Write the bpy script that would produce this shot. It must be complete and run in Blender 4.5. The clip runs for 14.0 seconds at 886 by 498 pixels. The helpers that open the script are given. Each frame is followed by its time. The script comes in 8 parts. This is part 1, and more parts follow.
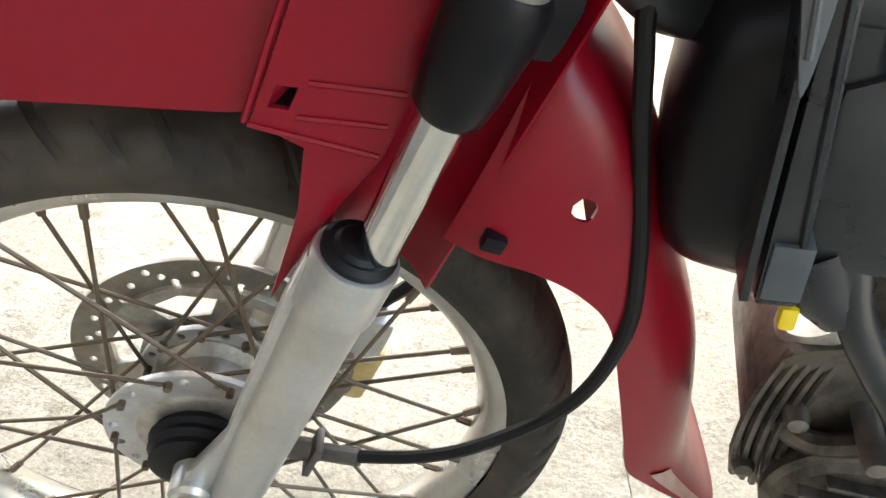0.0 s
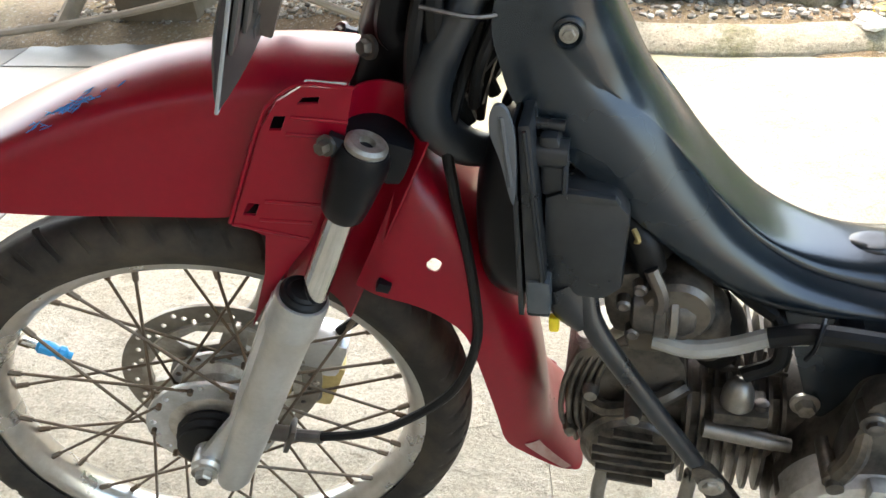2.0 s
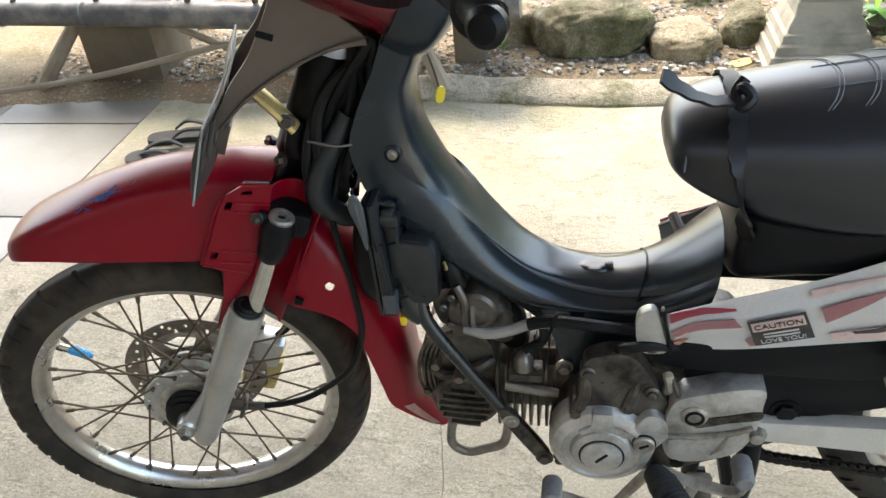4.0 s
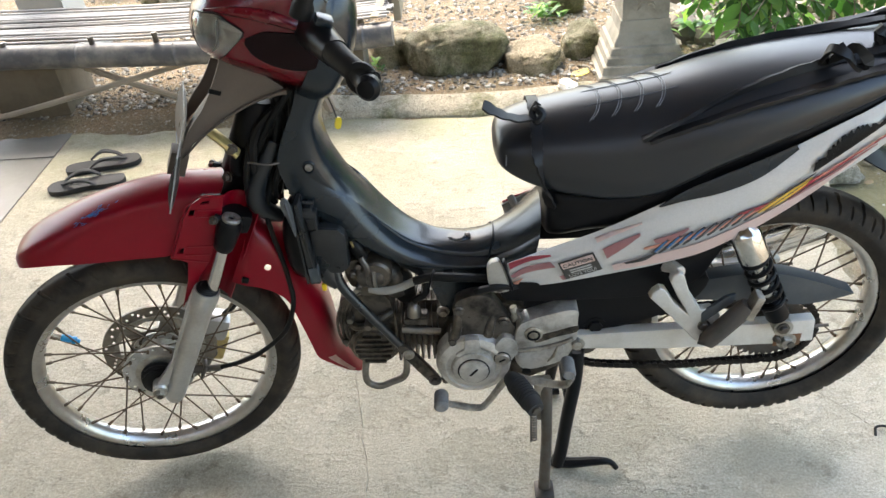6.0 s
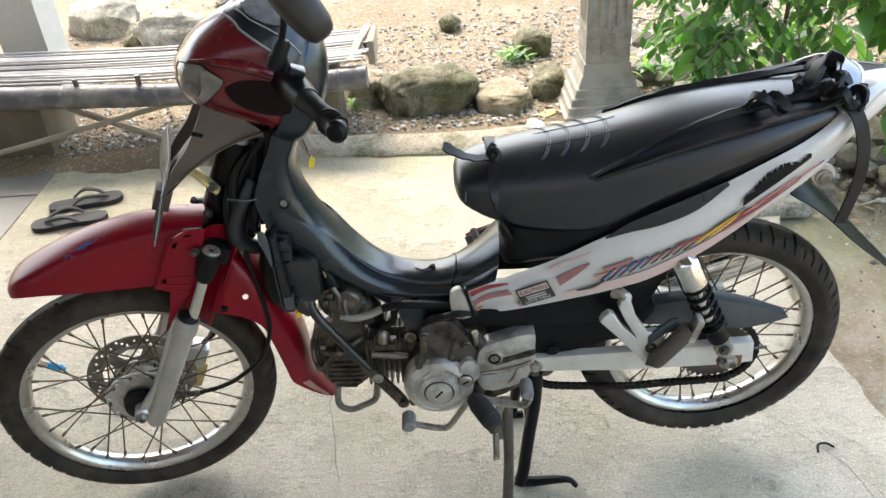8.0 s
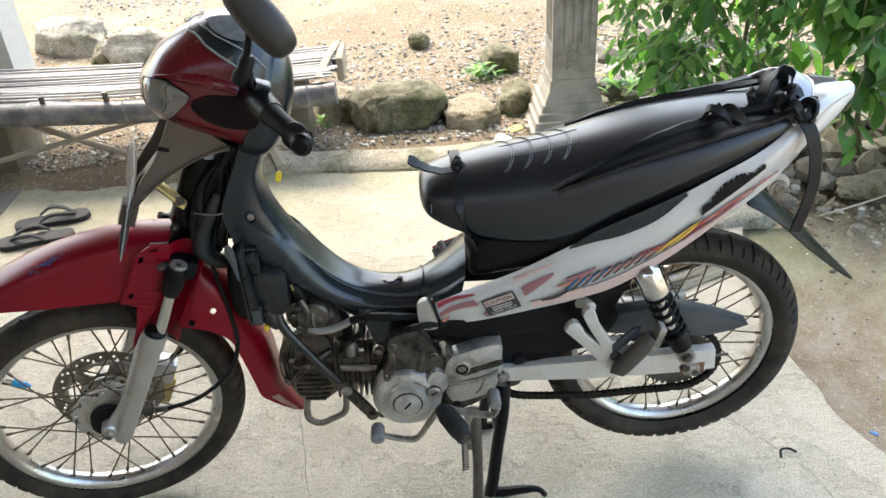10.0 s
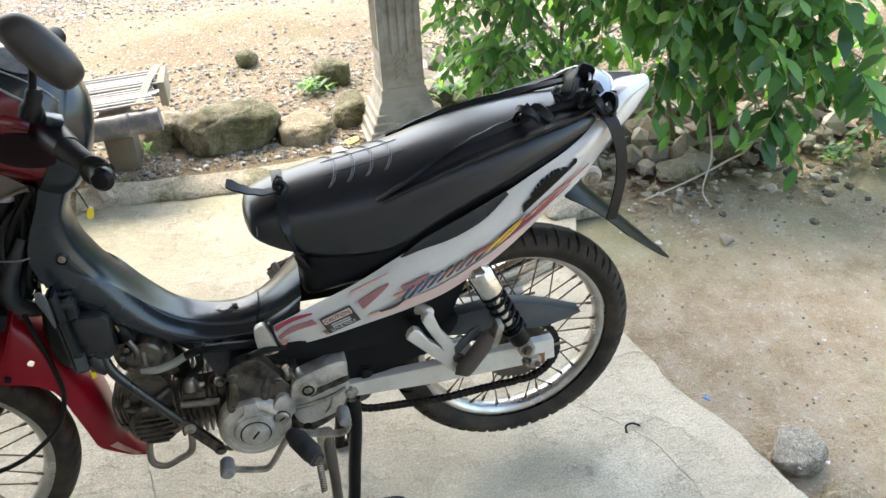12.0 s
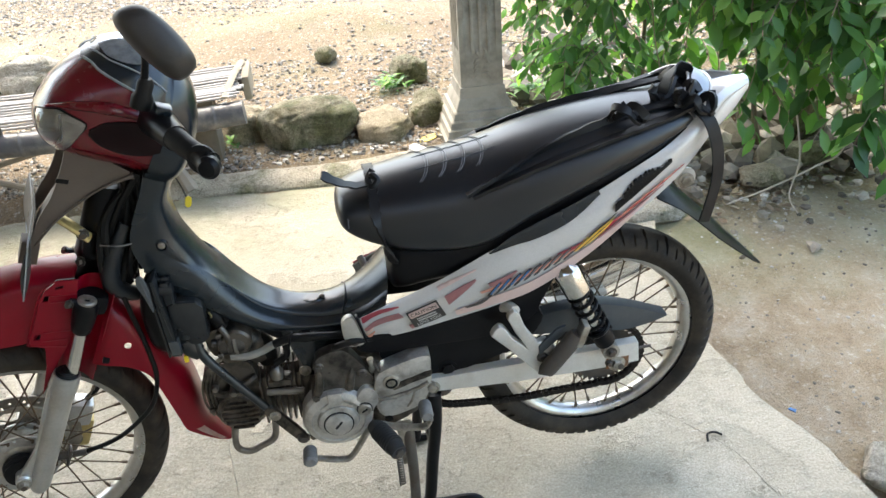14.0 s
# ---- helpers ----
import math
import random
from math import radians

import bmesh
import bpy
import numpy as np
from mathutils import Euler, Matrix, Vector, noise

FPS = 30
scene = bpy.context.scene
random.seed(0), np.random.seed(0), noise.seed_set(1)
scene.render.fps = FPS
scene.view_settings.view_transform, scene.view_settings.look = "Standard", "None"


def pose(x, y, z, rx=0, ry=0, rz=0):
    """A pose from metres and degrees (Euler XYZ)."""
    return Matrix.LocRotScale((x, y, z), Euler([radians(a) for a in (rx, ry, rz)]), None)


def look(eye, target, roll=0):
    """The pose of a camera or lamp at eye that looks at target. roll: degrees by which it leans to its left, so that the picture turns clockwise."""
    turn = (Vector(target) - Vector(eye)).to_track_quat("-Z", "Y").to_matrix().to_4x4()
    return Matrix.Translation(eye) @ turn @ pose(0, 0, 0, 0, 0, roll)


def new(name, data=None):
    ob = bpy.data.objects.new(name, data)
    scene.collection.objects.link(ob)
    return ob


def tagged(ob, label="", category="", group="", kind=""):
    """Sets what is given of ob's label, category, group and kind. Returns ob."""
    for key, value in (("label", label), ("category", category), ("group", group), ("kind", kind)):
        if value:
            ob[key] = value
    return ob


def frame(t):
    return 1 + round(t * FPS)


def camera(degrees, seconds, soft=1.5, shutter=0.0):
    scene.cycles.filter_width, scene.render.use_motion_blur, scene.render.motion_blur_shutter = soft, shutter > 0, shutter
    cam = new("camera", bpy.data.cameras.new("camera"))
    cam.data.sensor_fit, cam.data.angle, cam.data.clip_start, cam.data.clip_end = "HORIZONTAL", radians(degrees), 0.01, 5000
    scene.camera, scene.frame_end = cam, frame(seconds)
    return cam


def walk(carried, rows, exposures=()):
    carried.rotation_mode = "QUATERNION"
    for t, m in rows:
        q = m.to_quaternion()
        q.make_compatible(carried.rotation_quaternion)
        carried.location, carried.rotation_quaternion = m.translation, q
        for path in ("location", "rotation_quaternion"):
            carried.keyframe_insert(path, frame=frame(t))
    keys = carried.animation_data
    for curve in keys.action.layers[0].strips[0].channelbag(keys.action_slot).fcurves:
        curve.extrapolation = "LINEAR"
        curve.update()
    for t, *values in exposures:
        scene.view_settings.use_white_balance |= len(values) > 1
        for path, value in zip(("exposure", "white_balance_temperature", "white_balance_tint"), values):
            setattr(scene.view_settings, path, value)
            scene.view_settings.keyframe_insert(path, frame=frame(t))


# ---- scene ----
cam = camera(58.1, 14.0)
PATH = [
    (0, (-0.331, -0.408, 0.799), (-0.715, 1.069, -0.493), -3.2),
    (0.5, (-0.294, -0.452, 0.847), (-0.678, 1.043, -0.425), -3.8),
    (1, (-0.263, -0.502, 0.884), (-0.648, 1.018, -0.357), -4.2),
    (1.5, (-0.234, -0.55, 0.924), (-0.628, 0.988, -0.291), -4.9),
    (2, (-0.189, -0.593, 0.965), (-0.623, 0.949, -0.234), -6.1),
    (2.5, (-0.151, -0.656, 1.014), (-0.563, 0.898, -0.175), -5.9),
    (3, (-0.096, -0.727, 1.072), (-0.514, 0.833, -0.108), -6.2),
    (3.5, (-0.04, -0.8, 1.141), (-0.441, 0.773, -0.026), -6.0),
    (6, (0.053, -1.259, 1.416), (-0.041, 0.363, 0.25), -5.2),
    (6.5, (0.064, -1.306, 1.444), (-0.009, 0.324, 0.288), -4.9),
    (7, (0.074, -1.333, 1.462), (0.015, 0.308, 0.321), -4.7),
    (7.5, (0.081, -1.348, 1.467), (0.035, 0.311, 0.351), -4.5),
    (10, (0.097, -1.38, 1.47), (0.128, 0.314, 0.407), -3.7),
    (10.5, (0.12, -1.381, 1.472), (0.236, 0.308, 0.407), -3.4),
    (11, (0.14, -1.383, 1.473), (0.342, 0.298, 0.408), -3.6),
    (11.5, (0.158, -1.377, 1.47), (0.484, 0.285, 0.408), -3.3),
    (12, (0.152, -1.382, 1.47), (0.528, 0.272, 0.41), -3.4),
    (12.5, (0.145, -1.384, 1.466), (0.521, 0.27, 0.407), -3.4),
    (13, (0.129, -1.374, 1.464), (0.488, 0.285, 0.405), -3.2),
    (13.5, (0.117, -1.373, 1.466), (0.412, 0.3, 0.41), -3.8),
    (14, (0.103, -1.372, 1.466), (0.328, 0.314, 0.415), -4.4),
]
walk(cam, [(t, look(eye, target, roll)) for t, eye, target, roll in PATH],
     [(0.0, 3.56, 6700, 8), (1.0, 3.51, 6700, 8), (2.0, 3.23, 6700, 8), (3.0, 2.94, 6700, 8), (6.0, 2.70, 6650, 8), (14.0, 2.62, 6500, 7)])

import functools

# ---------------------------------------------------------------- world and light
world = bpy.data.worlds.new("sky")
scene.world = world
world.use_nodes = True
wn = world.node_tree.nodes
sky = wn.new("ShaderNodeTexSky")
sky.sky_type = "NISHITA"
sky.sun_disc = False
sky.sun_elevation = radians(58)
sky.sun_rotation = radians(-20)
sky.air_density = 1.4
sky.dust_density = 4.0
wn["Background"].inputs["Strength"].default_value = 0.15
world.node_tree.links.new(sky.outputs["Color"], wn["Background"].inputs["Color"])

sun_data = bpy.data.lights.new("sun", "SUN")
sun_data.energy = 0.40
sun_data.angle = radians(25)
sun_data.color = (1.0, 0.96, 0.88)
sun = new("sun", sun_data)
sun.matrix_world = look((-1.2, 4.0, 7.0), (0, 0, 0))


# ---------------------------------------------------------------- materials
def material(name):
    m = bpy.data.materials.new(name)
    m.use_nodes = True
    return m, m.node_tree.nodes, m.node_tree.links, m.node_tree.nodes["Principled BSDF"]


def texture(n, l, scale, detail=6.0, rough=0.6, space="Object"):
    co = n.new("ShaderNodeTexCoord")
    t = n.new("ShaderNodeTexNoise")
    t.inputs["Scale"].default_value, t.inputs["Detail"].default_value, t.inputs["Roughness"].default_value = scale, detail, rough
    l.new(co.outputs[space], t.inputs["Vector"])
    return t.outputs["Fac"]


def ramp(n, l, fac, stops):
    r = n.new("ShaderNodeValToRGB")
    while len(r.color_ramp.elements) < len(stops):
        r.color_ramp.elements.new(0.5)
    for e, (p, c) in zip(r.color_ramp.elements, stops):
        e.position, e.color = p, (*c, 1)
    l.new(fac, r.inputs["Fac"])
    return r.outputs["Color"]


def mix(n, l, fac, a, b, mode="MIX"):
    x = n.new("ShaderNodeMix")
    x.data_type, x.blend_type = "RGBA", mode
    for value, socket in ((fac, x.inputs[0]), (a, x.inputs[6]), (b, x.inputs[7])):
        if isinstance(value, (int, float)):
            socket.default_value = value
        elif isinstance(value, tuple):
            socket.default_value = (*value, 1)
        else:
            l.new(value, socket)
    return x.outputs[2]


def bump(n, l, b, height, strength, distance=0.002):
    k = n.new("ShaderNodeBump")
    k.inputs["Strength"].default_value, k.inputs["Distance"].default_value = strength, distance
    l.new(height, k.inputs["Height"])
    l.new(k.outputs["Normal"], b.inputs["Normal"])


def worn(name, base, dirt, amount=0.5, rough=0.5, metal=0.0, grain=60.0, patch=9.0, relief=0.15, coat=0.0, rough_var=0.15, spec=0.5):
    """A surface with fine grain, larger dirt patches and uneven gloss."""
    m, n, l, b = material(name)
    fine, big = texture(n, l, grain, 8), texture(n, l, patch, 5, 0.65)
    spots = ramp(n, l, big, [(0.42, (0, 0, 0)), (0.68, (1, 1, 1))])
    tone = mix(n, l, fine, tuple(c * 0.86 for c in base), tuple(min(1, c * 1.12) for c in base))
    f = n.new("ShaderNodeMath")
    f.operation = "MULTIPLY"
    f.inputs[1].default_value = amount
    l.new(spots, f.inputs[0])
    l.new(mix(n, l, f.outputs[0], tone, dirt), b.inputs["Base Color"])
    r = n.new("ShaderNodeMapRange")
    r.inputs[3].default_value, r.inputs[4].default_value = max(0.03, rough - rough_var), min(1, rough + rough_var)
    l.new(big, r.inputs[0])
    l.new(r.outputs[0], b.inputs["Roughness"])
    b.inputs["Metallic"].default_value = metal
    b.inputs["Specular IOR Level"].default_value = spec
    b.inputs["Coat Weight"].default_value = coat
    b.inputs["Coat Roughness"].default_value = 0.12
    if relief:
        bump(n, l, b, fine, relief, 0.0015)
    return m


RED = worn("red_paint", (0.205, 0.0010, 0.010), (0.20, 0.008, 0.018), 0.25, 0.30, grain=160, patch=9, relief=0.015, rough_var=0.08, spec=0.32)
DARK_RED = worn("dark_red_paint", (0.13, 0.002, 0.009), (0.14, 0.02, 0.025), 0.15, 0.26, grain=220, patch=11, relief=0.01, coat=0.3, rough_var=0.08)
AIRBOX = worn("scuffed_black_box_plastic", (0.012, 0.0135, 0.015), (0.045, 0.047, 0.048), 0.45, 0.30, grain=200, patch=18, relief=0.06, rough_var=0.1)
BLACK = worn("black_plastic", (0.005, 0.005, 0.006), (0.014, 0.014, 0.014), 0.3, 0.34, grain=200, patch=16, relief=0.08, spec=0.17)
RUBBER = worn("black_rubber", (0.005, 0.005, 0.005), (0.017, 0.0155, 0.014), 0.5, 0.5, grain=120, patch=14, relief=0.25, spec=0.22)
TYRE = worn("tyre_rubber", (0.020, 0.017, 0.014), (0.085, 0.067, 0.047), 0.6, 0.7, grain=150, patch=14, relief=0.25, spec=0.25)
SEAT = worn("black_seat_vinyl", (0.004, 0.0065, 0.010), (0.008, 0.011, 0.016), 0.4, 0.33, grain=420, patch=8, relief=0.035, rough_var=0.04, spec=0.72)
CHROME = worn("chrome", (0.72, 0.72, 0.70), (0.30, 0.25, 0.18), 0.3, 0.14, 1.0, grain=120, patch=22, relief=0.02, rough_var=0.08)
RIM = worn("rim_steel", (0.56, 0.55, 0.53), (0.34, 0.29, 0.22), 0.4, 0.30, 1.0, grain=120, patch=20, relief=0.04)
FORK = worn("silver_grey_paint", (0.50, 0.49, 0.46), (0.25, 0.22, 0.165), 0.35, 0.30, 0.65, grain=240, patch=14, relief=0.04, rough_var=0.08)
SILVER = worn("silver_paint", (0.66, 0.64, 0.59), (0.40, 0.35, 0.27), 0.4, 0.36, 0.25, grain=300, patch=12, relief=0.02)
WHITE = worn("pearl_white_plastic", (0.62, 0.61, 0.59), (0.48, 0.46, 0.41), 0.2, 0.22, 0.2, grain=300, patch=9, relief=0.01, coat=0.5)
CASTING = worn("clean_cast_aluminium", (0.62, 0.60, 0.55), (0.10, 0.08, 0.055), 0.7, 0.42, 0.55, grain=160, patch=17, relief=0.2)
ALU = worn("cast_aluminium", (0.48, 0.45, 0.39), (0.09, 0.065, 0.04), 0.75, 0.45, 0.75, grain=160, patch=24, relief=0.18)
GRIME = worn("oily_engine_metal", (0.125, 0.105, 0.082), (0.010, 0.008, 0.006), 0.97, 0.38, 0.5, grain=120, patch=34, relief=0.35, rough_var=0.2)
SPOKE = worn("rusty_spoke", (0.15, 0.115, 0.082), (0.12, 0.07, 0.035), 0.6, 0.5, 0.6, grain=200, patch=40, relief=0.1)
DISC = worn("brake_disc_steel", (0.30, 0.275, 0.235), (0.13, 0.10, 0.07), 0.5, 0.38, 0.85, grain=180, patch=30, relief=0.05)
STEEL = worn("dark_steel", (0.13, 0.12, 0.11), (0.10, 0.065, 0.04), 0.5, 0.45, 0.8, grain=150, patch=40, relief=0.15)
BRASS = worn("brass_caliper", (0.52, 0.40, 0.16), (0.20, 0.14, 0.06), 0.5, 0.42, 0.5, grain=150, patch=30, relief=0.1)
YELLOW = worn("yellow_plastic", (0.75, 0.55, 0.02), (0.5, 0.4, 0.05), 0.3, 0.45)
BLUE = worn("blue_plastic", (0.02, 0.30, 0.62), (0.05, 0.2, 0.35), 0.3, 0.3)
PALE = worn("pale_grey_plastic", (0.30, 0.31, 0.31), (0.16, 0.15, 0.13), 0.4, 0.5)
TAUPE = worn("taupe_plastic", (0.095, 0.074, 0.060), (0.13, 0.105, 0.085), 0.4, 0.5, grain=220)
ORANGE = worn("orange_decal", (0.58, 0.27, 0.20), (0.6, 0.3, 0.2), 0.3, 0.3, relief=0)
DECAL_RED = worn("red_decal", (0.30, 0.02, 0.04), (0.4, 0.12, 0.1), 0.3, 0.3, relief=0)
PEACH = worn("peach_decal", (0.60, 0.44, 0.39), (0.6, 0.5, 0.45), 0.3, 0.3, relief=0)
GOLD = worn("yellow_decal", (0.75, 0.48, 0.05), (0.7, 0.3, 0.1), 0.3, 0.3, relief=0)
BLUE_DECAL = worn("blue_decal", (0.03, 0.16, 0.42), (0.02, 0.06, 0.15), 0.3, 0.3, relief=0)
GREY_DECAL = worn("grey_decal", (0.16, 0.16, 0.17), (0.1, 0.1, 0.1), 0.3, 0.35, relief=0)
PLATE_BLACK = worn("plate_black", (0.035, 0.032, 0.03), (0.10, 0.09, 0.075), 0.5, 0.5)
FADED_RED = worn("faded_red_decal", (0.30, 0.13, 0.13), (0.36, 0.22, 0.2), 0.4, 0.35, relief=0)
PLATE_MARK = worn("plate_mark", (0.075, 0.07, 0.065), (0.05, 0.045, 0.04), 0.5, 0.5)


def body_material():
    """Blue-grey plastic, scratched and rubbed pale."""
    m, n, l, b = material("dark_grey_plastic")
    big, fine, scratch = texture(n, l, 5, 4, 0.55), texture(n, l, 420, 4), texture(n, l, 60, 9, 0.75)
    c = ramp(n, l, big, [(0.35, (0.007, 0.011, 0.015)), (0.65, (0.011, 0.017, 0.022))])
    c = mix(n, l, ramp(n, l, scratch, [(0.70, (0, 0, 0)), (0.80, (0.3, 0.3, 0.3))]), c, (0.10, 0.12, 0.13))
    l.new(c, b.inputs["Base Color"])
    l.new(ramp(n, l, big, [(0.35, (0.22, 0.22, 0.22)), (0.7, (0.29, 0.29, 0.29))]), b.inputs["Roughness"])
    b.inputs["Specular IOR Level"].default_value = 0.6
    bump(n, l, b, fine, 0.02, 0.0006)
    return m


BODY = body_material()


def glass_material(name, colour=(1, 1, 1), rough=0.03):
    m, n, l, b = material(name)
    b.inputs["Base Color"].default_value = (*colour, 1)
    b.inputs["Roughness"].default_value = rough
    b.inputs["Transmission Weight"].default_value = 1.0
    b.inputs["IOR"].default_value = 1.45
    return m


GLASS = glass_material("clear_lens")


def stretched(n, l, scale, stretch, detail=6.0, rough=0.6):
    """Noise drawn out along x, for scratches and trowel marks."""
    co, m = n.new("ShaderNodeTexCoord"), n.new("ShaderNodeMapping")
    m.inputs["Scale"].default_value = (1.0, stretch, 1.0)
    m.inputs["Rotation"].default_value = (0, 0, 0.5)
    l.new(co.outputs["Object"], m.inputs["Vector"])
    t = n.new("ShaderNodeTexNoise")
    t.inputs["Scale"].default_value, t.inputs["Detail"].default_value, t.inputs["Roughness"].default_value = scale, detail, rough
    l.new(m.outputs["Vector"], t.inputs["Vector"])
    return t.outputs["Fac"]


def voronoi(n, l, scale, feature="F1", rand=1.0):
    co, v = n.new("ShaderNodeTexCoord"), n.new("ShaderNodeTexVoronoi")
    v.feature = feature
    v.inputs["Scale"].default_value, v.inputs["Randomness"].default_value = scale, rand
    l.new(co.outputs["Object"], v.inputs["Vector"])
    return v


def concrete_material():
    m, n, l, b = material("worn_concrete")
    a, big, fine = texture(n, l, 0.9, 7, 0.62), texture(n, l, 3.7, 8, 0.68), texture(n, l, 170, 7, 0.8)
    mid, streak = texture(n, l, 24, 9, 0.72), stretched(n, l, 20, 3.2, 9, 0.78)
    flake, chip, pit = texture(n, l, 4.3, 14, 0.66), texture(n, l, 15, 10, 0.7), texture(n, l, 85, 3, 0.6)
    c = ramp(n, l, a, [(0.30, (0.37, 0.325, 0.245)), (0.50, (0.47, 0.42, 0.325)), (0.70, (0.58, 0.53, 0.425))])
    skin_gone = ramp(n, l, flake, [(0.51, (0, 0, 0)), (0.55, (0.5, 0.5, 0.5))])
    c = mix(n, l, ramp(n, l, flake, [(0.515, (0, 0, 0)), (0.56, (0.36, 0.36, 0.36))]), c, (0.335, 0.295, 0.215))
    c = mix(n, l, ramp(n, l, flake, [(0.508, (0, 0, 0)), (0.517, (0.2, 0.2, 0.2)), (0.527, (0, 0, 0))]), c, (0.15, 0.125, 0.085))
    c = mix(n, l, ramp(n, l, big, [(0.52, (0, 0, 0)), (0.66, (0.45, 0.45, 0.45))]), c, (0.30, 0.27, 0.20))
    c = mix(n, l, ramp(n, l, chip, [(0.60, (0, 0, 0)), (0.625, (0.55, 0.55, 0.55))]), c, (0.24, 0.205, 0.145))
    c = mix(n, l, ramp(n, l, streak, [(0.57, (0, 0, 0)), (0.66, (0.5, 0.5, 0.5))]), c, (0.70, 0.655, 0.555))
    c = mix(n, l, ramp(n, l, streak, [(0.36, (0.5, 0.5, 0.5)), (0.43, (0, 0, 0))]), c, (0.26, 0.225, 0.165))
    c = mix(n, l, ramp(n, l, pit, [(0.66, (0, 0, 0)), (0.70, (0.65, 0.65, 0.65))]), c, (0.13, 0.105, 0.075))
    c = mix(n, l, 0.5, c, ramp(n, l, fine, [(0.38, (0.24, 0.23, 0.21)), (0.62, (0.74, 0.73, 0.71))]), "OVERLAY")
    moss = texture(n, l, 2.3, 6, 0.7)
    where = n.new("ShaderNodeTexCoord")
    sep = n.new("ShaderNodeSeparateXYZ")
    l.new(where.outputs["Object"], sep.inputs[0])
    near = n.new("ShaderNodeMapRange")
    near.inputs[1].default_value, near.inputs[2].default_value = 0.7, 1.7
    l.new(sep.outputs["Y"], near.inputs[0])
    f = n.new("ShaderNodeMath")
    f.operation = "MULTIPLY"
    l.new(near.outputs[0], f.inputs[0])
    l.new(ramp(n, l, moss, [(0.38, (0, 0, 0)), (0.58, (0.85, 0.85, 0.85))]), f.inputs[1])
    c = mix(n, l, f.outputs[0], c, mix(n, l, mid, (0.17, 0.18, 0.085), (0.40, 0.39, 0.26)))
    l.new(c, b.inputs["Base Color"])
    b.inputs["Roughness"].default_value = 0.8
    h = n.new("ShaderNodeMath")
    h.operation = "ADD"
    l.new(mid, h.inputs[0]), l.new(streak, h.inputs[1])
    h2 = n.new("ShaderNodeMath")
    h2.operation = "SUBTRACT"
    l.new(h.outputs[0], h2.inputs[0]), l.new(skin_gone, h2.inputs[1])
    bump(n, l, b, h2.outputs[0], 0.7, 0.009)
    return m


def soil_material():
    m, n, l, b = material("sandy_soil")
    a, mid, fine, grit = texture(n, l, 0.9, 6), texture(n, l, 9, 8, 0.7), texture(n, l, 90, 8, 0.75), texture(n, l, 48, 4, 0.8)
    c = ramp(n, l, a, [(0.35, (0.22, 0.158, 0.095)), (0.55, (0.30, 0.228, 0.145)), (0.7, (0.36, 0.295, 0.205))])
    c = mix(n, l, ramp(n, l, mid, [(0.48, (0, 0, 0)), (0.68, (0.7, 0.7, 0.7))]), c, (0.22, 0.185, 0.13))
    c = mix(n, l, ramp(n, l, grit, [(0.58, (0, 0, 0)), (0.63, (0.75, 0.75, 0.75))]), c, (0.50, 0.47, 0.42))
    c = mix(n, l, ramp(n, l, grit, [(0.36, (0.7, 0.7, 0.7)), (0.41, (0, 0, 0))]), c, (0.15, 0.13, 0.10))
    c = mix(n, l, 0.55, c, ramp(n, l, fine, [(0.3, (0.2, 0.18, 0.15)), (0.7, (0.75, 0.72, 0.66))]), "OVERLAY")
    stones = voronoi(n, l, 42)
    tone = n.new("ShaderNodeSeparateColor")
    l.new(stones.outputs["Color"], tone.inputs[0])
    c = mix(n, l, ramp(n, l, stones.outputs["Distance"], [(0.20, (0.6, 0.6, 0.6)), (0.30, (0, 0, 0))]), c, ramp(n, l, tone.outputs[0], [(0.0, (0.12, 0.10, 0.075)), (0.5, (0.27, 0.23, 0.175)), (1.0, (0.52, 0.47, 0.40))]))
    where, sep, packed = n.new("ShaderNodeTexCoord"), n.new("ShaderNodeSeparateXYZ"), n.new("ShaderNodeMapRange")
    l.new(where.outputs["Object"], sep.inputs[0])
    l.new(sep.outputs["Y"], packed.inputs[0])
    packed.inputs[1].default_value, packed.inputs[2].default_value = 1.25, 0.45
    packed.inputs[3].default_value, packed.inputs[4].default_value = 0.0, 0.48
    worn_path = ramp(n, l, mid, [(0.36, (0.30, 0.235, 0.155)), (0.52, (0.47, 0.39, 0.285)), (0.66, (0.58, 0.51, 0.41))])
    c = mix(n, l, packed.outputs[0], c, worn_path)
    strip = n.new("ShaderNodeMapRange")
    strip.inputs[1].default_value, strip.inputs[2].default_value = 0.25, 1.25
    l.new(sep.outputs["Y"], strip.inputs[0])
    patchy = n.new("ShaderNodeMath")
    patchy.operation = "MULTIPLY"
    l.new(ramp(n, l, strip.outputs[0], [(0.15, (0, 0, 0)), (0.45, (0.55, 0.55, 0.55)), (0.72, (0.55, 0.55, 0.55)), (0.95, (0, 0, 0))]), patchy.inputs[0])
    l.new(ramp(n, l, a, [(0.38, (0.15, 0.15, 0.15)), (0.60, (1, 1, 1))]), patchy.inputs[1])
    c = mix(n, l, patchy.outputs[0], c, mix(n, l, mid, (0.20, 0.21, 0.10), (0.40, 0.40, 0.27)))
    green = texture(n, l, 1.7, 7, 0.7)
    c = mix(n, l, ramp(n, l, green, [(0.52, (0, 0, 0)), (0.66, (0.45, 0.45, 0.45))]), c, (0.17, 0.175, 0.075))
    l.new(c, b.inputs["Base Color"])
    b.inputs["Roughness"].default_value = 0.95
    h = n.new("ShaderNodeMath")
    h.operation = "ADD"
    l.new(grit, h.inputs[0]), l.new(fine, h.inputs[1])
    bump(n, l, b, h.outputs[0], 0.9, 0.014)
    return m


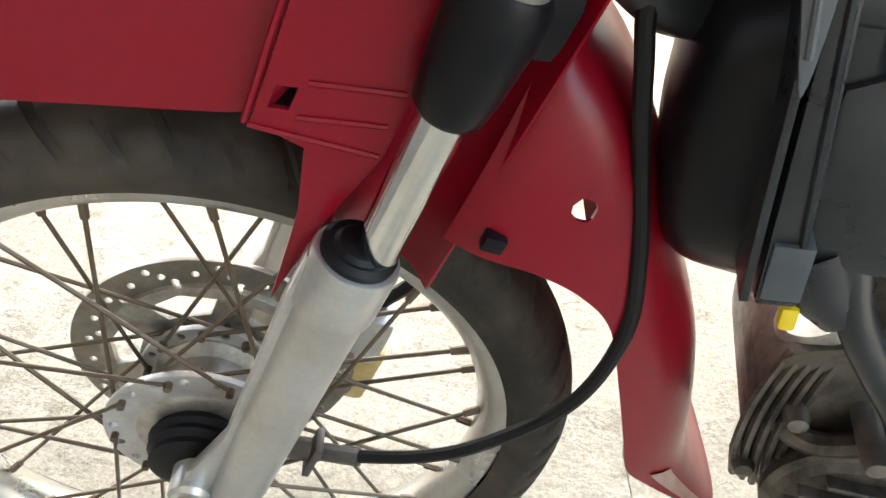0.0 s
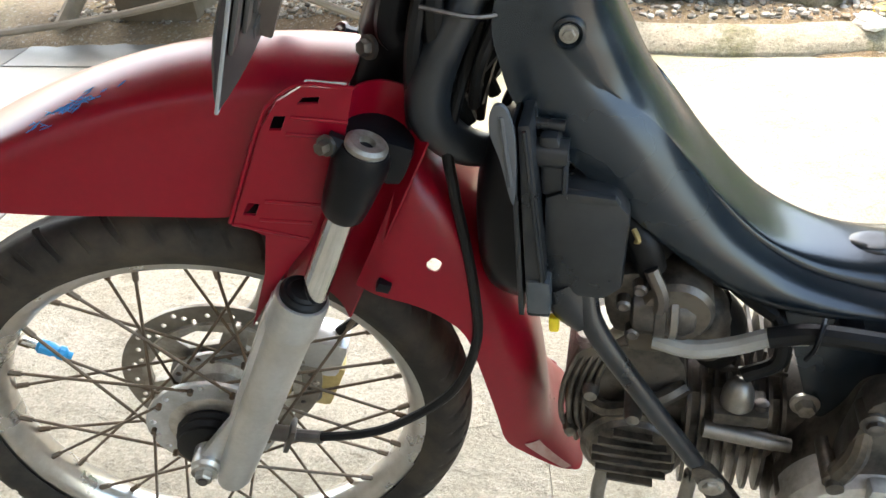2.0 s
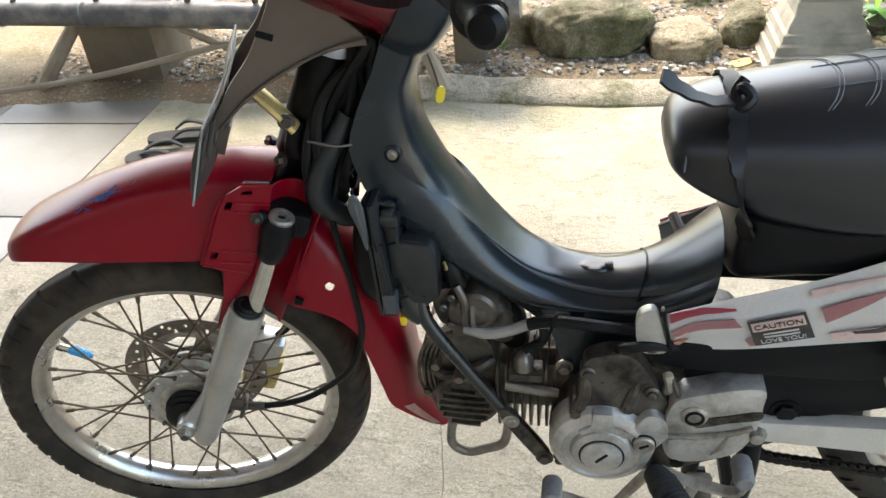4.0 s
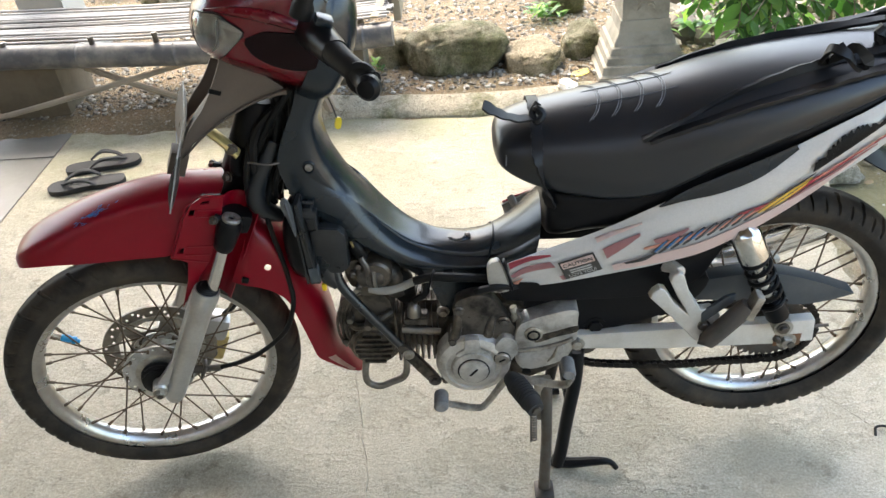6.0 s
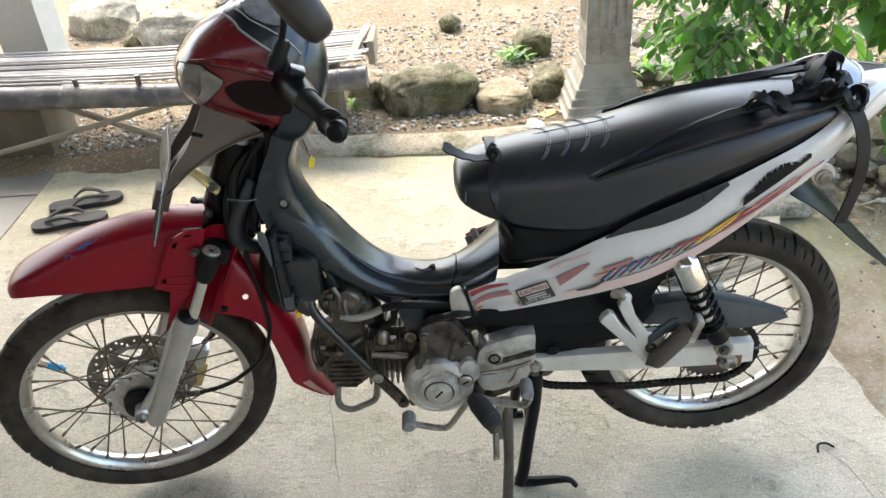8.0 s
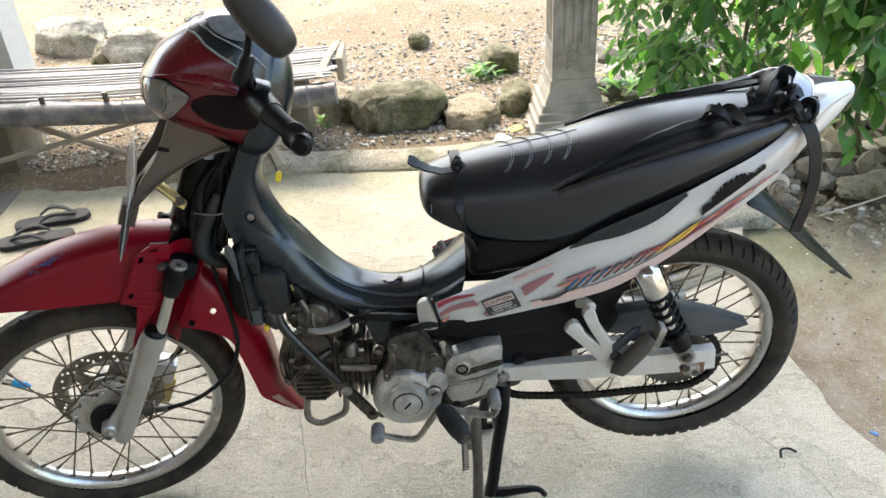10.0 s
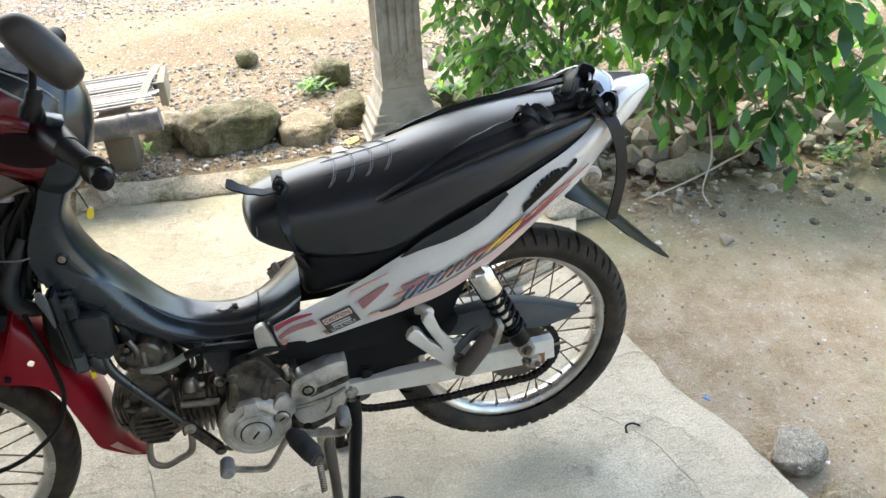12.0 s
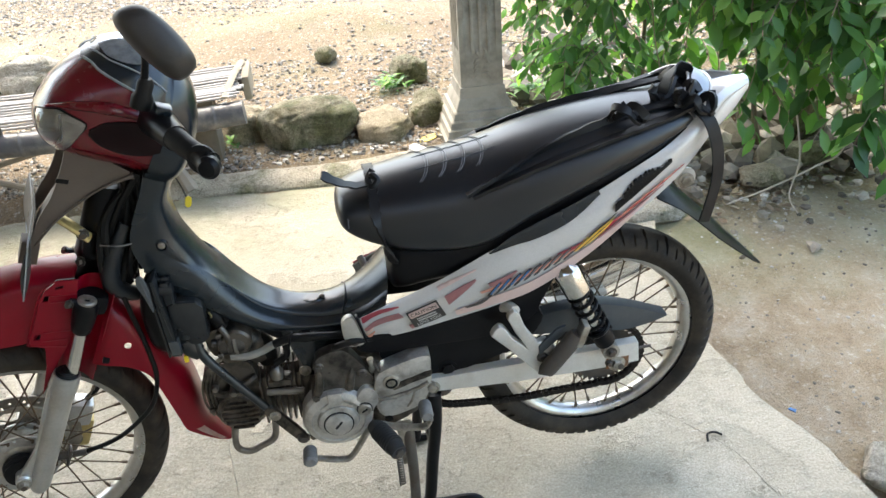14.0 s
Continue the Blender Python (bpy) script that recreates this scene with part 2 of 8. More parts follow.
def random_tint(name, stops, rough=0.85, grain=40.0, relief=0.4, island=True):
    """Colour by piece, with fine grain."""
    m, n, l, b = material(name)
    if island:
        src = n.new("ShaderNodeNewGeometry").outputs["Random Per Island"]
    else:
        src = n.new("ShaderNodeObjectInfo").outputs["Random"]
    fine = texture(n, l, grain, 8, 0.7)
    c = mix(n, l, 0.45, ramp(n, l, src, stops), ramp(n, l, fine, [(0.3, (0.25, 0.25, 0.25)), (0.7, (0.75, 0.75, 0.75))]), "OVERLAY")
    l.new(c, b.inputs["Base Color"])
    b.inputs["Roughness"].default_value = rough
    if relief:
        bump(n, l, b, fine, relief, 0.006)
    return m


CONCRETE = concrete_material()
SOIL = soil_material()
TILE = worn("grey_floor_tile", (0.185, 0.175, 0.158), (0.145, 0.134, 0.112), 0.5, 0.45, grain=60, patch=3, relief=0.1)


def rock_material(name, light, dark, moss, amount):
    """Rough stone: mottled at three scales, pitted, with moss in patches."""
    m, n, l, b = material(name)
    big, mid, fine, pit = texture(n, l, 5, 8, 0.7), texture(n, l, 26, 10, 0.75), texture(n, l, 130, 8, 0.8), texture(n, l, 55, 4, 0.6)
    c = ramp(n, l, mid, [(0.34, dark), (0.50, tuple((p + q) / 2 for p, q in zip(light, dark))), (0.66, light)])
    green = ramp(n, l, big, [(0.56 - 0.16 * amount, (0, 0, 0)), (0.66 - 0.10 * amount, (0.9, 0.9, 0.9))])
    c = mix(n, l, green, c, ramp(n, l, mid, [(0.36, tuple(q * 0.4 for q in moss)), (0.64, moss)]))
    c = mix(n, l, ramp(n, l, pit, [(0.62, (0, 0, 0)), (0.68, (0.7, 0.7, 0.7))]), c, tuple(q * 0.35 for q in dark))
    c = mix(n, l, 0.6, c, ramp(n, l, fine, [(0.36, (0.2, 0.2, 0.19)), (0.64, (0.78, 0.78, 0.76))]), "OVERLAY")
    l.new(c, b.inputs["Base Color"])
    b.inputs["Roughness"].default_value = 0.92
    h = n.new("ShaderNodeMath")
    h.operation = "ADD"
    l.new(mid, h.inputs[0]), l.new(fine, h.inputs[1])
    bump(n, l, b, h.outputs[0], 0.9, 0.02)
    return m


KERB = rock_material("kerb_concrete", (0.66, 0.60, 0.48), (0.42, 0.37, 0.27), (0.33, 0.32, 0.17), 0.4)
COLUMN = worn("weathered_column_concrete", (0.31, 0.285, 0.235), (0.11, 0.098, 0.075), 0.85, 0.85, grain=50, patch=6, relief=0.35)
ROCK = rock_material("mossy_rock", (0.42, 0.38, 0.27), (0.19, 0.165, 0.105), (0.15, 0.155, 0.06), 0.85)
PALE_ROCK = rock_material("pale_rock", (0.62, 0.57, 0.48), (0.34, 0.30, 0.23), (0.30, 0.28, 0.18), 0.25)
TAN_ROCK = rock_material("tan_rock", (0.56, 0.47, 0.33), (0.30, 0.245, 0.16), (0.24, 0.22, 0.11), 0.35)
DIRT_STONE = random_tint("dirty_stone", [(0.0, (0.055, 0.047, 0.036)), (0.5, (0.17, 0.145, 0.11)), (0.85, (0.30, 0.265, 0.21)), (1.0, (0.44, 0.41, 0.35))])
WHITE_STONE = worn("white_stone", (0.75, 0.74, 0.70), (0.55, 0.52, 0.46), 0.3, 0.7, grain=40)
GRAVEL = random_tint("gravel", [(0.0, (0.09, 0.08, 0.065)), (0.4, (0.22, 0.195, 0.16)), (0.8, (0.36, 0.335, 0.29)), (1.0, (0.62, 0.60, 0.55))])
LITTER = random_tint("leaf_litter", [(0.0, (0.14, 0.09, 0.05)), (0.5, (0.25, 0.18, 0.11)), (1.0, (0.40, 0.34, 0.23))], 0.8, 30, 0.1)
BAMBOO = random_tint("split_bamboo", [(0.0, (0.14, 0.13, 0.12)), (0.5, (0.30, 0.285, 0.27)), (1.0, (0.50, 0.475, 0.45))], 0.55, 30, 0.15, True)
POLE = worn("weathered_bamboo_pole", (0.10, 0.10, 0.105), (0.30, 0.28, 0.25), 0.75, 0.42, grain=35, patch=11, relief=0.2)
WOOD = worn("weathered_wood", (0.34, 0.29, 0.21), (0.20, 0.16, 0.11), 0.5, 0.85, grain=40, patch=7, relief=0.4)
DARKWOOD = worn("dark_weathered_wood", (0.17, 0.14, 0.10), (0.09, 0.075, 0.05), 0.6, 0.85, grain=40, patch=6, relief=0.4)
STICK = worn("grey_stick", (0.36, 0.31, 0.24), (0.22, 0.18, 0.13), 0.5, 0.85, grain=40, patch=8, relief=0.4)
BARK = worn("bark", (0.20, 0.16, 0.11), (0.10, 0.09, 0.05), 0.5, 0.9, grain=50, patch=10, relief=0.5)
PLASTER = worn("plaster", (0.52, 0.50, 0.45), (0.40, 0.37, 0.31), 0.5, 0.9, grain=30, patch=2, relief=0.2)
SANDAL = worn("black_sandal_foam", (0.012, 0.012, 0.013), (0.04, 0.038, 0.036), 0.4, 0.7, grain=200)


def leaf_material():
    m, n, l, b = material("green_leaf")
    src = n.new("ShaderNodeNewGeometry").outputs["Random Per Island"]
    big = texture(n, l, 2.2, 3)
    c = ramp(n, l, src, [(0.0, (0.040, 0.095, 0.036)), (0.5, (0.105, 0.225, 0.075)), (0.85, (0.20, 0.37, 0.11)), (1.0, (0.36, 0.52, 0.16))])
    c = mix(n, l, ramp(n, l, big, [(0.45, (0, 0, 0)), (0.7, (0.5, 0.5, 0.5))]), c, (0.034, 0.088, 0.034))
    l.new(c, b.inputs["Base Color"])
    b.inputs["Roughness"].default_value = 0.33
    t = n.new("ShaderNodeBsdfTranslucent")
    l.new(mix(n, l, 1.0, c, (1.3, 1.6, 0.6), "MULTIPLY"), t.inputs["Color"])
    s = n.new("ShaderNodeMixShader")
    s.inputs[0].default_value = 0.5
    l.new(b.outputs[0], s.inputs[1]), l.new(t.outputs[0], s.inputs[2])
    l.new(s.outputs[0], n["Material Output"].inputs["Surface"])
    return m


LEAF = leaf_material()


# ---------------------------------------------------------------- mesh tools
def part(name, bm, mat, parent=None, label="", at=None, smooth=35):
    """Links a bmesh (or mesh) as one object under a thing or a part."""
    if isinstance(bm, bmesh.types.BMesh):
        bmesh.ops.recalc_face_normals(bm, faces=bm.faces)
        me = bpy.data.meshes.new(name)
        bm.to_mesh(me)
        bm.free()
    else:
        me = bm
    if smooth and me.polygons:
        me.polygons.foreach_set("use_smooth", [True] * len(me.polygons))
        me.set_sharp_from_angle(angle=radians(smooth))
    if mat and not me.materials:
        me.materials.append(mat)
    ob = new(name, me)
    if parent:
        ob.parent = parent
    if at is not None:
        ob.matrix_basis = at
    if label:
        tagged(ob, label)
    return ob


def thing(name, label, category, at=None, group="", kind=""):
    ob = new(name)
    if at is not None:
        ob.matrix_basis = at
    return tagged(ob, label, category, group, kind)


def spline(pts, n=8):
    """Catmull-Rom through points, n steps between each pair."""
    p = [Vector(q) for q in pts]
    p = [p[0] * 2 - p[1]] + p + [p[-1] * 2 - p[-2]]
    out = []
    for i in range(1, len(p) - 2):
        a, b, c, d = p[i - 1:i + 3]
        for k in range(n):
            t = k / n
            out.append(0.5 * ((2 * b) + (c - a) * t + (2 * a - 5 * b + 4 * c - d) * t * t + (3 * b - a - 3 * c + d) * t ** 3))
    out.append(p[-2])
    return out


def rings(bm, loops, closed=True, cap=True):
    """Skins rows of points; closed: each row is a ring."""
    vs = [[bm.verts.new(q) for q in row] for row in loops]
    m = len(vs[0])
    for a, b in zip(vs, vs[1:]):
        for i in range(m if closed else m - 1):
            j = (i + 1) % m
            bm.faces.new((a[i], a[j], b[j], b[i]))
    if cap and closed:
        bm.faces.new(vs[0][::-1])
        bm.faces.new(vs[-1])
    return vs


def tube(pts, radius, n=8, sides=10, bm=None, cap=True, flat=1.0, up=(0, 0, 1)):
    """A swept tube; radius may be a list, one for each given point. flat squashes the section along its second axis."""
    bm = bm or bmesh.new()
    path = spline(pts, n) if n > 1 else [Vector(q) for q in pts]
    rad = [radius] * len(path)
    if isinstance(radius, (list, tuple)):
        rad = [radius[min(len(radius) - 1, int(i / n))] * (1 - (i / n) % 1) + radius[min(len(radius) - 1, int(i / n) + 1)] * ((i / n) % 1) for i in range(len(path))]
    d = (path[1] - path[0]).normalized()
    ref = Vector(up)
    if abs(d.dot(ref)) > 0.95:
        ref = Vector((0, 1, 0))
    x = d.cross(ref).normalized()
    rows = []
    for i, p in enumerate(path):
        d = (path[min(i + 1, len(path) - 1)] - path[max(i - 1, 0)]).normalized()
        x = (x - d * x.dot(d)).normalized()
        y = d.cross(x)
        rows.append([p + (x * math.cos(a) + y * math.sin(a) * flat) * rad[i] for a in (2 * math.pi * k / sides for k in range(sides))])
    rings(bm, rows, True, cap)
    return bm


def lathe(profile, axis="y", n=48, centre=(0, 0, 0), bm=None, close=False):
    """Turns (radius, along) pairs about an axis; close joins the last to the first."""
    bm = bm or bmesh.new()
    c = Vector(centre)
    rows = []
    for k in range(n):
        a = 2 * math.pi * k / n
        u, v = math.cos(a), math.sin(a)
        row = []
        for r, h in profile:
            q = {"y": (r * u, h, r * v), "z": (r * u, r * v, h), "x": (h, r * u, r * v)}[axis]
            row.append(c + Vector(q))
        rows.append(row)
    vs = [[bm.verts.new(q) for q in row] for row in rows]
    m = len(profile)
    for k in range(n):
        a, b = vs[k], vs[(k + 1) % n]
        for i in range(m if close else m - 1):
            j = (i + 1) % m
            bm.faces.new((a[i], b[i], b[j], a[j]))
    if not close:
        for i, flip in ((0, False), (m - 1, True)):
            loop = [vs[k][i] for k in range(n)]
            bm.faces.new(loop[::-1] if flip else loop)
    return bm


def box(lo, hi, bevel=0.0, bm=None, segments=2):
    own = bmesh.new()
    bmesh.ops.create_cube(own, size=1.0)
    for v in own.verts:
        v.co = Vector([lo[i] + (v.co[i] + 0.5) * (hi[i] - lo[i]) for i in range(3)])
    if bevel:
        bmesh.ops.bevel(own, geom=own.edges[:], offset=bevel, segments=segments, affect="EDGES", profile=0.6)
    if bm is None:
        return own
    return join(bm, own)


def join(bm, other, m=None):
    """Adds another bmesh, moved by m, to bm."""
    me = bpy.data.meshes.new("tmp")
    if m is not None:
        bmesh.ops.transform(other, matrix=m, verts=other.verts)
    other.to_mesh(me)
    other.free()
    bm.from_mesh(me)
    bpy.data.meshes.remove(me)
    return bm


def prism(outline, y0, y1, bevel=0.0, bm=None, axes="xz"):
    """A plate from an outline in x and z, between two depths."""
    own = bmesh.new()
    place = (lambda p, d: (p[0], d, p[1])) if axes == "xz" else (lambda p, d: (p[0], p[1], d)) if axes == "xy" else (lambda p, d: (d, p[0], p[1]))
    a = [own.verts.new(place(p, y0)) for p in outline]
    b = [own.verts.new(place(p, y1)) for p in outline]
    own.faces.new(a)
    own.faces.new(b[::-1])
    for i in range(len(a)):
        j = (i + 1) % len(a)
        own.faces.new((a[j], a[i], b[i], b[j]))
    bmesh.ops.recalc_face_normals(own, faces=own.faces)
    if bevel:
        bmesh.ops.bevel(own, geom=own.edges[:], offset=bevel, segments=2, affect="EDGES", profile=0.6, clamp_overlap=True)
    return own if bm is None else join(bm, own)


def curved(outline, n=5):
    """A smooth closed outline through 2D points."""
    p = [Vector((*q, 0)) for q in outline]
    p = [p[-1]] + p + [p[0], p[1]]
    out = []
    for i in range(1, len(p) - 2):
        a, b, c, d = p[i - 1:i + 3]
        for k in range(n):
            t = k / n
            q = 0.5 * ((2 * b) + (c - a) * t + (2 * a - 5 * b + 4 * c - d) * t * t + (3 * b - a - 3 * c + d) * t ** 3)
            out.append((q.x, q.y))
    return out


def circle2(r, n=24, c=(0, 0)):
    return [(c[0] + r * math.cos(2 * math.pi * k / n), c[1] + r * math.sin(2 * math.pi * k / n)) for k in range(n)]


def pierced(outlines, thick, bevel=0.0):
    """A flat plate in x and y whose inner outlines are real holes; returns a mesh."""
    cu = bpy.data.curves.new("plate", "CURVE")
    cu.dimensions, cu.fill_mode, cu.extrude, cu.bevel_depth = "2D", "BOTH", thick / 2, bevel
    for o in outlines:
        s = cu.splines.new("POLY")
        s.points.add(len(o) - 1)
        for q, p in zip(s.points, o):
            q.co = (p[0], p[1], 0, 1)
        s.use_cyclic_u = True
    ob = bpy.data.objects.new("plate", cu)
    scene.collection.objects.link(ob)
    deps = bpy.context.evaluated_depsgraph_get()
    me = bpy.data.meshes.new_from_object(ob.evaluated_get(deps))
    bpy.data.objects.remove(ob)
    bpy.data.curves.remove(cu)
    bm = bmesh.new()
    bm.from_mesh(me)
    bmesh.ops.remove_doubles(bm, verts=bm.verts, dist=0.00002)
    bm.to_mesh(me)
    bm.free()
    return me


def lettering(text, size, thick=0.0004):
    cu = bpy.data.curves.new("text", "FONT")
    cu.body, cu.size, cu.extrude, cu.align_x, cu.align_y = text, size, thick, "CENTER", "CENTER"
    ob = bpy.data.objects.new("text", cu)
    scene.collection.objects.link(ob)
    deps = bpy.context.evaluated_depsgraph_get()
    me = bpy.data.meshes.new_from_object(ob.evaluated_get(deps))
    bpy.data.objects.remove(ob)
    bpy.data.curves.remove(cu)
    return me


def shell(rows, thick):
    """An open skin with thickness, from rows of points."""
    bm = bmesh.new()
    rings(bm, rows, False, False)
    bmesh.ops.recalc_face_normals(bm, faces=bm.faces)
    bmesh.ops.solidify(bm, geom=bm.faces[:], thickness=thick)
    return bm


def resample(stations, n):
    """Smooth rows between stations, each a tuple of numbers."""
    return smooth_rows(tuple(tuple(float(x) for x in q) for q in stations), n)


@functools.lru_cache(maxsize=400)
def smooth_rows(stations, n):
    k = len(stations[0])
    a = np.array(stations, float)
    a = np.vstack([2 * a[0] - a[1], a, 2 * a[-1] - a[-2]])
    out = []
    for i in range(1, len(a) - 2):
        p, q, r, s = a[i - 1:i + 3]
        for j in range(n):
            t = j / n
            out.append(0.5 * (2 * q + (r - p) * t + (2 * p - 5 * q + 4 * r - s) * t * t + (3 * q - p - 3 * r + s) * t ** 3))
    out.append(a[-2])
    return [tuple(float(x) for x in row[:k]) for row in out]


def bolt(parent, at, r=0.007, h=0.006, mat=None, name="bolt"):
    """A hexagon bolt whose head looks along -y."""
    bm = lathe([(r, 0), (r, -h * 0.8), (r * 0.85, -h)], "y", 6)
    lathe([(r * 1.45, 0.002), (r * 1.45, -0.0015)], "y", 16, bm=bm)
    return part(name, bm, mat or STEEL, parent, at=Matrix.Translation(at) if not isinstance(at, Matrix) else at, smooth=30)


# ---------------------------------------------------------------- ground, slab, kerb
def rough_h(x, y):
    """Height of the bare soil."""
    z = -0.035
    z += 0.085 * min(1, max(0, (y - 1.45) / 0.35))
    z += 0.10 * math.exp(-(((x - 0.15) / 0.8) ** 2 + ((y - 3.5) / 0.45) ** 2))
    z += 0.05 * min(1, max(0, (y - 1.9) / 3.0))
    z += 0.16 * min(1, max(0, (y - 1.3) / 0.8)) * min(1, max(0, (x - 1.35) / 0.5)) * math.exp(-((y - 2.2) / 0.9) ** 2)
    k = noise.fractal((x * 1.4, y * 1.4, 0.3), 1.0, 2.0, 5)
    fine = noise.fractal((x * 9, y * 9, 3.1), 0.8, 2.1, 4)
    z += 0.022 * k + 0.007 * fine
    inside = -1.55 < x < slab_edge(y) - 0.06 and y < 1.56
    return min(z, -0.06) if inside else z


EDGE = [(-4.0, 1.30), (-0.8, 1.26), (-0.45, 1.20), (-0.363, 1.185), (-0.28, 1.169), (-0.162, 1.155), (-0.094, 1.134), (0.004, 1.095), (0.092, 1.077), (0.149, 1.082), (0.287, 1.06), (0.5, 1.05), (0.75, 1.09), (0.97, 1.19), (1.1, 1.22), (1.7, 1.20)]


def slab_edge(y):
    return float(np.interp(y, [e[0] for e in EDGE], [e[1] for e in EDGE]))


def build_ground():
    xs = np.unique(np.concatenate([np.linspace(-900, -8, 8), np.linspace(-8, -2.6, 22), np.linspace(-2.6, 3.4, 150), np.linspace(3.4, 9, 22), np.linspace(9, 900, 8)]))
    ys = np.unique(np.concatenate([np.linspace(-900, -8, 8), np.linspace(-8, -1.2, 20), np.linspace(-1.2, 5.6, 170), np.linspace(5.6, 12, 24), np.linspace(12, 900, 8)]))
    verts = [(x, y, rough_h(x, y)) for y in ys for x in xs]
    w = len(xs)
    faces = [(j * w + i, j * w + i + 1, (j + 1) * w + i + 1, (j + 1) * w + i) for j in range(len(ys) - 1) for i in range(w - 1)]
    me = bpy.data.meshes.new("ground")
    me.from_pydata(verts, [], faces)
    ob = part("ground", me, SOIL)
    return tagged(ob, "bare sandy brown soil with grit and pebbles", "ground", kind="structure")


build_ground()


def jag(a, b, n, amount, seed):
    r = random.Random(seed)
    return [(a[0] + (b[0] - a[0]) * k / n + r.uniform(-amount, amount) * (0 < k < n), a[1] + (b[1] - a[1]) * k / n) for k in range(n + 1)]


def chain_jag(pts, amount, seed):
    out = []
    for i, (a, b) in enumerate(zip(pts, pts[1:])):
        n = max(2, int(abs(a[1] - b[1]) / 0.045)) if abs(a[1]) < 2 and abs(b[1]) < 2 else 4
        out += jag(a, b, n, amount, seed + i)[:-1]
    return out + [pts[-1]]


def slab_z(x):
    """The slab rises a little under the front wheel."""
    k = min(1, max(0, (-0.26 - x) / 0.28))
    return 0.008 * k * k * (3 - 2 * k)


def build_slab():
    slab = thing("pavement", "worn pale concrete slab with cracks and broken edge", "pavement", kind="structure")
    crack_a = chain_jag([(-0.31, 1.66), (-0.285, 0.6), (-0.279, 0.178), (-0.246, -0.018), (-0.222, -0.138), (-0.20, -0.6), (-0.15, -4.0)], 0.006, 3)
    crack_b = chain_jag([(0.50, 1.66), (0.60, 0.75), (0.70, 0.28), (0.764, 0.124), (0.881, -0.033), (0.94, -0.126), (1.0, -0.5), (1.03, -4.0)], 0.008, 9)
    edge = chain_jag([(x, y) for y, x in EDGE[::-1]], 0.006, 21)

    def gap(line, g):
        return [(x + g * (0.15 if y > 0.3 or y < -0.6 else 1), y) for x, y in line]

    bm = bmesh.new()
    rows = []
    for x1, y in gap(crack_a, -0.0007):
        xs = [-1.58 + (x1 + 1.58) * k / 40 for k in range(41)]
        rows.append([(-1.58, y, -0.09)] + [(x, y, slab_z(x)) for x in xs] + [(x1, y, -0.09)])
    rings(bm, rows, False, False)
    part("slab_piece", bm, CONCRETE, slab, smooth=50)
    for o in (gap(crack_a, 0.0007) + gap(crack_b, -0.0007)[::-1], gap(crack_b, 0.0007) + edge[::-1]):
        bm = bmesh.new()
        top = [bm.verts.new((x, y, slab_z(x))) for x, y in o]
        low = [bm.verts.new((x, y, -0.09)) for x, y in o]
        bm.faces.new(top)
        for i in range(len(o)):
            j = (i + 1) % len(o)
            bm.faces.new((top[j], top[i], low[i], low[j]))
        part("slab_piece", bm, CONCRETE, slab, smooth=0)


build_slab()


def build_tiles():
    r = random.Random(4)
    floor = thing("floor", "grey floor tiles beside the concrete slab", "floor", kind="structure")
    lines = [1.455, 0.85, 0.25, -0.35, -0.95]
    for row, y1 in enumerate([2.06] + lines):
        for col in range(4):
            x1 = -1.584 - col * 0.6
            part("tile", box((x1 - 0.596, y1 - 0.6 + 0.004, -0.03), (x1, y1, 0.009 + r.uniform(0, 0.0015)), 0.0015), TILE, floor)


build_tiles()


def build_kerb():
    rows = []
    for k in range(121):
        x = -0.62 + 1.79 * k / 120
        y = 1.635 - 0.045 * math.exp(-((x - 0.08) / 0.38) ** 2)
        w = noise.noise((x * 5, 0, 1)) * 0.012
        h = 0.034 + noise.noise((x * 7, 3, 0)) * 0.008
        q = noise.noise((x * 13, 8, 2)) * 0.006
        h += slab_z(x)
        rows.append([(x, y + w, -0.02), (x, y + w + q * 0.6, 0.010 + slab_z(x)), (x, y + w + 0.012 + q, h - 0.009), (x, y + w + 0.035, h), (x, y + 0.07 + w, h + 0.012 + q), (x, y + 0.105, h + 0.017 - q), (x, y + 0.128 + w, h + 0.008), (x, y + 0.14 + w, -0.03)])
    bm = bmesh.new()
    rings(bm, rows, True, True)
    tagged(part("kerb", bm, KERB), "low rough concrete kerb with moss stains", "kerb", kind="structure")


build_kerb()


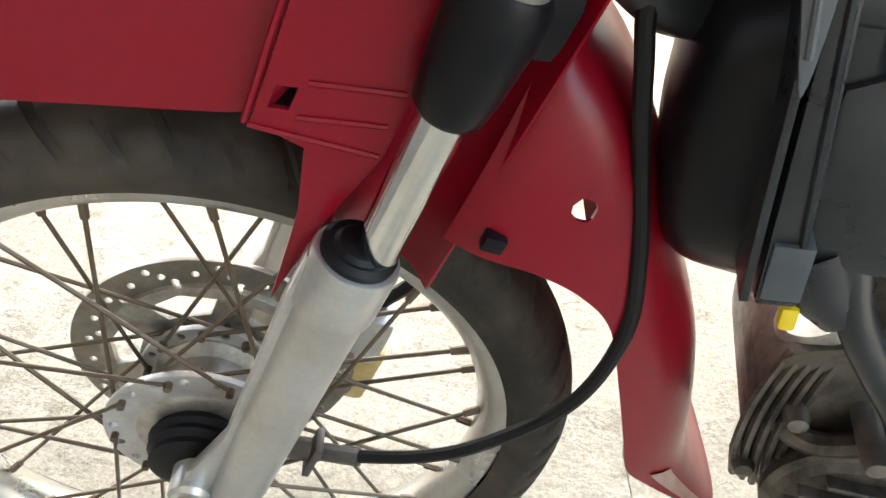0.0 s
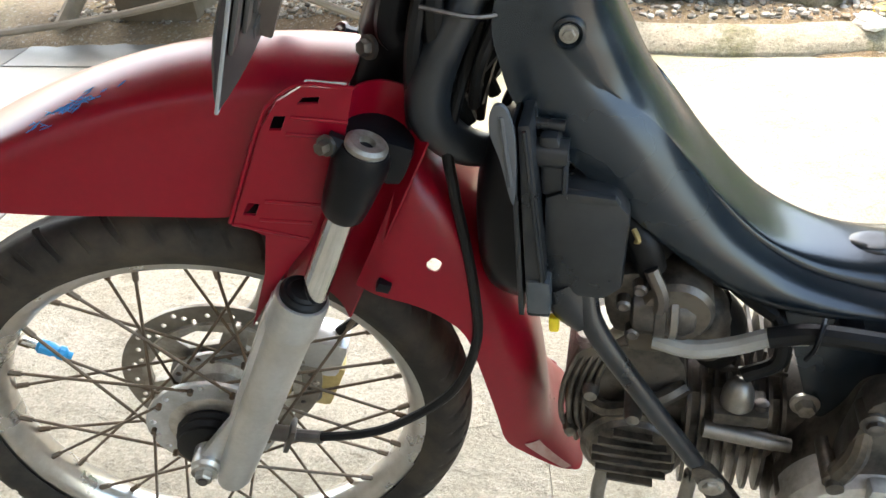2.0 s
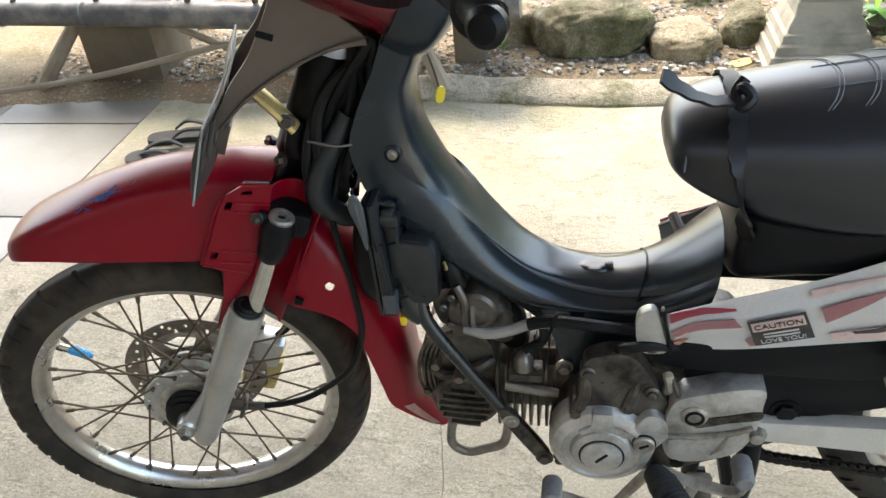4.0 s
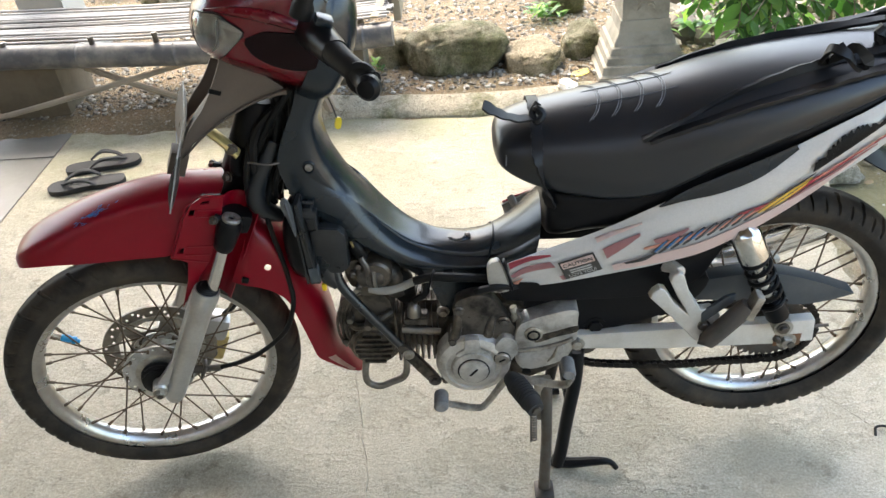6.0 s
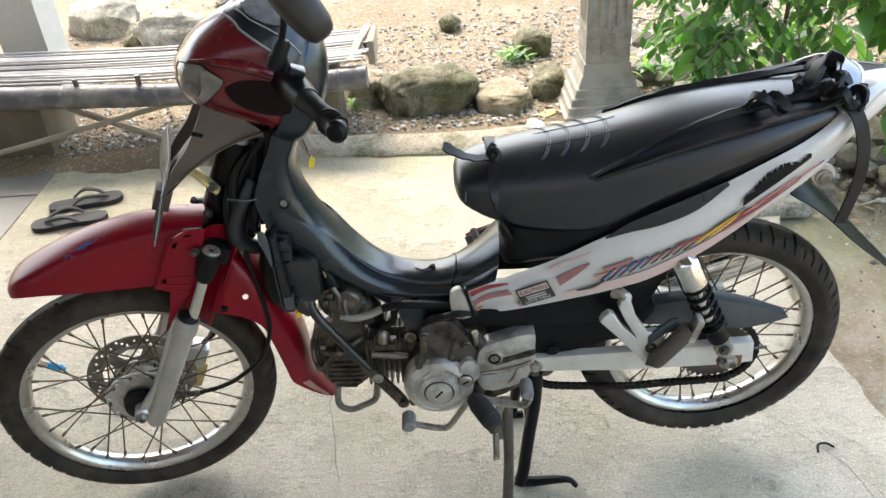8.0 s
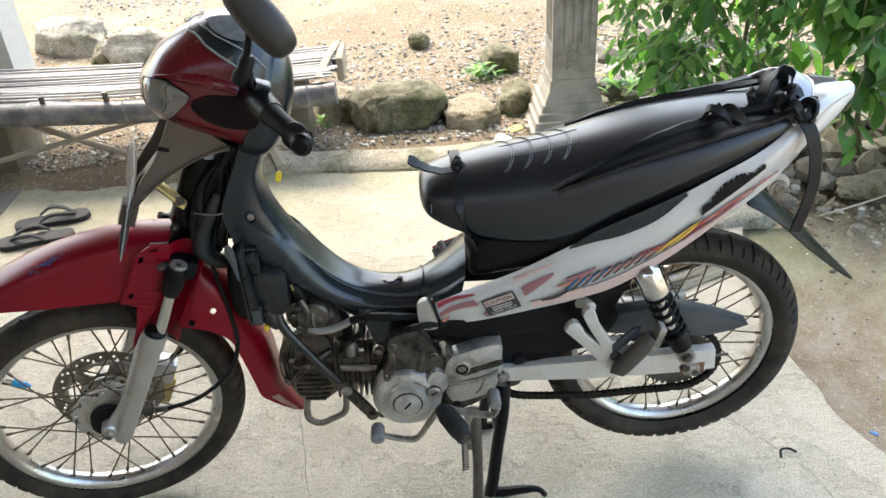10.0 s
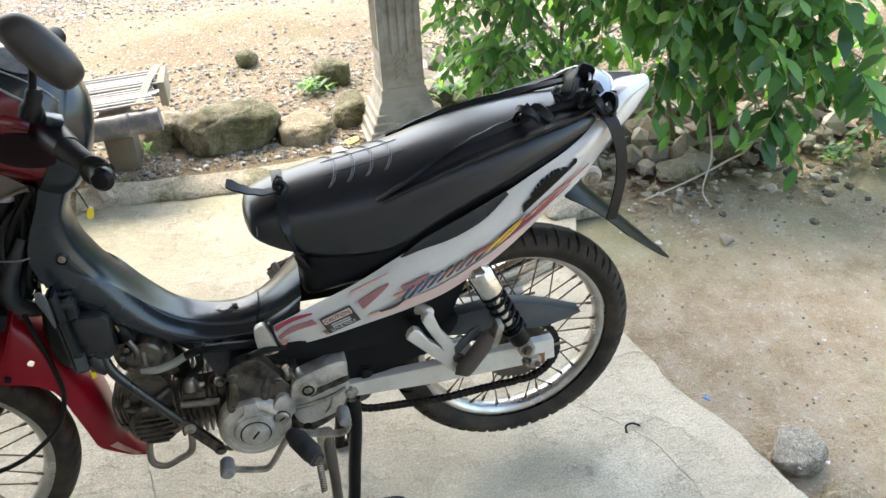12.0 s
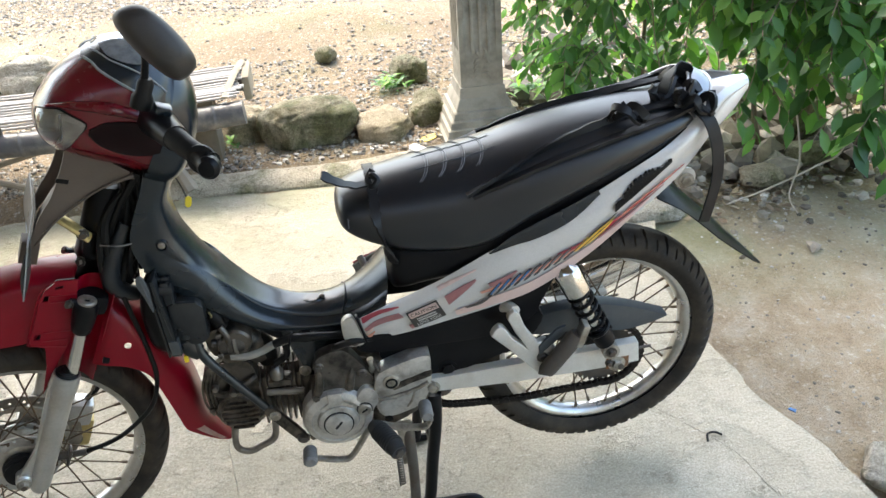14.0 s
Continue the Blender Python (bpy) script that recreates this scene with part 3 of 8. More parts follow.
# ---------------------------------------------------------------- column
def build_column():
    c = thing("column", "weathered fluted concrete column on a stepped base", "column", pose(0.745, 1.88, 0.03), kind="structure")
    prof = [(0.185, 0.0), (0.185, 0.045), (0.172, 0.052), (0.166, 0.080), (0.155, 0.085), (0.149, 0.110), (0.138, 0.117), (0.131, 0.142), (0.120, 0.148), (0.114, 0.172), (0.101, 0.195), (0.096, 0.24)]
    bm = bmesh.new()
    rings(bm, [[(-h, -h, z), (h, -h, z), (h, h, z), (-h, h, z)] for h, z in prof], True, True)
    bmesh.ops.bevel(bm, geom=[e for e in bm.edges if abs(e.verts[0].co.z - e.verts[1].co.z) > 0.001], offset=0.003, segments=2, affect="EDGES")
    part("base", bm, COLUMN, c, smooth=20)
    sec = []
    h = 0.090
    for side in range(4):
        a = side * math.pi / 2
        pts = [(-h, -h)]
        for f in range(4):
            x0 = -0.070 + f * 0.035
            pts += [(x0 + 0.004, -h), (x0 + 0.009, -h + 0.008), (x0 + 0.0175, -h + 0.011), (x0 + 0.026, -h + 0.008), (x0 + 0.031, -h)]
        sec += [(x * math.cos(a) - y * math.sin(a), x * math.sin(a) + y * math.cos(a)) for x, y in pts]
    plain = []
    for side in range(4):
        a = side * math.pi / 2
        pts = [(-h, -h)] + [(-0.070 + f * 0.035 + d, -h) for f in range(4) for d in (0.004, 0.009, 0.0175, 0.026, 0.031)]
        plain += [(x * math.cos(a) - y * math.sin(a), x * math.sin(a) + y * math.cos(a)) for x, y in pts]
    bm = bmesh.new()
    rings(bm, [[(x, y, 0.235) for x, y in plain], [(x, y, 0.385) for x, y in plain], [(x, y, 0.405) for x, y in sec], [(x * 0.97, y * 0.97, 2.77) for x, y in sec]], True, True)
    part("shaft", bm, COLUMN, c, smooth=30)
    for s in (-1, 1):
        for k in range(4):
            z = 0.285 + k * 0.02
            part("relief_leaf", tube([(s * 0.006, -0.090, z + 0.010), (s * 0.020, -0.092, z + 0.010), (s * 0.033, -0.090, z - 0.008)], [0.004, 0.007, 0.003], 4, 8), COLUMN, c)
        part("relief_tip", tube([(s * 0.008, -0.090, 0.365), (s * 0.018, -0.092, 0.385), (s * 0.012, -0.090, 0.40)], [0.003, 0.006, 0.002], 4, 8), COLUMN, c)


build_column()


# ---------------------------------------------------------------- stones
def boulder(name, label, centre, size, seed, mat, flat=0.0, group="boulders behind the kerb"):
    bm = bmesh.new()
    bmesh.ops.create_icosphere(bm, subdivisions=5, radius=1.0)
    o = Vector((seed * 3.7, seed * 1.3, seed * 7.1))
    cuts = random.Random(seed)
    planes = [(Vector((cuts.gauss(0, 1), cuts.gauss(0, 1), cuts.gauss(0, 0.8))).normalized(), cuts.uniform(0.62, 0.9)) for _ in range(11)]
    for v in bm.verts:
        p = v.co.normalized()
        for nrm, far in planes:
            over = p.dot(nrm) - far
            if over > 0:
                p = p - nrm * over * 0.85
        q = Vector([math.copysign(abs(c) ** (0.72 if flat else 0.85), c) for c in p])
        d = 1 + 0.22 * noise.noise(p * 1.1 + o) + 0.10 * noise.noise(p * 2.6 + o) + 0.06 * noise.noise(p * 6 + o) + 0.03 * noise.noise(p * 14 + o) + 0.015 * noise.noise(p * 31 + o)
        v.co = Vector((q.x * size[0], q.y * size[1], q.z * size[2])) * d * 0.5
    ob = part(name, bm, mat, at=Matrix.Translation(centre) @ Matrix.Rotation(seed * 0.7 if size[0] < 0.2 else (seed % 3 - 1) * 0.12, 4, "Z"), smooth=60)
    return tagged(ob, label, "stone", group)


boulder("boulder", "large mossy grey-green boulder behind the kerb", (0.01, 1.99, 0.10), (0.44, 0.28, 0.25), 2, ROCK, 1)
boulder("boulder", "flat tan boulder beside the mossy one", (0.335, 1.95, 0.070), (0.29, 0.22, 0.16), 5, TAN_ROCK, 1)
boulder("boulder", "rounded brown boulder next to the column", (0.535, 2.03, 0.085), (0.20, 0.22, 0.17), 7, ROCK, 1)
boulder("boulder", "tan boulder by the end of the bench", (-0.30, 2.12, 0.07), (0.24, 0.26, 0.24), 11, TAN_ROCK, 1)
boulder("boulder", "half buried mossy boulder on the slope", (0.52, 2.55, 0.10), (0.22, 0.20, 0.19), 13, ROCK)
boulder("boulder", "small brown stone on the gravel", (0.12, 2.95, 0.115), (0.13, 0.11, 0.10), 17, ROCK)
boulder("boulder", "large pale boulder beyond the bench", (-1.90, 3.35, 0.14), (0.44, 0.32, 0.26), 19, PALE_ROCK)
boulder("boulder", "pale boulder with a low top beyond the bench", (-1.42, 3.05, 0.13), (0.46, 0.30, 0.24), 23, PALE_ROCK)
boulder("boulder", "small grey stone between the pale boulders", (-1.66, 3.12, 0.10), (0.16, 0.14, 0.14), 29, ROCK)
boulder("boulder", "dark stone on the far soil", (-1.2, 3.55, 0.12), (0.2, 0.16, 0.14), 31, ROCK)
boulder("boulder", "flat grey stone sunk beside the slab's broken edge", (1.262, -0.245, -0.015), (0.15, 0.13, 0.075), 37, PALE_ROCK, 1)
boulder("boulder", "broken stone by the slab's edge", (1.275, -0.395, -0.02), (0.13, 0.10, 0.07), 41, TAN_ROCK)
boulder("boulder", "flat stone under the shrub", (1.95, 1.25, 0.03), (0.25, 0.14, 0.09), 43, ROCK)
boulder("boulder", "half buried flat stone in the shade of the shrub", (1.70, 1.16, 0.01), (0.20, 0.12, 0.07), 47, TAN_ROCK)
boulder("boulder", "dark mossy stone leaning under the shrub", (2.02, 1.40, 0.09), (0.16, 0.14, 0.20), 53, ROCK)
boulder("boulder", "flat pale stone by the slab behind the bike", (1.20, 1.02, 0.0), (0.24, 0.13, 0.06), 59, PALE_ROCK, 1)
tagged(boulder("white_stone", "smooth white oval stone on the kerb", (0.435, 1.70, 0.055), (0.10, 0.07, 0.04), 3, WHITE_STONE), group="")


def scatter(name, label, category, count, region, size, mat, seed, low=0.0, flat=0.6):
    """Many small loose stones as one mesh."""
    r = random.Random(seed)
    base = bmesh.new()
    bmesh.ops.create_icosphere(base, subdivisions=1, radius=1.0)
    bv = [v.co.copy() for v in base.verts]
    bf = [[v.index for v in f.verts] for f in base.faces]
    base.free()
    verts, faces = [], []
    for _ in range(count):
        x, y = region(r)
        s = size * (0.4 + r.random() ** 3 * 1.8)
        o = len(verts)
        a = r.uniform(0, 6.28)
        sx, sy = s * r.uniform(0.7, 1.3), s * r.uniform(0.6, 1.1)
        z = max(rough_h(x, y), low) + s * 0.15
        for v in bv:
            k = 1 + 0.25 * r.uniform(-1, 1)
            px, py = v.x * sx * k, v.y * sy * k
            verts.append((x + px * math.cos(a) - py * math.sin(a), y + px * math.sin(a) + py * math.cos(a), z + v.z * s * flat * k))
        faces += [[i + o for i in f] for f in bf]
    me = bpy.data.meshes.new(name)
    me.from_pydata(verts, [], faces)
    return tagged(part(name, me, mat, smooth=0), label, category, kind="stuff")


def gravel_zone(r):
    while True:
        x, y = r.uniform(-2.2, 2.6), 1.76 + 3.9 * r.random() ** 1.25
        k = noise.noise((x * 0.9, y * 0.9, 5.0))
        mound = ((x - 0.15) / 0.9) ** 2 + ((y - 3.5) / 0.5) ** 2 < 1
        if (y < 3.2 + 0.5 * k or r.random() < 0.25 or y > 4.2) and (not mound or r.random() < 0.2):
            return x, y


scatter("gravel", "loose grey and tan gravel on the soil", "gravel", 38000, gravel_zone, 0.0068, GRAVEL, 5)
scatter("gravel", "fine loose grit on the soil by the slab", "gravel", 3600, lambda r: (r.uniform(1.2, 3.2), r.uniform(-0.9, 1.7)), 0.0032, GRAVEL, 6)
scatter("rubble", "heap of broken stones behind the column", "rubble", 420, lambda r: (r.gauss(1.22, 0.2), r.gauss(2.3, 0.25)), 0.042, DIRT_STONE, 8, 0.0, 0.75)
scatter("pebbles", "scattered pale stones at the shrub's foot", "stones", 520, lambda r: (r.uniform(1.35, 3.2), 1.12 + r.gauss(0, 0.24)), 0.013, DIRT_STONE, 9, 0.0, 0.6)
scatter("rubble", "dark loose rubble in the shade under the shrub", "rubble", 240, lambda r: (r.uniform(1.35, 2.6), 1.5 + r.gauss(0, 0.16)), 0.04, DIRT_STONE, 15, 0.0, 0.7)


def leaf_faces(verts, faces, centre, d, up, length, width, fold=0.2, bend=0.15):
    """A pointed leaf of six faces."""
    d = d.normalized()
    s = d.cross(up)
    s = s.normalized() if s.length > 1e-4 else Vector((1, 0, 0))
    n = s.cross(d)
    o = len(verts)
    for t, w in ((0.0, 0.02), (0.3, 0.85), (0.6, 1.0), (1.0, 0.0)):
        mid = centre + d * (t * length) - n * (bend * length * t * t)
        if t == 1.0:
            verts.append(mid)
        else:
            e = n * (fold * width * w * 0.5)
            verts += [mid - s * (width * w * 0.5) + e, mid, mid + s * (width * w * 0.5) + e]
    faces += [[o, o + 1, o + 4, o + 3], [o + 1, o + 2, o + 5, o + 4], [o + 3, o + 4, o + 7, o + 6], [o + 4, o + 5, o + 8, o + 7], [o + 6, o + 7, o + 9], [o + 7, o + 8, o + 9]]


def litter():
    r = random.Random(77)
    verts, faces = [], []
    for _ in range(650):
        x, y = r.uniform(1.3, 3.6), max(0.85 + r.uniform(0, 0.4), r.gauss(1.25, 0.30))
        a = r.uniform(0, 6.28)
        leaf_faces(verts, faces, Vector((x, y, rough_h(x, y) + 0.008)), Vector((math.cos(a), math.sin(a), r.uniform(-0.1, 0.25))), Vector((r.uniform(-0.3, 0.3), r.uniform(-0.3, 0.3), 1)), r.uniform(0.03, 0.07), r.uniform(0.014, 0.03), 0.3, r.uniform(-0.3, 0.3))
    me = bpy.data.meshes.new("leaf_litter")
    me.from_pydata(verts, [], faces)
    tagged(part("leaf_litter", me, LITTER, smooth=60), "dry brown fallen leaves on the soil", "leaves", kind="stuff")


litter()


# ---------------------------------------------------------------- roof over the slab
def build_roof():
    # roof implied by the column, out of view; its reach is set for shade
    bm = box((-4.5, -2.4, 2.80), (1.32, 2.55, 2.92), 0.0)
    tagged(part("ceiling", bm, ROOF, smooth=0), "plain weathered underside of the terrace roof, unseen, sized to shade the slab", "ceiling", kind="structure")


def build_unseen_walls():
    # out of view, added to hold back light on the near side
    bm = box((-4.5, -2.95, -0.1), (1.7, -2.75, 2.8), 0.0)
    tagged(part("unseen_wall_south", bm, UNSEEN_WALL, smooth=0), "plain weathered wall, unseen, added to cut light from the south", "wall", kind="structure")
    # out of view, added to keep light off the left of the slab
    bm = box((-4.5, -2.75, -0.1), (-4.3, 1.0, 2.8), 0.0)
    tagged(part("unseen_wall_west", bm, UNSEEN_WALL, smooth=0), "plain weathered wall, unseen, added to darken the left side", "wall", kind="structure")


# tone of the added walls, which sets their bounce light
UNSEEN_WALL = worn("unseen_wall", (0.39, 0.365, 0.32), (0.26, 0.235, 0.20), 0.5, 0.9, grain=30, patch=2, relief=0.2)
ROOF = worn("roof_underside", (0.20, 0.17, 0.14), (0.12, 0.10, 0.08), 0.5, 0.9, grain=20, patch=2, relief=0.2)
build_roof()
build_unseen_walls()


# ---------------------------------------------------------------- bamboo bench, post, sticks
def build_bench():
    r = random.Random(31)
    b = thing("bamboo_bench", "weathered bamboo bench with split slats and a grey pole rail", "bench", pose(-1.2, 1.85, 0.0))
    path = [(-1.35, -0.13, 0.345), (-0.5, -0.15, 0.325), (0.15, -0.15, 0.298), (0.55, -0.15, 0.300), (0.965, -0.15, 0.318)]
    rail = tube(path, 0.047, 8, 16)
    rail = part("rail", rail, POLE, b, "grey bamboo pole")
    for x, z in ((-0.95, 0.338), (-0.60, 0.328), (-0.26, 0.315), (0.12, 0.298), (0.5, 0.30), (0.85, 0.312)):
        part("node_ring", tube([(x - 0.010, -0.15, z), (x, -0.15, z), (x + 0.010, -0.15, z)], [0.0472, 0.0505, 0.0472], 3, 16), POLE, rail)
    part("rear_rail", tube([(-1.3, 0.24, 0.33), (0.0, 0.22, 0.315), (0.95, 0.20, 0.32)], 0.035, 6, 12), POLE, b)
    n = 22
    for k in range(n):
        y = -0.125 + k * 0.0180
        z = 0.372 + 0.010 * math.sin(k * 0.6)
        pts = [(-1.35, y + 0.06 + r.uniform(-0.006, 0.006), z + 0.012), (-0.55, y + 0.03 + r.uniform(-0.006, 0.006), z - 0.004 + r.uniform(-0.004, 0.004)), (0.1, y + r.uniform(-0.006, 0.006), z - 0.012 + r.uniform(-0.004, 0.004)), (0.6, y + r.uniform(-0.006, 0.006), z - 0.002), (0.965 + r.uniform(-0.03, 0.02), y - 0.01, z + 0.012)]
        part("slat", tube(pts, 0.0096, 6, 7, flat=0.5), BAMBOO, b)
    part("binding_strip", tube([(0.90, -0.15, 0.385), (0.925, 0.05, 0.402), (0.95, 0.26, 0.398)], 0.016, 6, 8, flat=0.3), WOOD, b)
    part("end_board", box((0.955, 0.06, 0.29), (0.985, 0.27, 0.39), 0.004), WOOD, b)
    part("leg", box((-0.72, -0.08, 0.0), (-0.42, 0.20, 0.29), 0.012), DARKWOOD, b, "dark wooden block leg")
    part("leg", box((0.70, 0.02, -0.01), (0.82, 0.18, 0.29), 0.02), DARKWOOD, b, "short wooden block leg")
    for x, h in ((-0.88, 0.0), (-0.55, 0.006), (-0.20, 0.0), (0.05, 0.0)):
        part("bolt", tube([(x, -0.15, 0.35), (x, -0.15, 0.388)], 0.011, 1, 8), STEEL, b)


build_bench()


def build_post():
    p = thing("post", "smooth grey concrete post on a square foot", "post", pose(-1.88, 2.42, 0.0), kind="structure")
    bm = bmesh.new()
    rings(bm, [[(-h, -h, z), (h, -h, z), (h, h, z), (-h, h, z)] for h, z in ((0.17, 0.0), (0.17, 0.10), (0.15, 0.13), (0.12, 0.20), (0.105, 0.26), (0.10, 2.797))], True, True)
    part("shaft", bm, PLASTER, p, smooth=30)


build_post()


def stick(label, pts, rad):
    tagged(part("stick", tube(pts, rad, 8, 8), STICK), label, "stick", "sticks under the bench")


stick("long bare grey stick propped under the bench", [(-2.35, 1.62, 0.045), (-1.84, 1.66, 0.10), (-1.33, 1.72, 0.19), (-1.05, 1.76, 0.235), (-0.75, 1.80, 0.26)], [0.013, 0.012, 0.012, 0.011, 0.010])
stick("bare brown stick leaning under the bench", [(-1.50, 1.78, 0.235), (-1.20, 1.72, 0.135), (-0.98, 1.68, 0.07), (-0.75, 1.65, 0.02)], [0.014, 0.013, 0.012, 0.011])
stick("thick forked stick under the bench", [(-2.12, 1.72, 0.025), (-2.02, 1.76, 0.15), (-1.90, 1.82, 0.30)], [0.032, 0.028, 0.025])
stick("short pale stump leaning on the kerb", [(-0.50, 1.66, 0.02), (-0.53, 1.70, 0.07), (-0.57, 1.75, 0.13), (-0.60, 1.80, 0.18)], [0.034, 0.030, 0.026, 0.024])
stick("thin dry root on the soil", [(1.45, 0.95, 0.03), (1.62, 0.97, 0.06), (1.80, 0.99, 0.11), (1.92, 1.02, 0.15), (2.0, 1.15, 0.26)], [0.003, 0.0035, 0.004, 0.004, 0.004])
stick("thin bent root beside the shrub", [(1.66, 0.84, 0.02), (1.67, 0.92, 0.05), (1.74, 1.0, 0.14), (1.78, 1.12, 0.26)], [0.0025, 0.003, 0.0035, 0.0035])


# ---------------------------------------------------------------- sandals
def build_sandal(at, turn):
    s = thing("flip_flop", "worn black rubber flip-flop on the concrete", "sandal", Matrix.Translation(at) @ Matrix.Rotation(radians(turn), 4, "Z"), "pair of flip-flops")
    o = curved([(-0.135, 0.0), (-0.12, 0.032), (-0.06, 0.036), (0.0, 0.032), (0.07, 0.046), (0.12, 0.036), (0.138, 0.0), (0.12, -0.034), (0.07, -0.042), (0.0, -0.034), (-0.06, -0.036), (-0.12, -0.032)], 4)
    part("sole", prism(o, 0.0, 0.02, 0.003, axes="xy"), SANDAL, s)
    for e in (-1, 1):
        part("strap", tube([(0.085, 0.0, 0.024), (0.05, e * 0.022, 0.042), (0.0, e * 0.036, 0.048), (-0.045, e * 0.040, 0.022)], [0.007, 0.010, 0.012, 0.009], 6, 8, flat=0.45), SANDAL, s)
    return s


build_sandal((-1.352, 1.212, 0.008), 190)
build_sandal((-1.342, 1.352, 0.008), 14)


# ---------------------------------------------------------------- plants
def build_shrub():
    r = random.Random(8)
    s = thing("shrub", "dense green shrub with drooping pointed leaves", "shrub", kind="")
    for k, (x, y) in enumerate(((1.86, 1.46), (1.95, 1.36), (2.35, 1.5), (1.50, 1.75), (2.75, 1.4))):
        top = (x + r.uniform(-0.3, 0.35), y + r.uniform(-0.1, 0.3), 1.25)
        part("stem", tube([(x, y, -0.05), (x + r.uniform(-0.06, 0.06), y + 0.03, 0.25), (x + r.uniform(-0.12, 0.12), y + 0.05, 0.65), top], [0.013, 0.010, 0.008, 0.006], 6, 7), BARK, s)
    for x, y, z in ((1.16, 1.78, 0.22), (1.36, 1.45, 0.20), (1.52, 1.30, 0.26), (1.62, 1.22, 0.30), (2.12, 1.05, 0.22)):
        part("vine", tube([(x, y, z), (x + 0.02, y - 0.01, z + 0.15), (x - 0.01, y + 0.02, z + 0.35), (x + r.uniform(-0.05, 0.05), y + 0.06, z + 0.8)], 0.0026, 6, 6), BARK, s)
    verts, faces = [], []
    twigs = bmesh.new()

    def twig(p, d, n, length, size):
        pts = []
        q, e = Vector(p), Vector(d).normalized()
        for i in range(5):
            pts.append(q.copy())
            q = q + e * (length / 4)
            e = (e + Vector((r.uniform(-0.15, 0.15), r.uniform(-0.15, 0.1), -0.22))).normalized()
        tube(pts, 0.0022, 2, 4, bm=twigs, cap=False)
        for k in range(n):
            t = k / max(1, n - 1) * 3.99
            i = int(t)
            base = pts[i].lerp(pts[i + 1], t - i)
            side = 1 if k % 2 else -1
            along = (pts[i + 1] - pts[i]).normalized()
            out = along.cross(Vector((0, 0, 1)))
            out = out.normalized() * side if out.length > 1e-3 else Vector((side, 0, 0))
            d2 = out * 0.75 + along * 0.55 + Vector((r.uniform(-0.3, 0.3), r.uniform(-0.3, 0.3), r.uniform(-0.75, -0.05)))
            up = Vector((r.uniform(-0.5, 0.5), r.uniform(-0.8, 0.2), 1))
            L = size * r.uniform(0.7, 1.25)
            leaf_faces(verts, faces, base, d2, up, L, L * r.uniform(0.36, 0.48), r.uniform(0.1, 0.35), r.uniform(0.0, 0.3))

    for _ in range(2000):
        x = r.uniform(0.98, 3.4)
        front = float(np.interp(x, [1.0, 1.4, 1.7, 2.0, 2.3, 3.3], [1.80, 1.40, 1.18, 0.98, 0.88, 0.95]))
        y = front + abs(r.gauss(0.15, 0.26))
        low = float(np.interp(x, [1.0, 1.25, 1.45, 1.65, 1.75, 1.95, 2.1, 2.4, 2.7, 3.3], [0.30, 0.20, 0.26, 0.30, 0.20, 0.19, 0.34, 0.17, 0.18, 0.30]))
        z = low + 0.04 + r.random() ** 1.1 * 0.95
        if noise.noise((x * 3.1, y * 2.0, z * 3.4)) < -0.04 or (2.0 < x < 2.25 and z < 0.42 and r.random() < 0.7) or (x > 2.15 and z > 0.55 and r.random() < 0.5):
            continue
        twig((x, y, z), (r.uniform(-1, 1), r.uniform(-1.2, 0.4), r.uniform(-0.6, 0.3)), r.randint(6, 10), r.uniform(0.14, 0.26), r.uniform(0.065, 0.115) if x > 1.6 else r.uniform(0.05, 0.085))
    me = bpy.data.meshes.new("leaves")
    me.from_pydata(verts, [], faces)
    tagged(part("leaves", me, LEAF, s, smooth=60), kind="stuff")
    tagged(part("twig", twigs, BARK, s), kind="stuff")


build_shrub()


def build_sprout(at, seed, n, size, label):
    r = random.Random(seed)
    verts, faces = [], []
    for k in range(n):
        a = r.uniform(0, 6.28)
        d = Vector((math.cos(a), math.sin(a), r.uniform(0.2, 1.4)))
        base = Vector((r.gauss(0, size * 0.5), r.gauss(0, size * 0.4), r.uniform(0.0, size * 0.9)))
        leaf_faces(verts, faces, base, d, Vector((0, 0, 1)), size * r.uniform(0.5, 1.1), size * r.uniform(0.2, 0.4), 0.2, 0.4)
    me = bpy.data.meshes.new("sprout")
    me.from_pydata(verts, [], faces)
    tagged(part("weed", me, LEAF, at=Matrix.Translation(at), smooth=60), label, "weed", "weeds on the soil")


build_sprout((0.40, 2.42, 0.07), 1, 46, 0.07, "small green weed tuft among the stones")
build_sprout((-0.36, 1.98, 0.05), 2, 16, 0.05, "small green weed at the foot of a stone")
build_sprout((2.35, 1.05, 0.0), 3, 60, 0.05, "low green weeds at the foot of the shrub")
build_sprout((2.75, 0.95, 0.0), 4, 50, 0.05, "low green weeds on the bare soil")
build_sprout((1.02, 2.1, 0.08), 5, 30, 0.09, "broad-leaved green weed behind the column")
tagged(part("leaf", prism(curved([(-0.05, 0), (-0.01, 0.02), (0.04, 0.012), (0.055, 0), (0.03, -0.015), (-0.015, -0.018)], 3), 0.0, 0.0015, axes="xy"), YELLOW, at=pose(0.50, 1.80, 0.06, 8, -6, 20)), "fallen yellow leaf on the kerb", "leaf")
tagged(part("wire_scrap", tube([(0.890, -0.080, 0.002), (0.897, -0.062, 0.007), (0.915, -0.060, 0.008), (0.932, -0.068, 0.003)], 0.003, 6, 6), RUBBER), "bent scrap of black rubber on the concrete", "scrap")
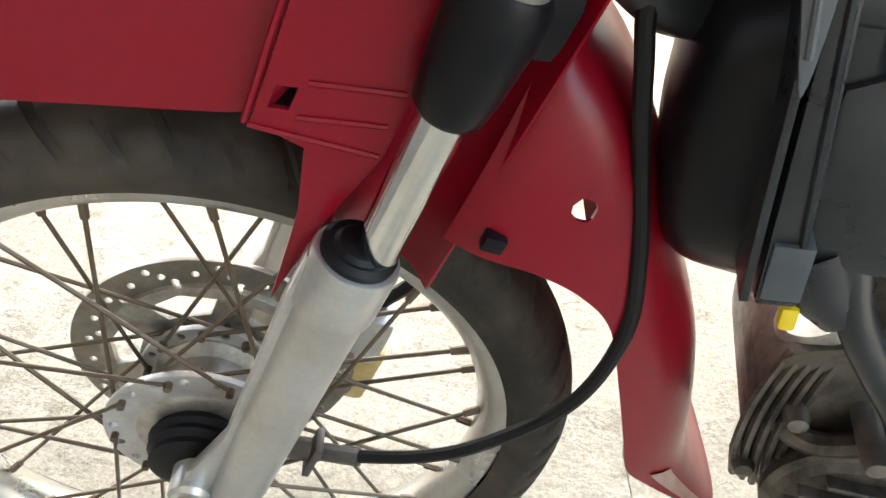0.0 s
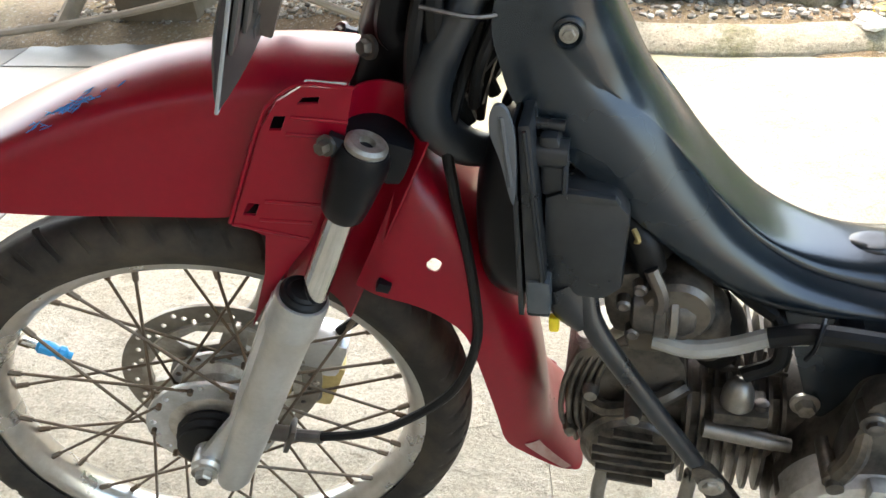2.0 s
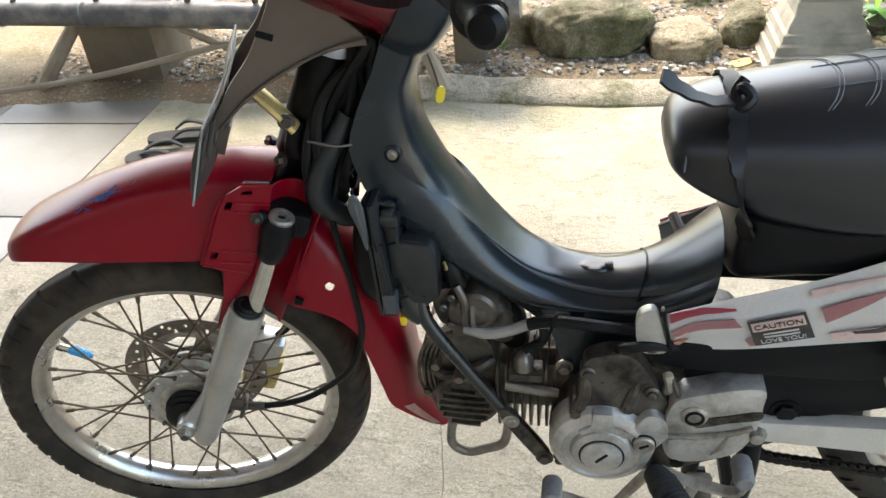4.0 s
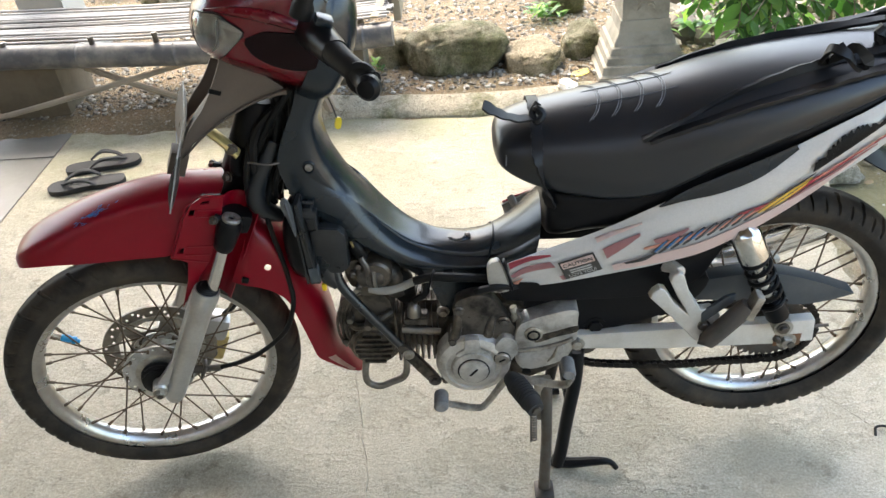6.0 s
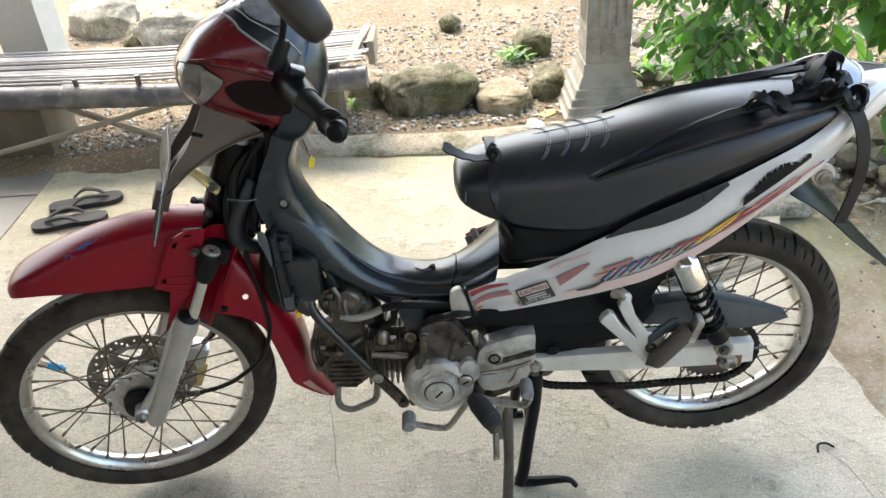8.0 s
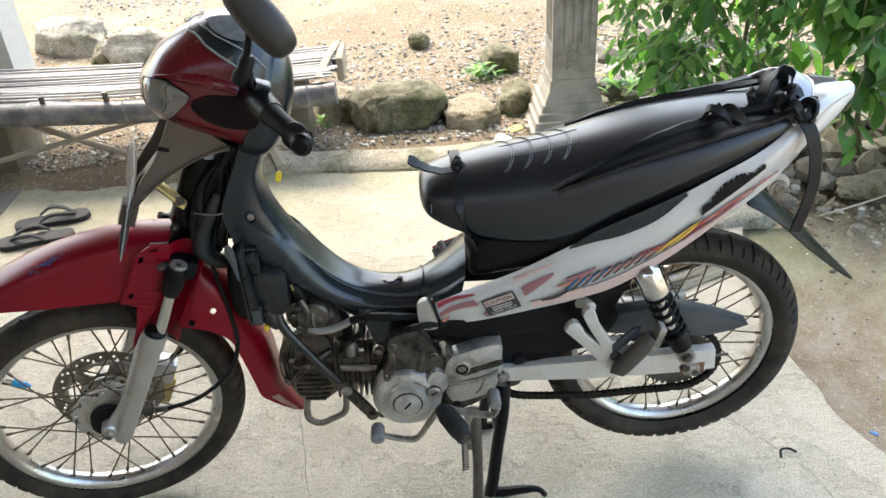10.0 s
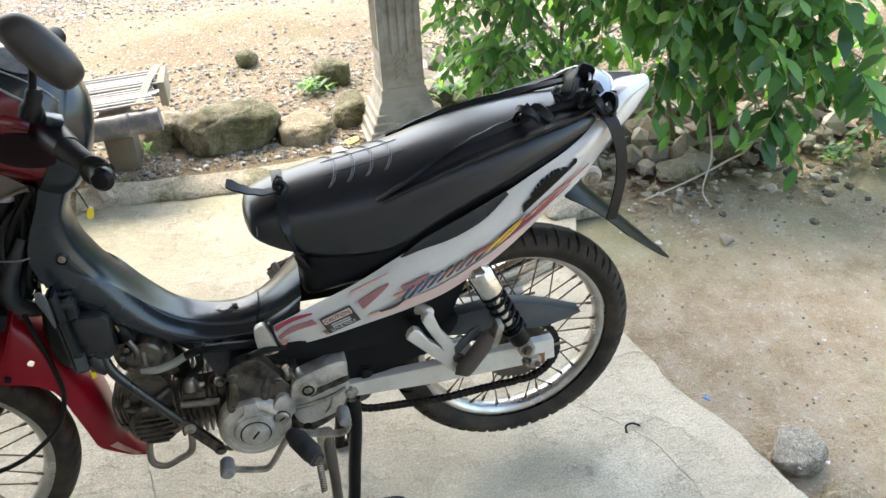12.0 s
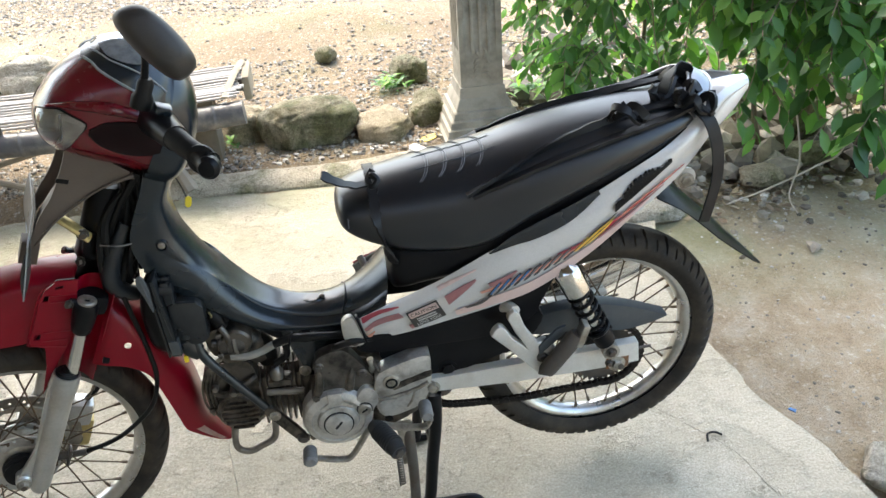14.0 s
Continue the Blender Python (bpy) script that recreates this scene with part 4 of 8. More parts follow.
tagged(part("plastic_scrap", prism([(0, 0), (0.010, -0.004), (0.018, -0.009), (0.021, 0.001), (0.013, 0.002), (0.007, 0.006)], 0, 0.003, axes="xy"), BLUE_DECAL, at=pose(1.145, -0.005, -0.02, 10, 0, -20)), "torn scrap of blue plastic at the slab's edge", "scrap")


# ---------------------------------------------------------------- motorbike
bike = thing("motorbike", "red and silver underbone motorbike on its centre stand", "motorbike", pose(0, -0.02, 0))
STEER = Matrix.Translation((-0.585, -0.008, 0.2715)) @ Matrix.Rotation(radians(25.3), 4, "Y") @ Matrix.Rotation(radians(14.0), 4, "Z")


HUB = worn("hub_aluminium", (0.50, 0.49, 0.46), (0.22, 0.19, 0.14), 0.5, 0.42, 0.5, grain=160, patch=24, relief=0.1)


def tyre_mesh(r_bead, r_out, half, blocks, groove, lean, deep=0.0045):
    """A tyre whose tread is cut by slanted cross grooves, offset from side to side."""
    inside = (0.0, 0.035, groove - 0.035, groove, groove + (1 - groove) * 0.35, groove + (1 - groove) * 0.7)
    n = 31
    vs = []
    bm = bmesh.new()
    profile = []
    for k in range(n):
        a = (-1 + 2 * k / (n - 1)) * 2.35
        v = half * math.sin(max(-1.5708, min(1.5708, a * 0.92)))
        if abs(a) > 1.7:
            v *= 1 - 0.28 * (abs(a) - 1.7) / 0.65
        h = 0.5 + 0.5 * math.cos(min(3.1416, abs(a) * 1.337))
        slant = math.copysign(min(1.0, abs(a) / 1.3), a)
        profile.append((a, v, r_bead + (r_out - r_bead) * h ** 0.62, lean * abs(slant) + 0.5 * max(0.0, min(1.0, 0.5 + a * 2.5))))
    for j in range(blocks):
        for q, f in enumerate(inside):
            row = []
            for a, v, rr, shift in profile:
                cut = q in (1, 2) and 0.2 < abs(a) < 1.36
                long_cut = j % 2 == 0 or abs(a) > 0.7
                if cut and long_cut:
                    rr -= deep * (0.6 if abs(a) > 1.25 else 1.0)
                elif abs(a) < 0.08:
                    rr -= 0.0022
                elif 0.55 < abs(a) < 0.67:
                    rr -= 0.0018
                elif 1.7 < abs(a) < 1.82:
                    rr += 0.0008
                th = 2 * math.pi * (j + f - shift) / blocks
                row.append(bm.verts.new((rr * math.cos(th), v, rr * math.sin(th))))
            vs.append(row)
    for a, b in zip(vs, vs[1:] + vs[:1]):
        for i in range(n - 1):
            bm.faces.new((a[i], b[i], b[i + 1], a[i + 1]))
    return bm


def build_wheel(name, at, r_rim, r_tyre, half, hub_near, hub_far, r_hub, blocks, groove, lean, label, deep=0.0045):
    k = r_rim / 0.237
    hub = bmesh.new()
    w0, w1 = hub_near, hub_far
    r_far = 0.056
    lathe([(0.030, w0 - 0.004), (r_hub * 0.66, w0 - 0.003), (r_hub * 0.72, w0), (r_hub * 0.74, w0 + 0.004), (0.036, w0 + 0.012), (0.032, 0), (0.036, w1 - 0.012), (r_far * 0.8, w1 - 0.005), (r_far * 0.8, w1 + 0.004), (0.03, w1 + 0.006)], "y", 40, bm=hub)
    wheel = part(name, hub, ALU, bike, label, at)
    for y, rf in ((w0, r_hub), (w1, r_far)):
        holes = [circle2(0.0042, 10, (rf * 0.90 * math.cos(a), rf * 0.90 * math.sin(a))) for a in (2 * math.pi * (j + 0.5) / 18 for j in range(18))]
        me = pierced([circle2(rf, 64), circle2(rf * 0.6, 40)[::-1]] + holes, 0.004, 0.0006)
        part("hub_flange", me, HUB, wheel, at=pose(0, y, 0, 90, 0, 0), smooth=30)
    rim = lathe([(r_rim, -0.0235), (r_rim + 0.001, -0.0215), (r_rim - 0.001, -0.0195), (r_rim - 0.010 * k, -0.0185), (r_rim - 0.012 * k, 0.0), (r_rim - 0.010 * k, 0.0185), (r_rim - 0.001, 0.0195), (r_rim + 0.001, 0.0215), (r_rim, 0.0235), (r_rim - 0.010 * k, 0.0225), (r_rim - 0.016 * k, 0.019), (r_rim - 0.021 * k, 0.012), (r_rim - 0.024 * k, 0.004), (r_rim - 0.024 * k, -0.004), (r_rim - 0.021 * k, -0.012), (r_rim - 0.016 * k, -0.019), (r_rim - 0.010 * k, -0.0225)], "y", 144, close=True)
    part("rim", rim, RIM, wheel, "dulled chrome steel rim", smooth=50)
    part("tyre", tyre_mesh(r_rim - 0.004, r_tyre, half, blocks, groove, lean, deep), TYRE, wheel, "worn dusty black tyre", smooth=40)
    r_in = r_rim - 0.022 * k
    meshes = {}
    for sgn, y in ((-1, w0), (1, w1)):
        for lead in (1, -1):
            a0, a1 = 0.0, radians(60) * lead
            rf = r_hub if sgn < 0 else r_far
            p = Vector((rf * 0.90 * math.cos(a0), y + sgn * (0.004 if lead > 0 else -0.004), rf * 0.90 * math.sin(a0)))
            q = Vector((r_in * math.cos(a1), sgn * 0.006, r_in * math.sin(a1)))
            bm = tube([p, q], 0.0018, 1, 6)
            d = (p - q).normalized()
            tube([q - d * 0.003, q + d * 0.014, q + d * 0.0145], [0.0036, 0.0032, 0.0022], 1, 6, bm=bm)
            tube([p - Vector((0, 0.005, 0)), p + Vector((0, 0.005, 0))], 0.003, 1, 6, bm=bm)
            first = part("spoke", bm, SPOKE, wheel, smooth=40)
            meshes[(sgn, lead)] = first.data
            off = 10 if sgn > 0 else 0
            for j in range(9):
                ang = radians(40 * j + (20 if lead < 0 else 0) + off)
                ob = first if j == 0 else part("spoke", first.data, None, wheel, smooth=0)
                ob.matrix_basis = Matrix.Rotation(-ang, 4, "Y")
    return wheel


FRONT = STEER @ Matrix.Translation((-0.0545, -0.020, 0.017)) @ Matrix.Rotation(radians(-3), 4, "X")
front_wheel = build_wheel("front_wheel", FRONT, 0.239, 0.288, 0.036, -0.0255, 0.030, 0.070, 54, 0.26, 0.8, "spoked front wheel with a brake disc", 0.0045)


def build_front_details():
    rows = [circle2(0.114, 96), circle2(0.087, 72)[::-1]]
    for j in range(24):
        for q, rr in enumerate((0.093, 0.100, 0.107)):
            a = 2 * math.pi * (j + q * 0.33) / 24
            if (j + q) % 2 == 0 or q == 1:
                rows.append(circle2(0.0036, 10, (rr * math.cos(a), rr * math.sin(a))))
    part("brake_disc", pierced(rows, 0.004, 0.0004), DISC, front_wheel, "drilled steel brake disc", pose(0, 0.046, 0, 90, 0, 0), 30)
    spider = [circle2(0.090, 72), circle2(0.040, 40)[::-1]]
    for j in range(6):
        a0 = 2 * math.pi * j / 6
        w = 0.36
        spider.append([(0.061 * math.cos(a0 - w * 0.8), 0.061 * math.sin(a0 - w * 0.8)), (0.059 * math.cos(a0), 0.059 * math.sin(a0)), (0.061 * math.cos(a0 + w * 0.8), 0.061 * math.sin(a0 + w * 0.8)), (0.080 * math.cos(a0 + w), 0.080 * math.sin(a0 + w)), (0.084 * math.cos(a0), 0.084 * math.sin(a0)), (0.080 * math.cos(a0 - w), 0.080 * math.sin(a0 - w))])
    part("disc_carrier", pierced(spider, 0.006, 0.0006), ALU, front_wheel, "", pose(0, 0.042, 0, 90, 0, 0), 30)
    part("speedometer_drive", lathe([(0.030, -0.028), (0.034, -0.032), (0.036, -0.037), (0.033, -0.041), (0.035, -0.046), (0.031, -0.051), (0.032, -0.056), (0.018, -0.062)], "y", 32), RUBBER, front_wheel, "ribbed black rubber drive cover")
    valve = tube([(-0.206, 0.0, 0.048), (-0.190, 0.0, 0.045)], 0.004, 1, 8)
    valve = part("valve", valve, CHROME, front_wheel)
    part("valve_cap", lathe([(0.005, 0), (0.0075, 0.003), (0.0075, 0.016), (0.006, 0.019), (0.006, 0.021), (0.0075, 0.023), (0.0075, 0.028), (0.004, 0.031), (0.004, 0.036)], "x", 10), BLUE, valve, "blue valve cap", pose(-0.192, 0.0, 0.0455, 0, 12, 0))


build_front_details()


def build_fork():
    u = -0.013
    for v in (-0.085, 0.085):
        s = 1 if v < 0 else -1
        bm = lathe([(0.008, -0.006), (0.016, -0.002), (0.0195, 0.010), (0.0205, 0.09), (0.0212, 0.20), (0.0218, 0.247), (0.0242, 0.252), (0.0245, 0.256), (0.0245, 0.288), (0.0235, 0.2915), (0.0215, 0.292), (0.0145, 0.290)], "z", 32, (u, v, 0))
        lathe([(0.012, -0.004), (0.0155, 0.0), (0.0155, 0.022), (0.012, 0.024)], "y", 24, (-0.044, v - 0.010, 0.024), bm=bm)
        join(bm, prism([(-0.047, 0.012), (-0.03, 0.006), (-0.026, 0.286), (-0.0385, 0.286), (-0.040, 0.245), (-0.0375, 0.10), (-0.052, 0.040)], v - 0.006, v + 0.005, 0.002))
        top = Matrix.Translation((u, v, 0.29))
        leg = part("fork_leg", bm, FORK, bike, "silver-grey painted fork lower leg", STEER @ top @ Matrix.Rotation(radians(1.7), 4, "Y") @ Matrix.Rotation(radians(-1.7), 4, "X") @ top.inverted())
        part("dust_seal", lathe([(0.0115, 0.286), (0.0205, 0.2905), (0.0210, 0.2955), (0.0180, 0.2985), (0.0150, 0.2975), (0.0125, 0.300)], "z", 28, (u, v, 0)), RUBBER, leg)
        part("fork_tube", lathe([(0.0122, 0.28), (0.0122, 0.41)], "z", 32, (u + 0.008, v, 0)), CHROME, bike, "chrome fork tube", STEER)
        part("fork_clamp", lathe([(0.0145, 0.392), (0.0175, 0.396), (0.0195, 0.410), (0.0218, 0.440), (0.0215, 0.452), (0.018, 0.459), (0.008, 0.460)], "z", 32, (u + 0.008, v, 0)), BLACK, bike, "black fork clamp", STEER)
        part("clamp_cap", lathe([(0.0165, 0.456), (0.0165, 0.463), (0.0135, 0.465), (0.0065, 0.4645), (0.0055, 0.459), (0.001, 0.459)], "z", 28, (u + 0.008, v, 0)), ALU, bike, "worn metal cap bolt", STEER)
        bm = tube([(-0.033, v + s * 0.004, 0.452), (-0.018, v + s * 0.002, 0.451), (0.002, v, 0.448)], 0.0095, 5, 10)
        bolt_at = STEER @ pose(-0.033, v - s * 0.002, 0.453, 0, 0, -35)
        part("clamp_lug", bm, BLACK, bike, "", STEER)
        bolt(bike, bolt_at, 0.0055, 0.009, STEEL, "pinch_bolt")
    part("fork_bridge", box((-0.03, -0.075, 0.42), (0.035, 0.075, 0.462), 0.012), BLACK, bike, "black lower fork bridge", STEER)
    part("steering_stem", lathe([(0.022, 0.44), (0.024, 0.50), (0.03, 0.51), (0.03, 0.64), (0.026, 0.66)], "z", 24), BLACK, bike, "", STEER)
    part("front_axle", tube([(-0.052, -0.120, 0.024), (-0.053, 0.095, 0.012)], 0.0055, 1, 12), STEEL, bike, "", STEER)
    bolt(bike, STEER @ pose(-0.052, -0.108, 0.024, 0, 20, 0), 0.0095, 0.010, ALU, "axle_nut")
    cal = part("brake_caliper", box((0.022, 0.035, -0.02), (0.082, 0.075, 0.055), 0.008), BRASS, bike, "stained brass-coloured brake caliper", STEER)
    part("piston_body", box((0.018, 0.026, 0.045), (0.074, 0.072, 0.105), 0.012), FORK, cal)
    part("caliper_bracket", box((0.0, 0.055, -0.005), (0.035, 0.068, 0.115), 0.004), STEEL, cal)
    part("caliper_bolt", lathe([(0.007, 0), (0.007, -0.008), (0.004, -0.010)], "y", 8, (0.05, 0.034, 0.035)), CHROME, cal)
    part("piston_cover", lathe([(0.019, 0), (0.019, -0.006), (0.012, -0.009)], "y", 18, (0.046, 0.036, 0.004)), STEEL, cal)
    part("brake_hose", tube([(0.058, 0.05, 0.105), (0.075, 0.052, 0.14), (0.07, 0.05, 0.19), (0.045, 0.04, 0.30), (0.04, 0.03, 0.44)], 0.006, 8, 8), RUBBER, bike, "", STEER)
    cable = part("speedometer_cable", tube([(0.045, -0.075, 0.072), (0.090, -0.086, 0.110), (0.122, -0.090, 0.148), (0.154, -0.090, 0.214), (0.150, -0.088, 0.286), (0.126, -0.082, 0.342), (0.100, -0.072, 0.388), (0.073, -0.068, 0.434), (0.055, -0.06, 0.475), (0.048, -0.04, 0.56)], 0.0048, 8, 10), RUBBER, bike, "black speedometer cable", STEER)
    part("cable_joint", tube([(-0.018, -0.060, 0.046), (0.010, -0.066, 0.056), (0.028, -0.070, 0.064), (0.031, -0.070, 0.065)], [0.010, 0.009, 0.0085, 0.006], 2, 12), STEEL, cable)
    part("cable_clip", box((0.022, -0.082, 0.044), (0.028, -0.062, 0.084), 0.002), STEEL, cable)
    part("cable_spring", tube([(0.031, -0.070, 0.064), (0.056, -0.078, 0.080)], 0.0068, 6, 10), STEEL, cable)


build_fork()


STICKER = worn("worn_sticker", (0.42, 0.28, 0.24), (0.30, 0.03, 0.03), 0.6, 0.4, grain=120, patch=40, relief=0)


def build_fender():
    # centre line (u, w), side edge (u, w), half width
    st = [(-0.337, 0.236, -0.333, 0.232, 0.010), (-0.335, 0.262, -0.326, 0.243, 0.034), (-0.318, 0.292, -0.308, 0.262, 0.052), (-0.283, 0.331, -0.272, 0.282, 0.062), (-0.233, 0.379, -0.222, 0.300, 0.067), (-0.174, 0.424, -0.160, 0.322, 0.069), (-0.112, 0.459, -0.100, 0.342, 0.070), (-0.070, 0.476, -0.084, 0.349, 0.070), (-0.045, 0.484, -0.080, 0.351, 0.070), (-0.022, 0.490, -0.076, 0.352, 0.068)]
    rows = []
    sec = [(0.0, 0.0), (0.18, 0.004), (0.36, 0.022), (0.52, 0.06), (0.62, 0.10), (0.68, 0.155), (0.76, 0.25), (0.86, 0.42), (0.94, 0.62), (0.985, 0.82), (1.0, 1.0)]
    full = [(-a, b) for a, b in sec[:0:-1]] + sec
    for tu, tw, eu, ew, hw in resample(st, 6):
        rows.append([(tu + (eu - tu) * f, k * hw, tw + (ew - tw) * f) for k, f in full])
    fender = part("front_fender", shell(rows, 0.0025), RED, bike, "glossy red front mudguard with blue paint scuffs", STEER, 42)
    # inner section round the fork and the rear flap
    st = [(0.034, 0.446, 0.030, 0.303, 0.068), (0.050, 0.436, 0.050, 0.308, 0.080), (0.083, 0.420, 0.081, 0.312, 0.086), (0.118, 0.392, 0.112, 0.305, 0.087), (0.172, 0.330, 0.141, 0.286, 0.087), (0.224, 0.272, 0.178, 0.235, 0.086), (0.262, 0.215, 0.214, 0.182, 0.085), (0.292, 0.160, 0.240, 0.144, 0.084), (0.315, 0.134, 0.268, 0.127, 0.082), (0.348, 0.106, 0.315, 0.109, 0.080), (0.362, 0.096, 0.335, 0.104, 0.076)]
    rows = []
    sec = resample([(0.0, 0.0), (0.3, 0.012), (0.55, 0.06), (0.72, 0.14), (0.85, 0.28), (0.94, 0.50), (0.985, 0.76), (1.0, 1.0)], 4)
    full = [(-a, b) for a, b in sec[:0:-1]] + sec
    for tu, tw, eu, ew, hw in resample(st, 8):
        rows.append([(tu + (eu - tu) * f, k * hw, tw + (ew - tw) * f) for k, f in full])
    bm = bmesh.new()
    rings(bm, rows, False, False)
    hole = [f for f in bm.faces if (f.calc_center_median() - Vector((0.083, -0.084, 0.360))).length < 0.0085]
    bmesh.ops.delete(bm, geom=hole, context="FACES")
    for v in bm.verts:
        d = Vector((v.co.x - 0.083, 0, v.co.z - 0.360))
        if v.co.y < -0.05 and v.is_boundary and d.length < 0.014:
            d = d.normalized() * 0.0068
            v.co.x, v.co.z = 0.083 + d.x, 0.360 + d.z
    bmesh.ops.recalc_face_normals(bm, faces=bm.faces)
    bmesh.ops.solidify(bm, geom=bm.faces[:], thickness=0.0025)
    flap = part("rear_flap", bm, RED, fender, "red inner mudguard and flap", None, 42)
    n = len(rows)
    part("worn_sticker", shell([[(q[0], q[1] - 0.0016, q[2]) for q in row[5:11]] for row in rows[n - 23:n - 8]], 0.0006), STICKER, flap, "small worn yellowish sticker")
    part("slot", box((0.044, -0.086, 0.318), (0.056, -0.078, 0.328), 0.001), BLACK, flap)
    # side panel with slots
    for s in (-1, 1):
        pan = [(-0.083, 0.348), (-0.080, 0.445), (-0.074, 0.470), (-0.060, 0.488), (-0.026, 0.497), (-0.018, 0.43), (-0.020, 0.35), (-0.034, 0.30), (-0.045, 0.232), (-0.048, 0.300), (-0.056, 0.342)]
        hole = [[(-0.078, 0.358), (-0.068, 0.360), (-0.067, 0.374), (-0.077, 0.372)], [(-0.075, 0.444), (-0.066, 0.447), (-0.065, 0.461), (-0.074, 0.458)], [(-0.061, 0.472), (-0.046, 0.478), (-0.046, 0.485), (-0.058, 0.480)]]
        if s > 0:
            pan = [(-0.083, 0.348), (-0.078, 0.425), (-0.020, 0.43), (-0.020, 0.35), (-0.034, 0.30), (-0.045, 0.232), (-0.048, 0.300), (-0.056, 0.342)]
            hole = hole[:1]
        me = pierced([pan] + [h[::-1] for h in hole], 0.0025, 0.0004)
        part("side_panel", me, RED, fender, "recessed red side panel with slots", Matrix.Translation((0, s * 0.0745, 0)) @ Matrix.Rotation(radians(90), 4, "X"), 30)
        if s > 0:
            continue
        for line in ([(-0.086, 0.347), (-0.083, 0.445), (-0.077, 0.471), (-0.062, 0.490), (-0.026, 0.499)], [(-0.064, 0.358), (-0.024, 0.368)], [(-0.064, 0.378), (-0.022, 0.388)], [(-0.062, 0.446), (-0.022, 0.455)], [(-0.062, 0.461), (-0.022, 0.470)], [(-0.084, 0.346), (-0.022, 0.350)]):
            part("rib", tube([(x, s * 0.0762, z) for x, z in line], 0.0017, 4, 6), RED, fender)
        # black sheet in place of the shade seen through the slots
        part("slot_shade_plate", prism([(-0.081, 0.350), (-0.078, 0.45), (-0.058, 0.485), (-0.03, 0.492), (-0.026, 0.36)], s * 0.060, s * 0.064), BLACK, fender)
    channel = [[(-0.030 + 0.066 * k / 12 + (w - 0.28) * 0.02, -0.070 + 0.030 * math.sin(k / 12 * math.pi) ** 0.7, w) for k in range(13)] for w in np.linspace(0.262, 0.492, 9)]
    part("fork_cover", shell(channel, 0.002), RED, fender, "hollow red channel round the fork")
    # blue scuffs along the crown
    r = random.Random(5)
    for k in range(46):
        u = -0.222 + r.gauss(0, 0.013)
        v = -0.034 + (u + 0.222) * 0.35 + r.gauss(0, 0.005)
        w = float(np.interp(u, [-0.283, -0.233, -0.174, -0.112], [0.331, 0.379, 0.424, 0.459]))
        drop = 0.0010 + 0.0050 * (abs(v) / 0.068) ** 2 * 1.9
        half = r.uniform(0.0015, 0.006)
        part("paint_scuff", prism([(-half, 0), (-half * 0.3, 0.0006), (half, 0.0002), (half * 0.4, -0.0005)], -0.0003, 0.0003, axes="xy"), BLUE_DECAL, fender, at=Matrix.Translation((u, v, w - drop + 0.0018)) @ Matrix.Rotation(radians(-38), 4, "Y") @ Matrix.Rotation(radians(20), 4, "X") @ Matrix.Rotation(radians(r.choice((15, 20, -35)) + r.uniform(-15, 15)), 4, "Z"))


build_fender()


def skin(stations, n, sides=28, power=2.4):
    """A closed skin along x: (x, low, high, half width) with rounded sections."""
    rows = []
    for x, lo, hi, hw in resample(stations, n):
        c, h = (lo + hi) / 2, max(0.001, (hi - lo) / 2)
        hw = max(0.001, hw)
        row = []
        for k in range(sides):
            a = 2 * math.pi * k / sides
            ca, sa = math.cos(a), math.sin(a)
            row.append((x, hw * math.copysign(abs(ca) ** (2 / power), ca), c + h * math.copysign(abs(sa) ** (2 / power), sa)))
        rows.append(row)
    bm = bmesh.new()
    rings(bm, rows, True, True)
    return bm


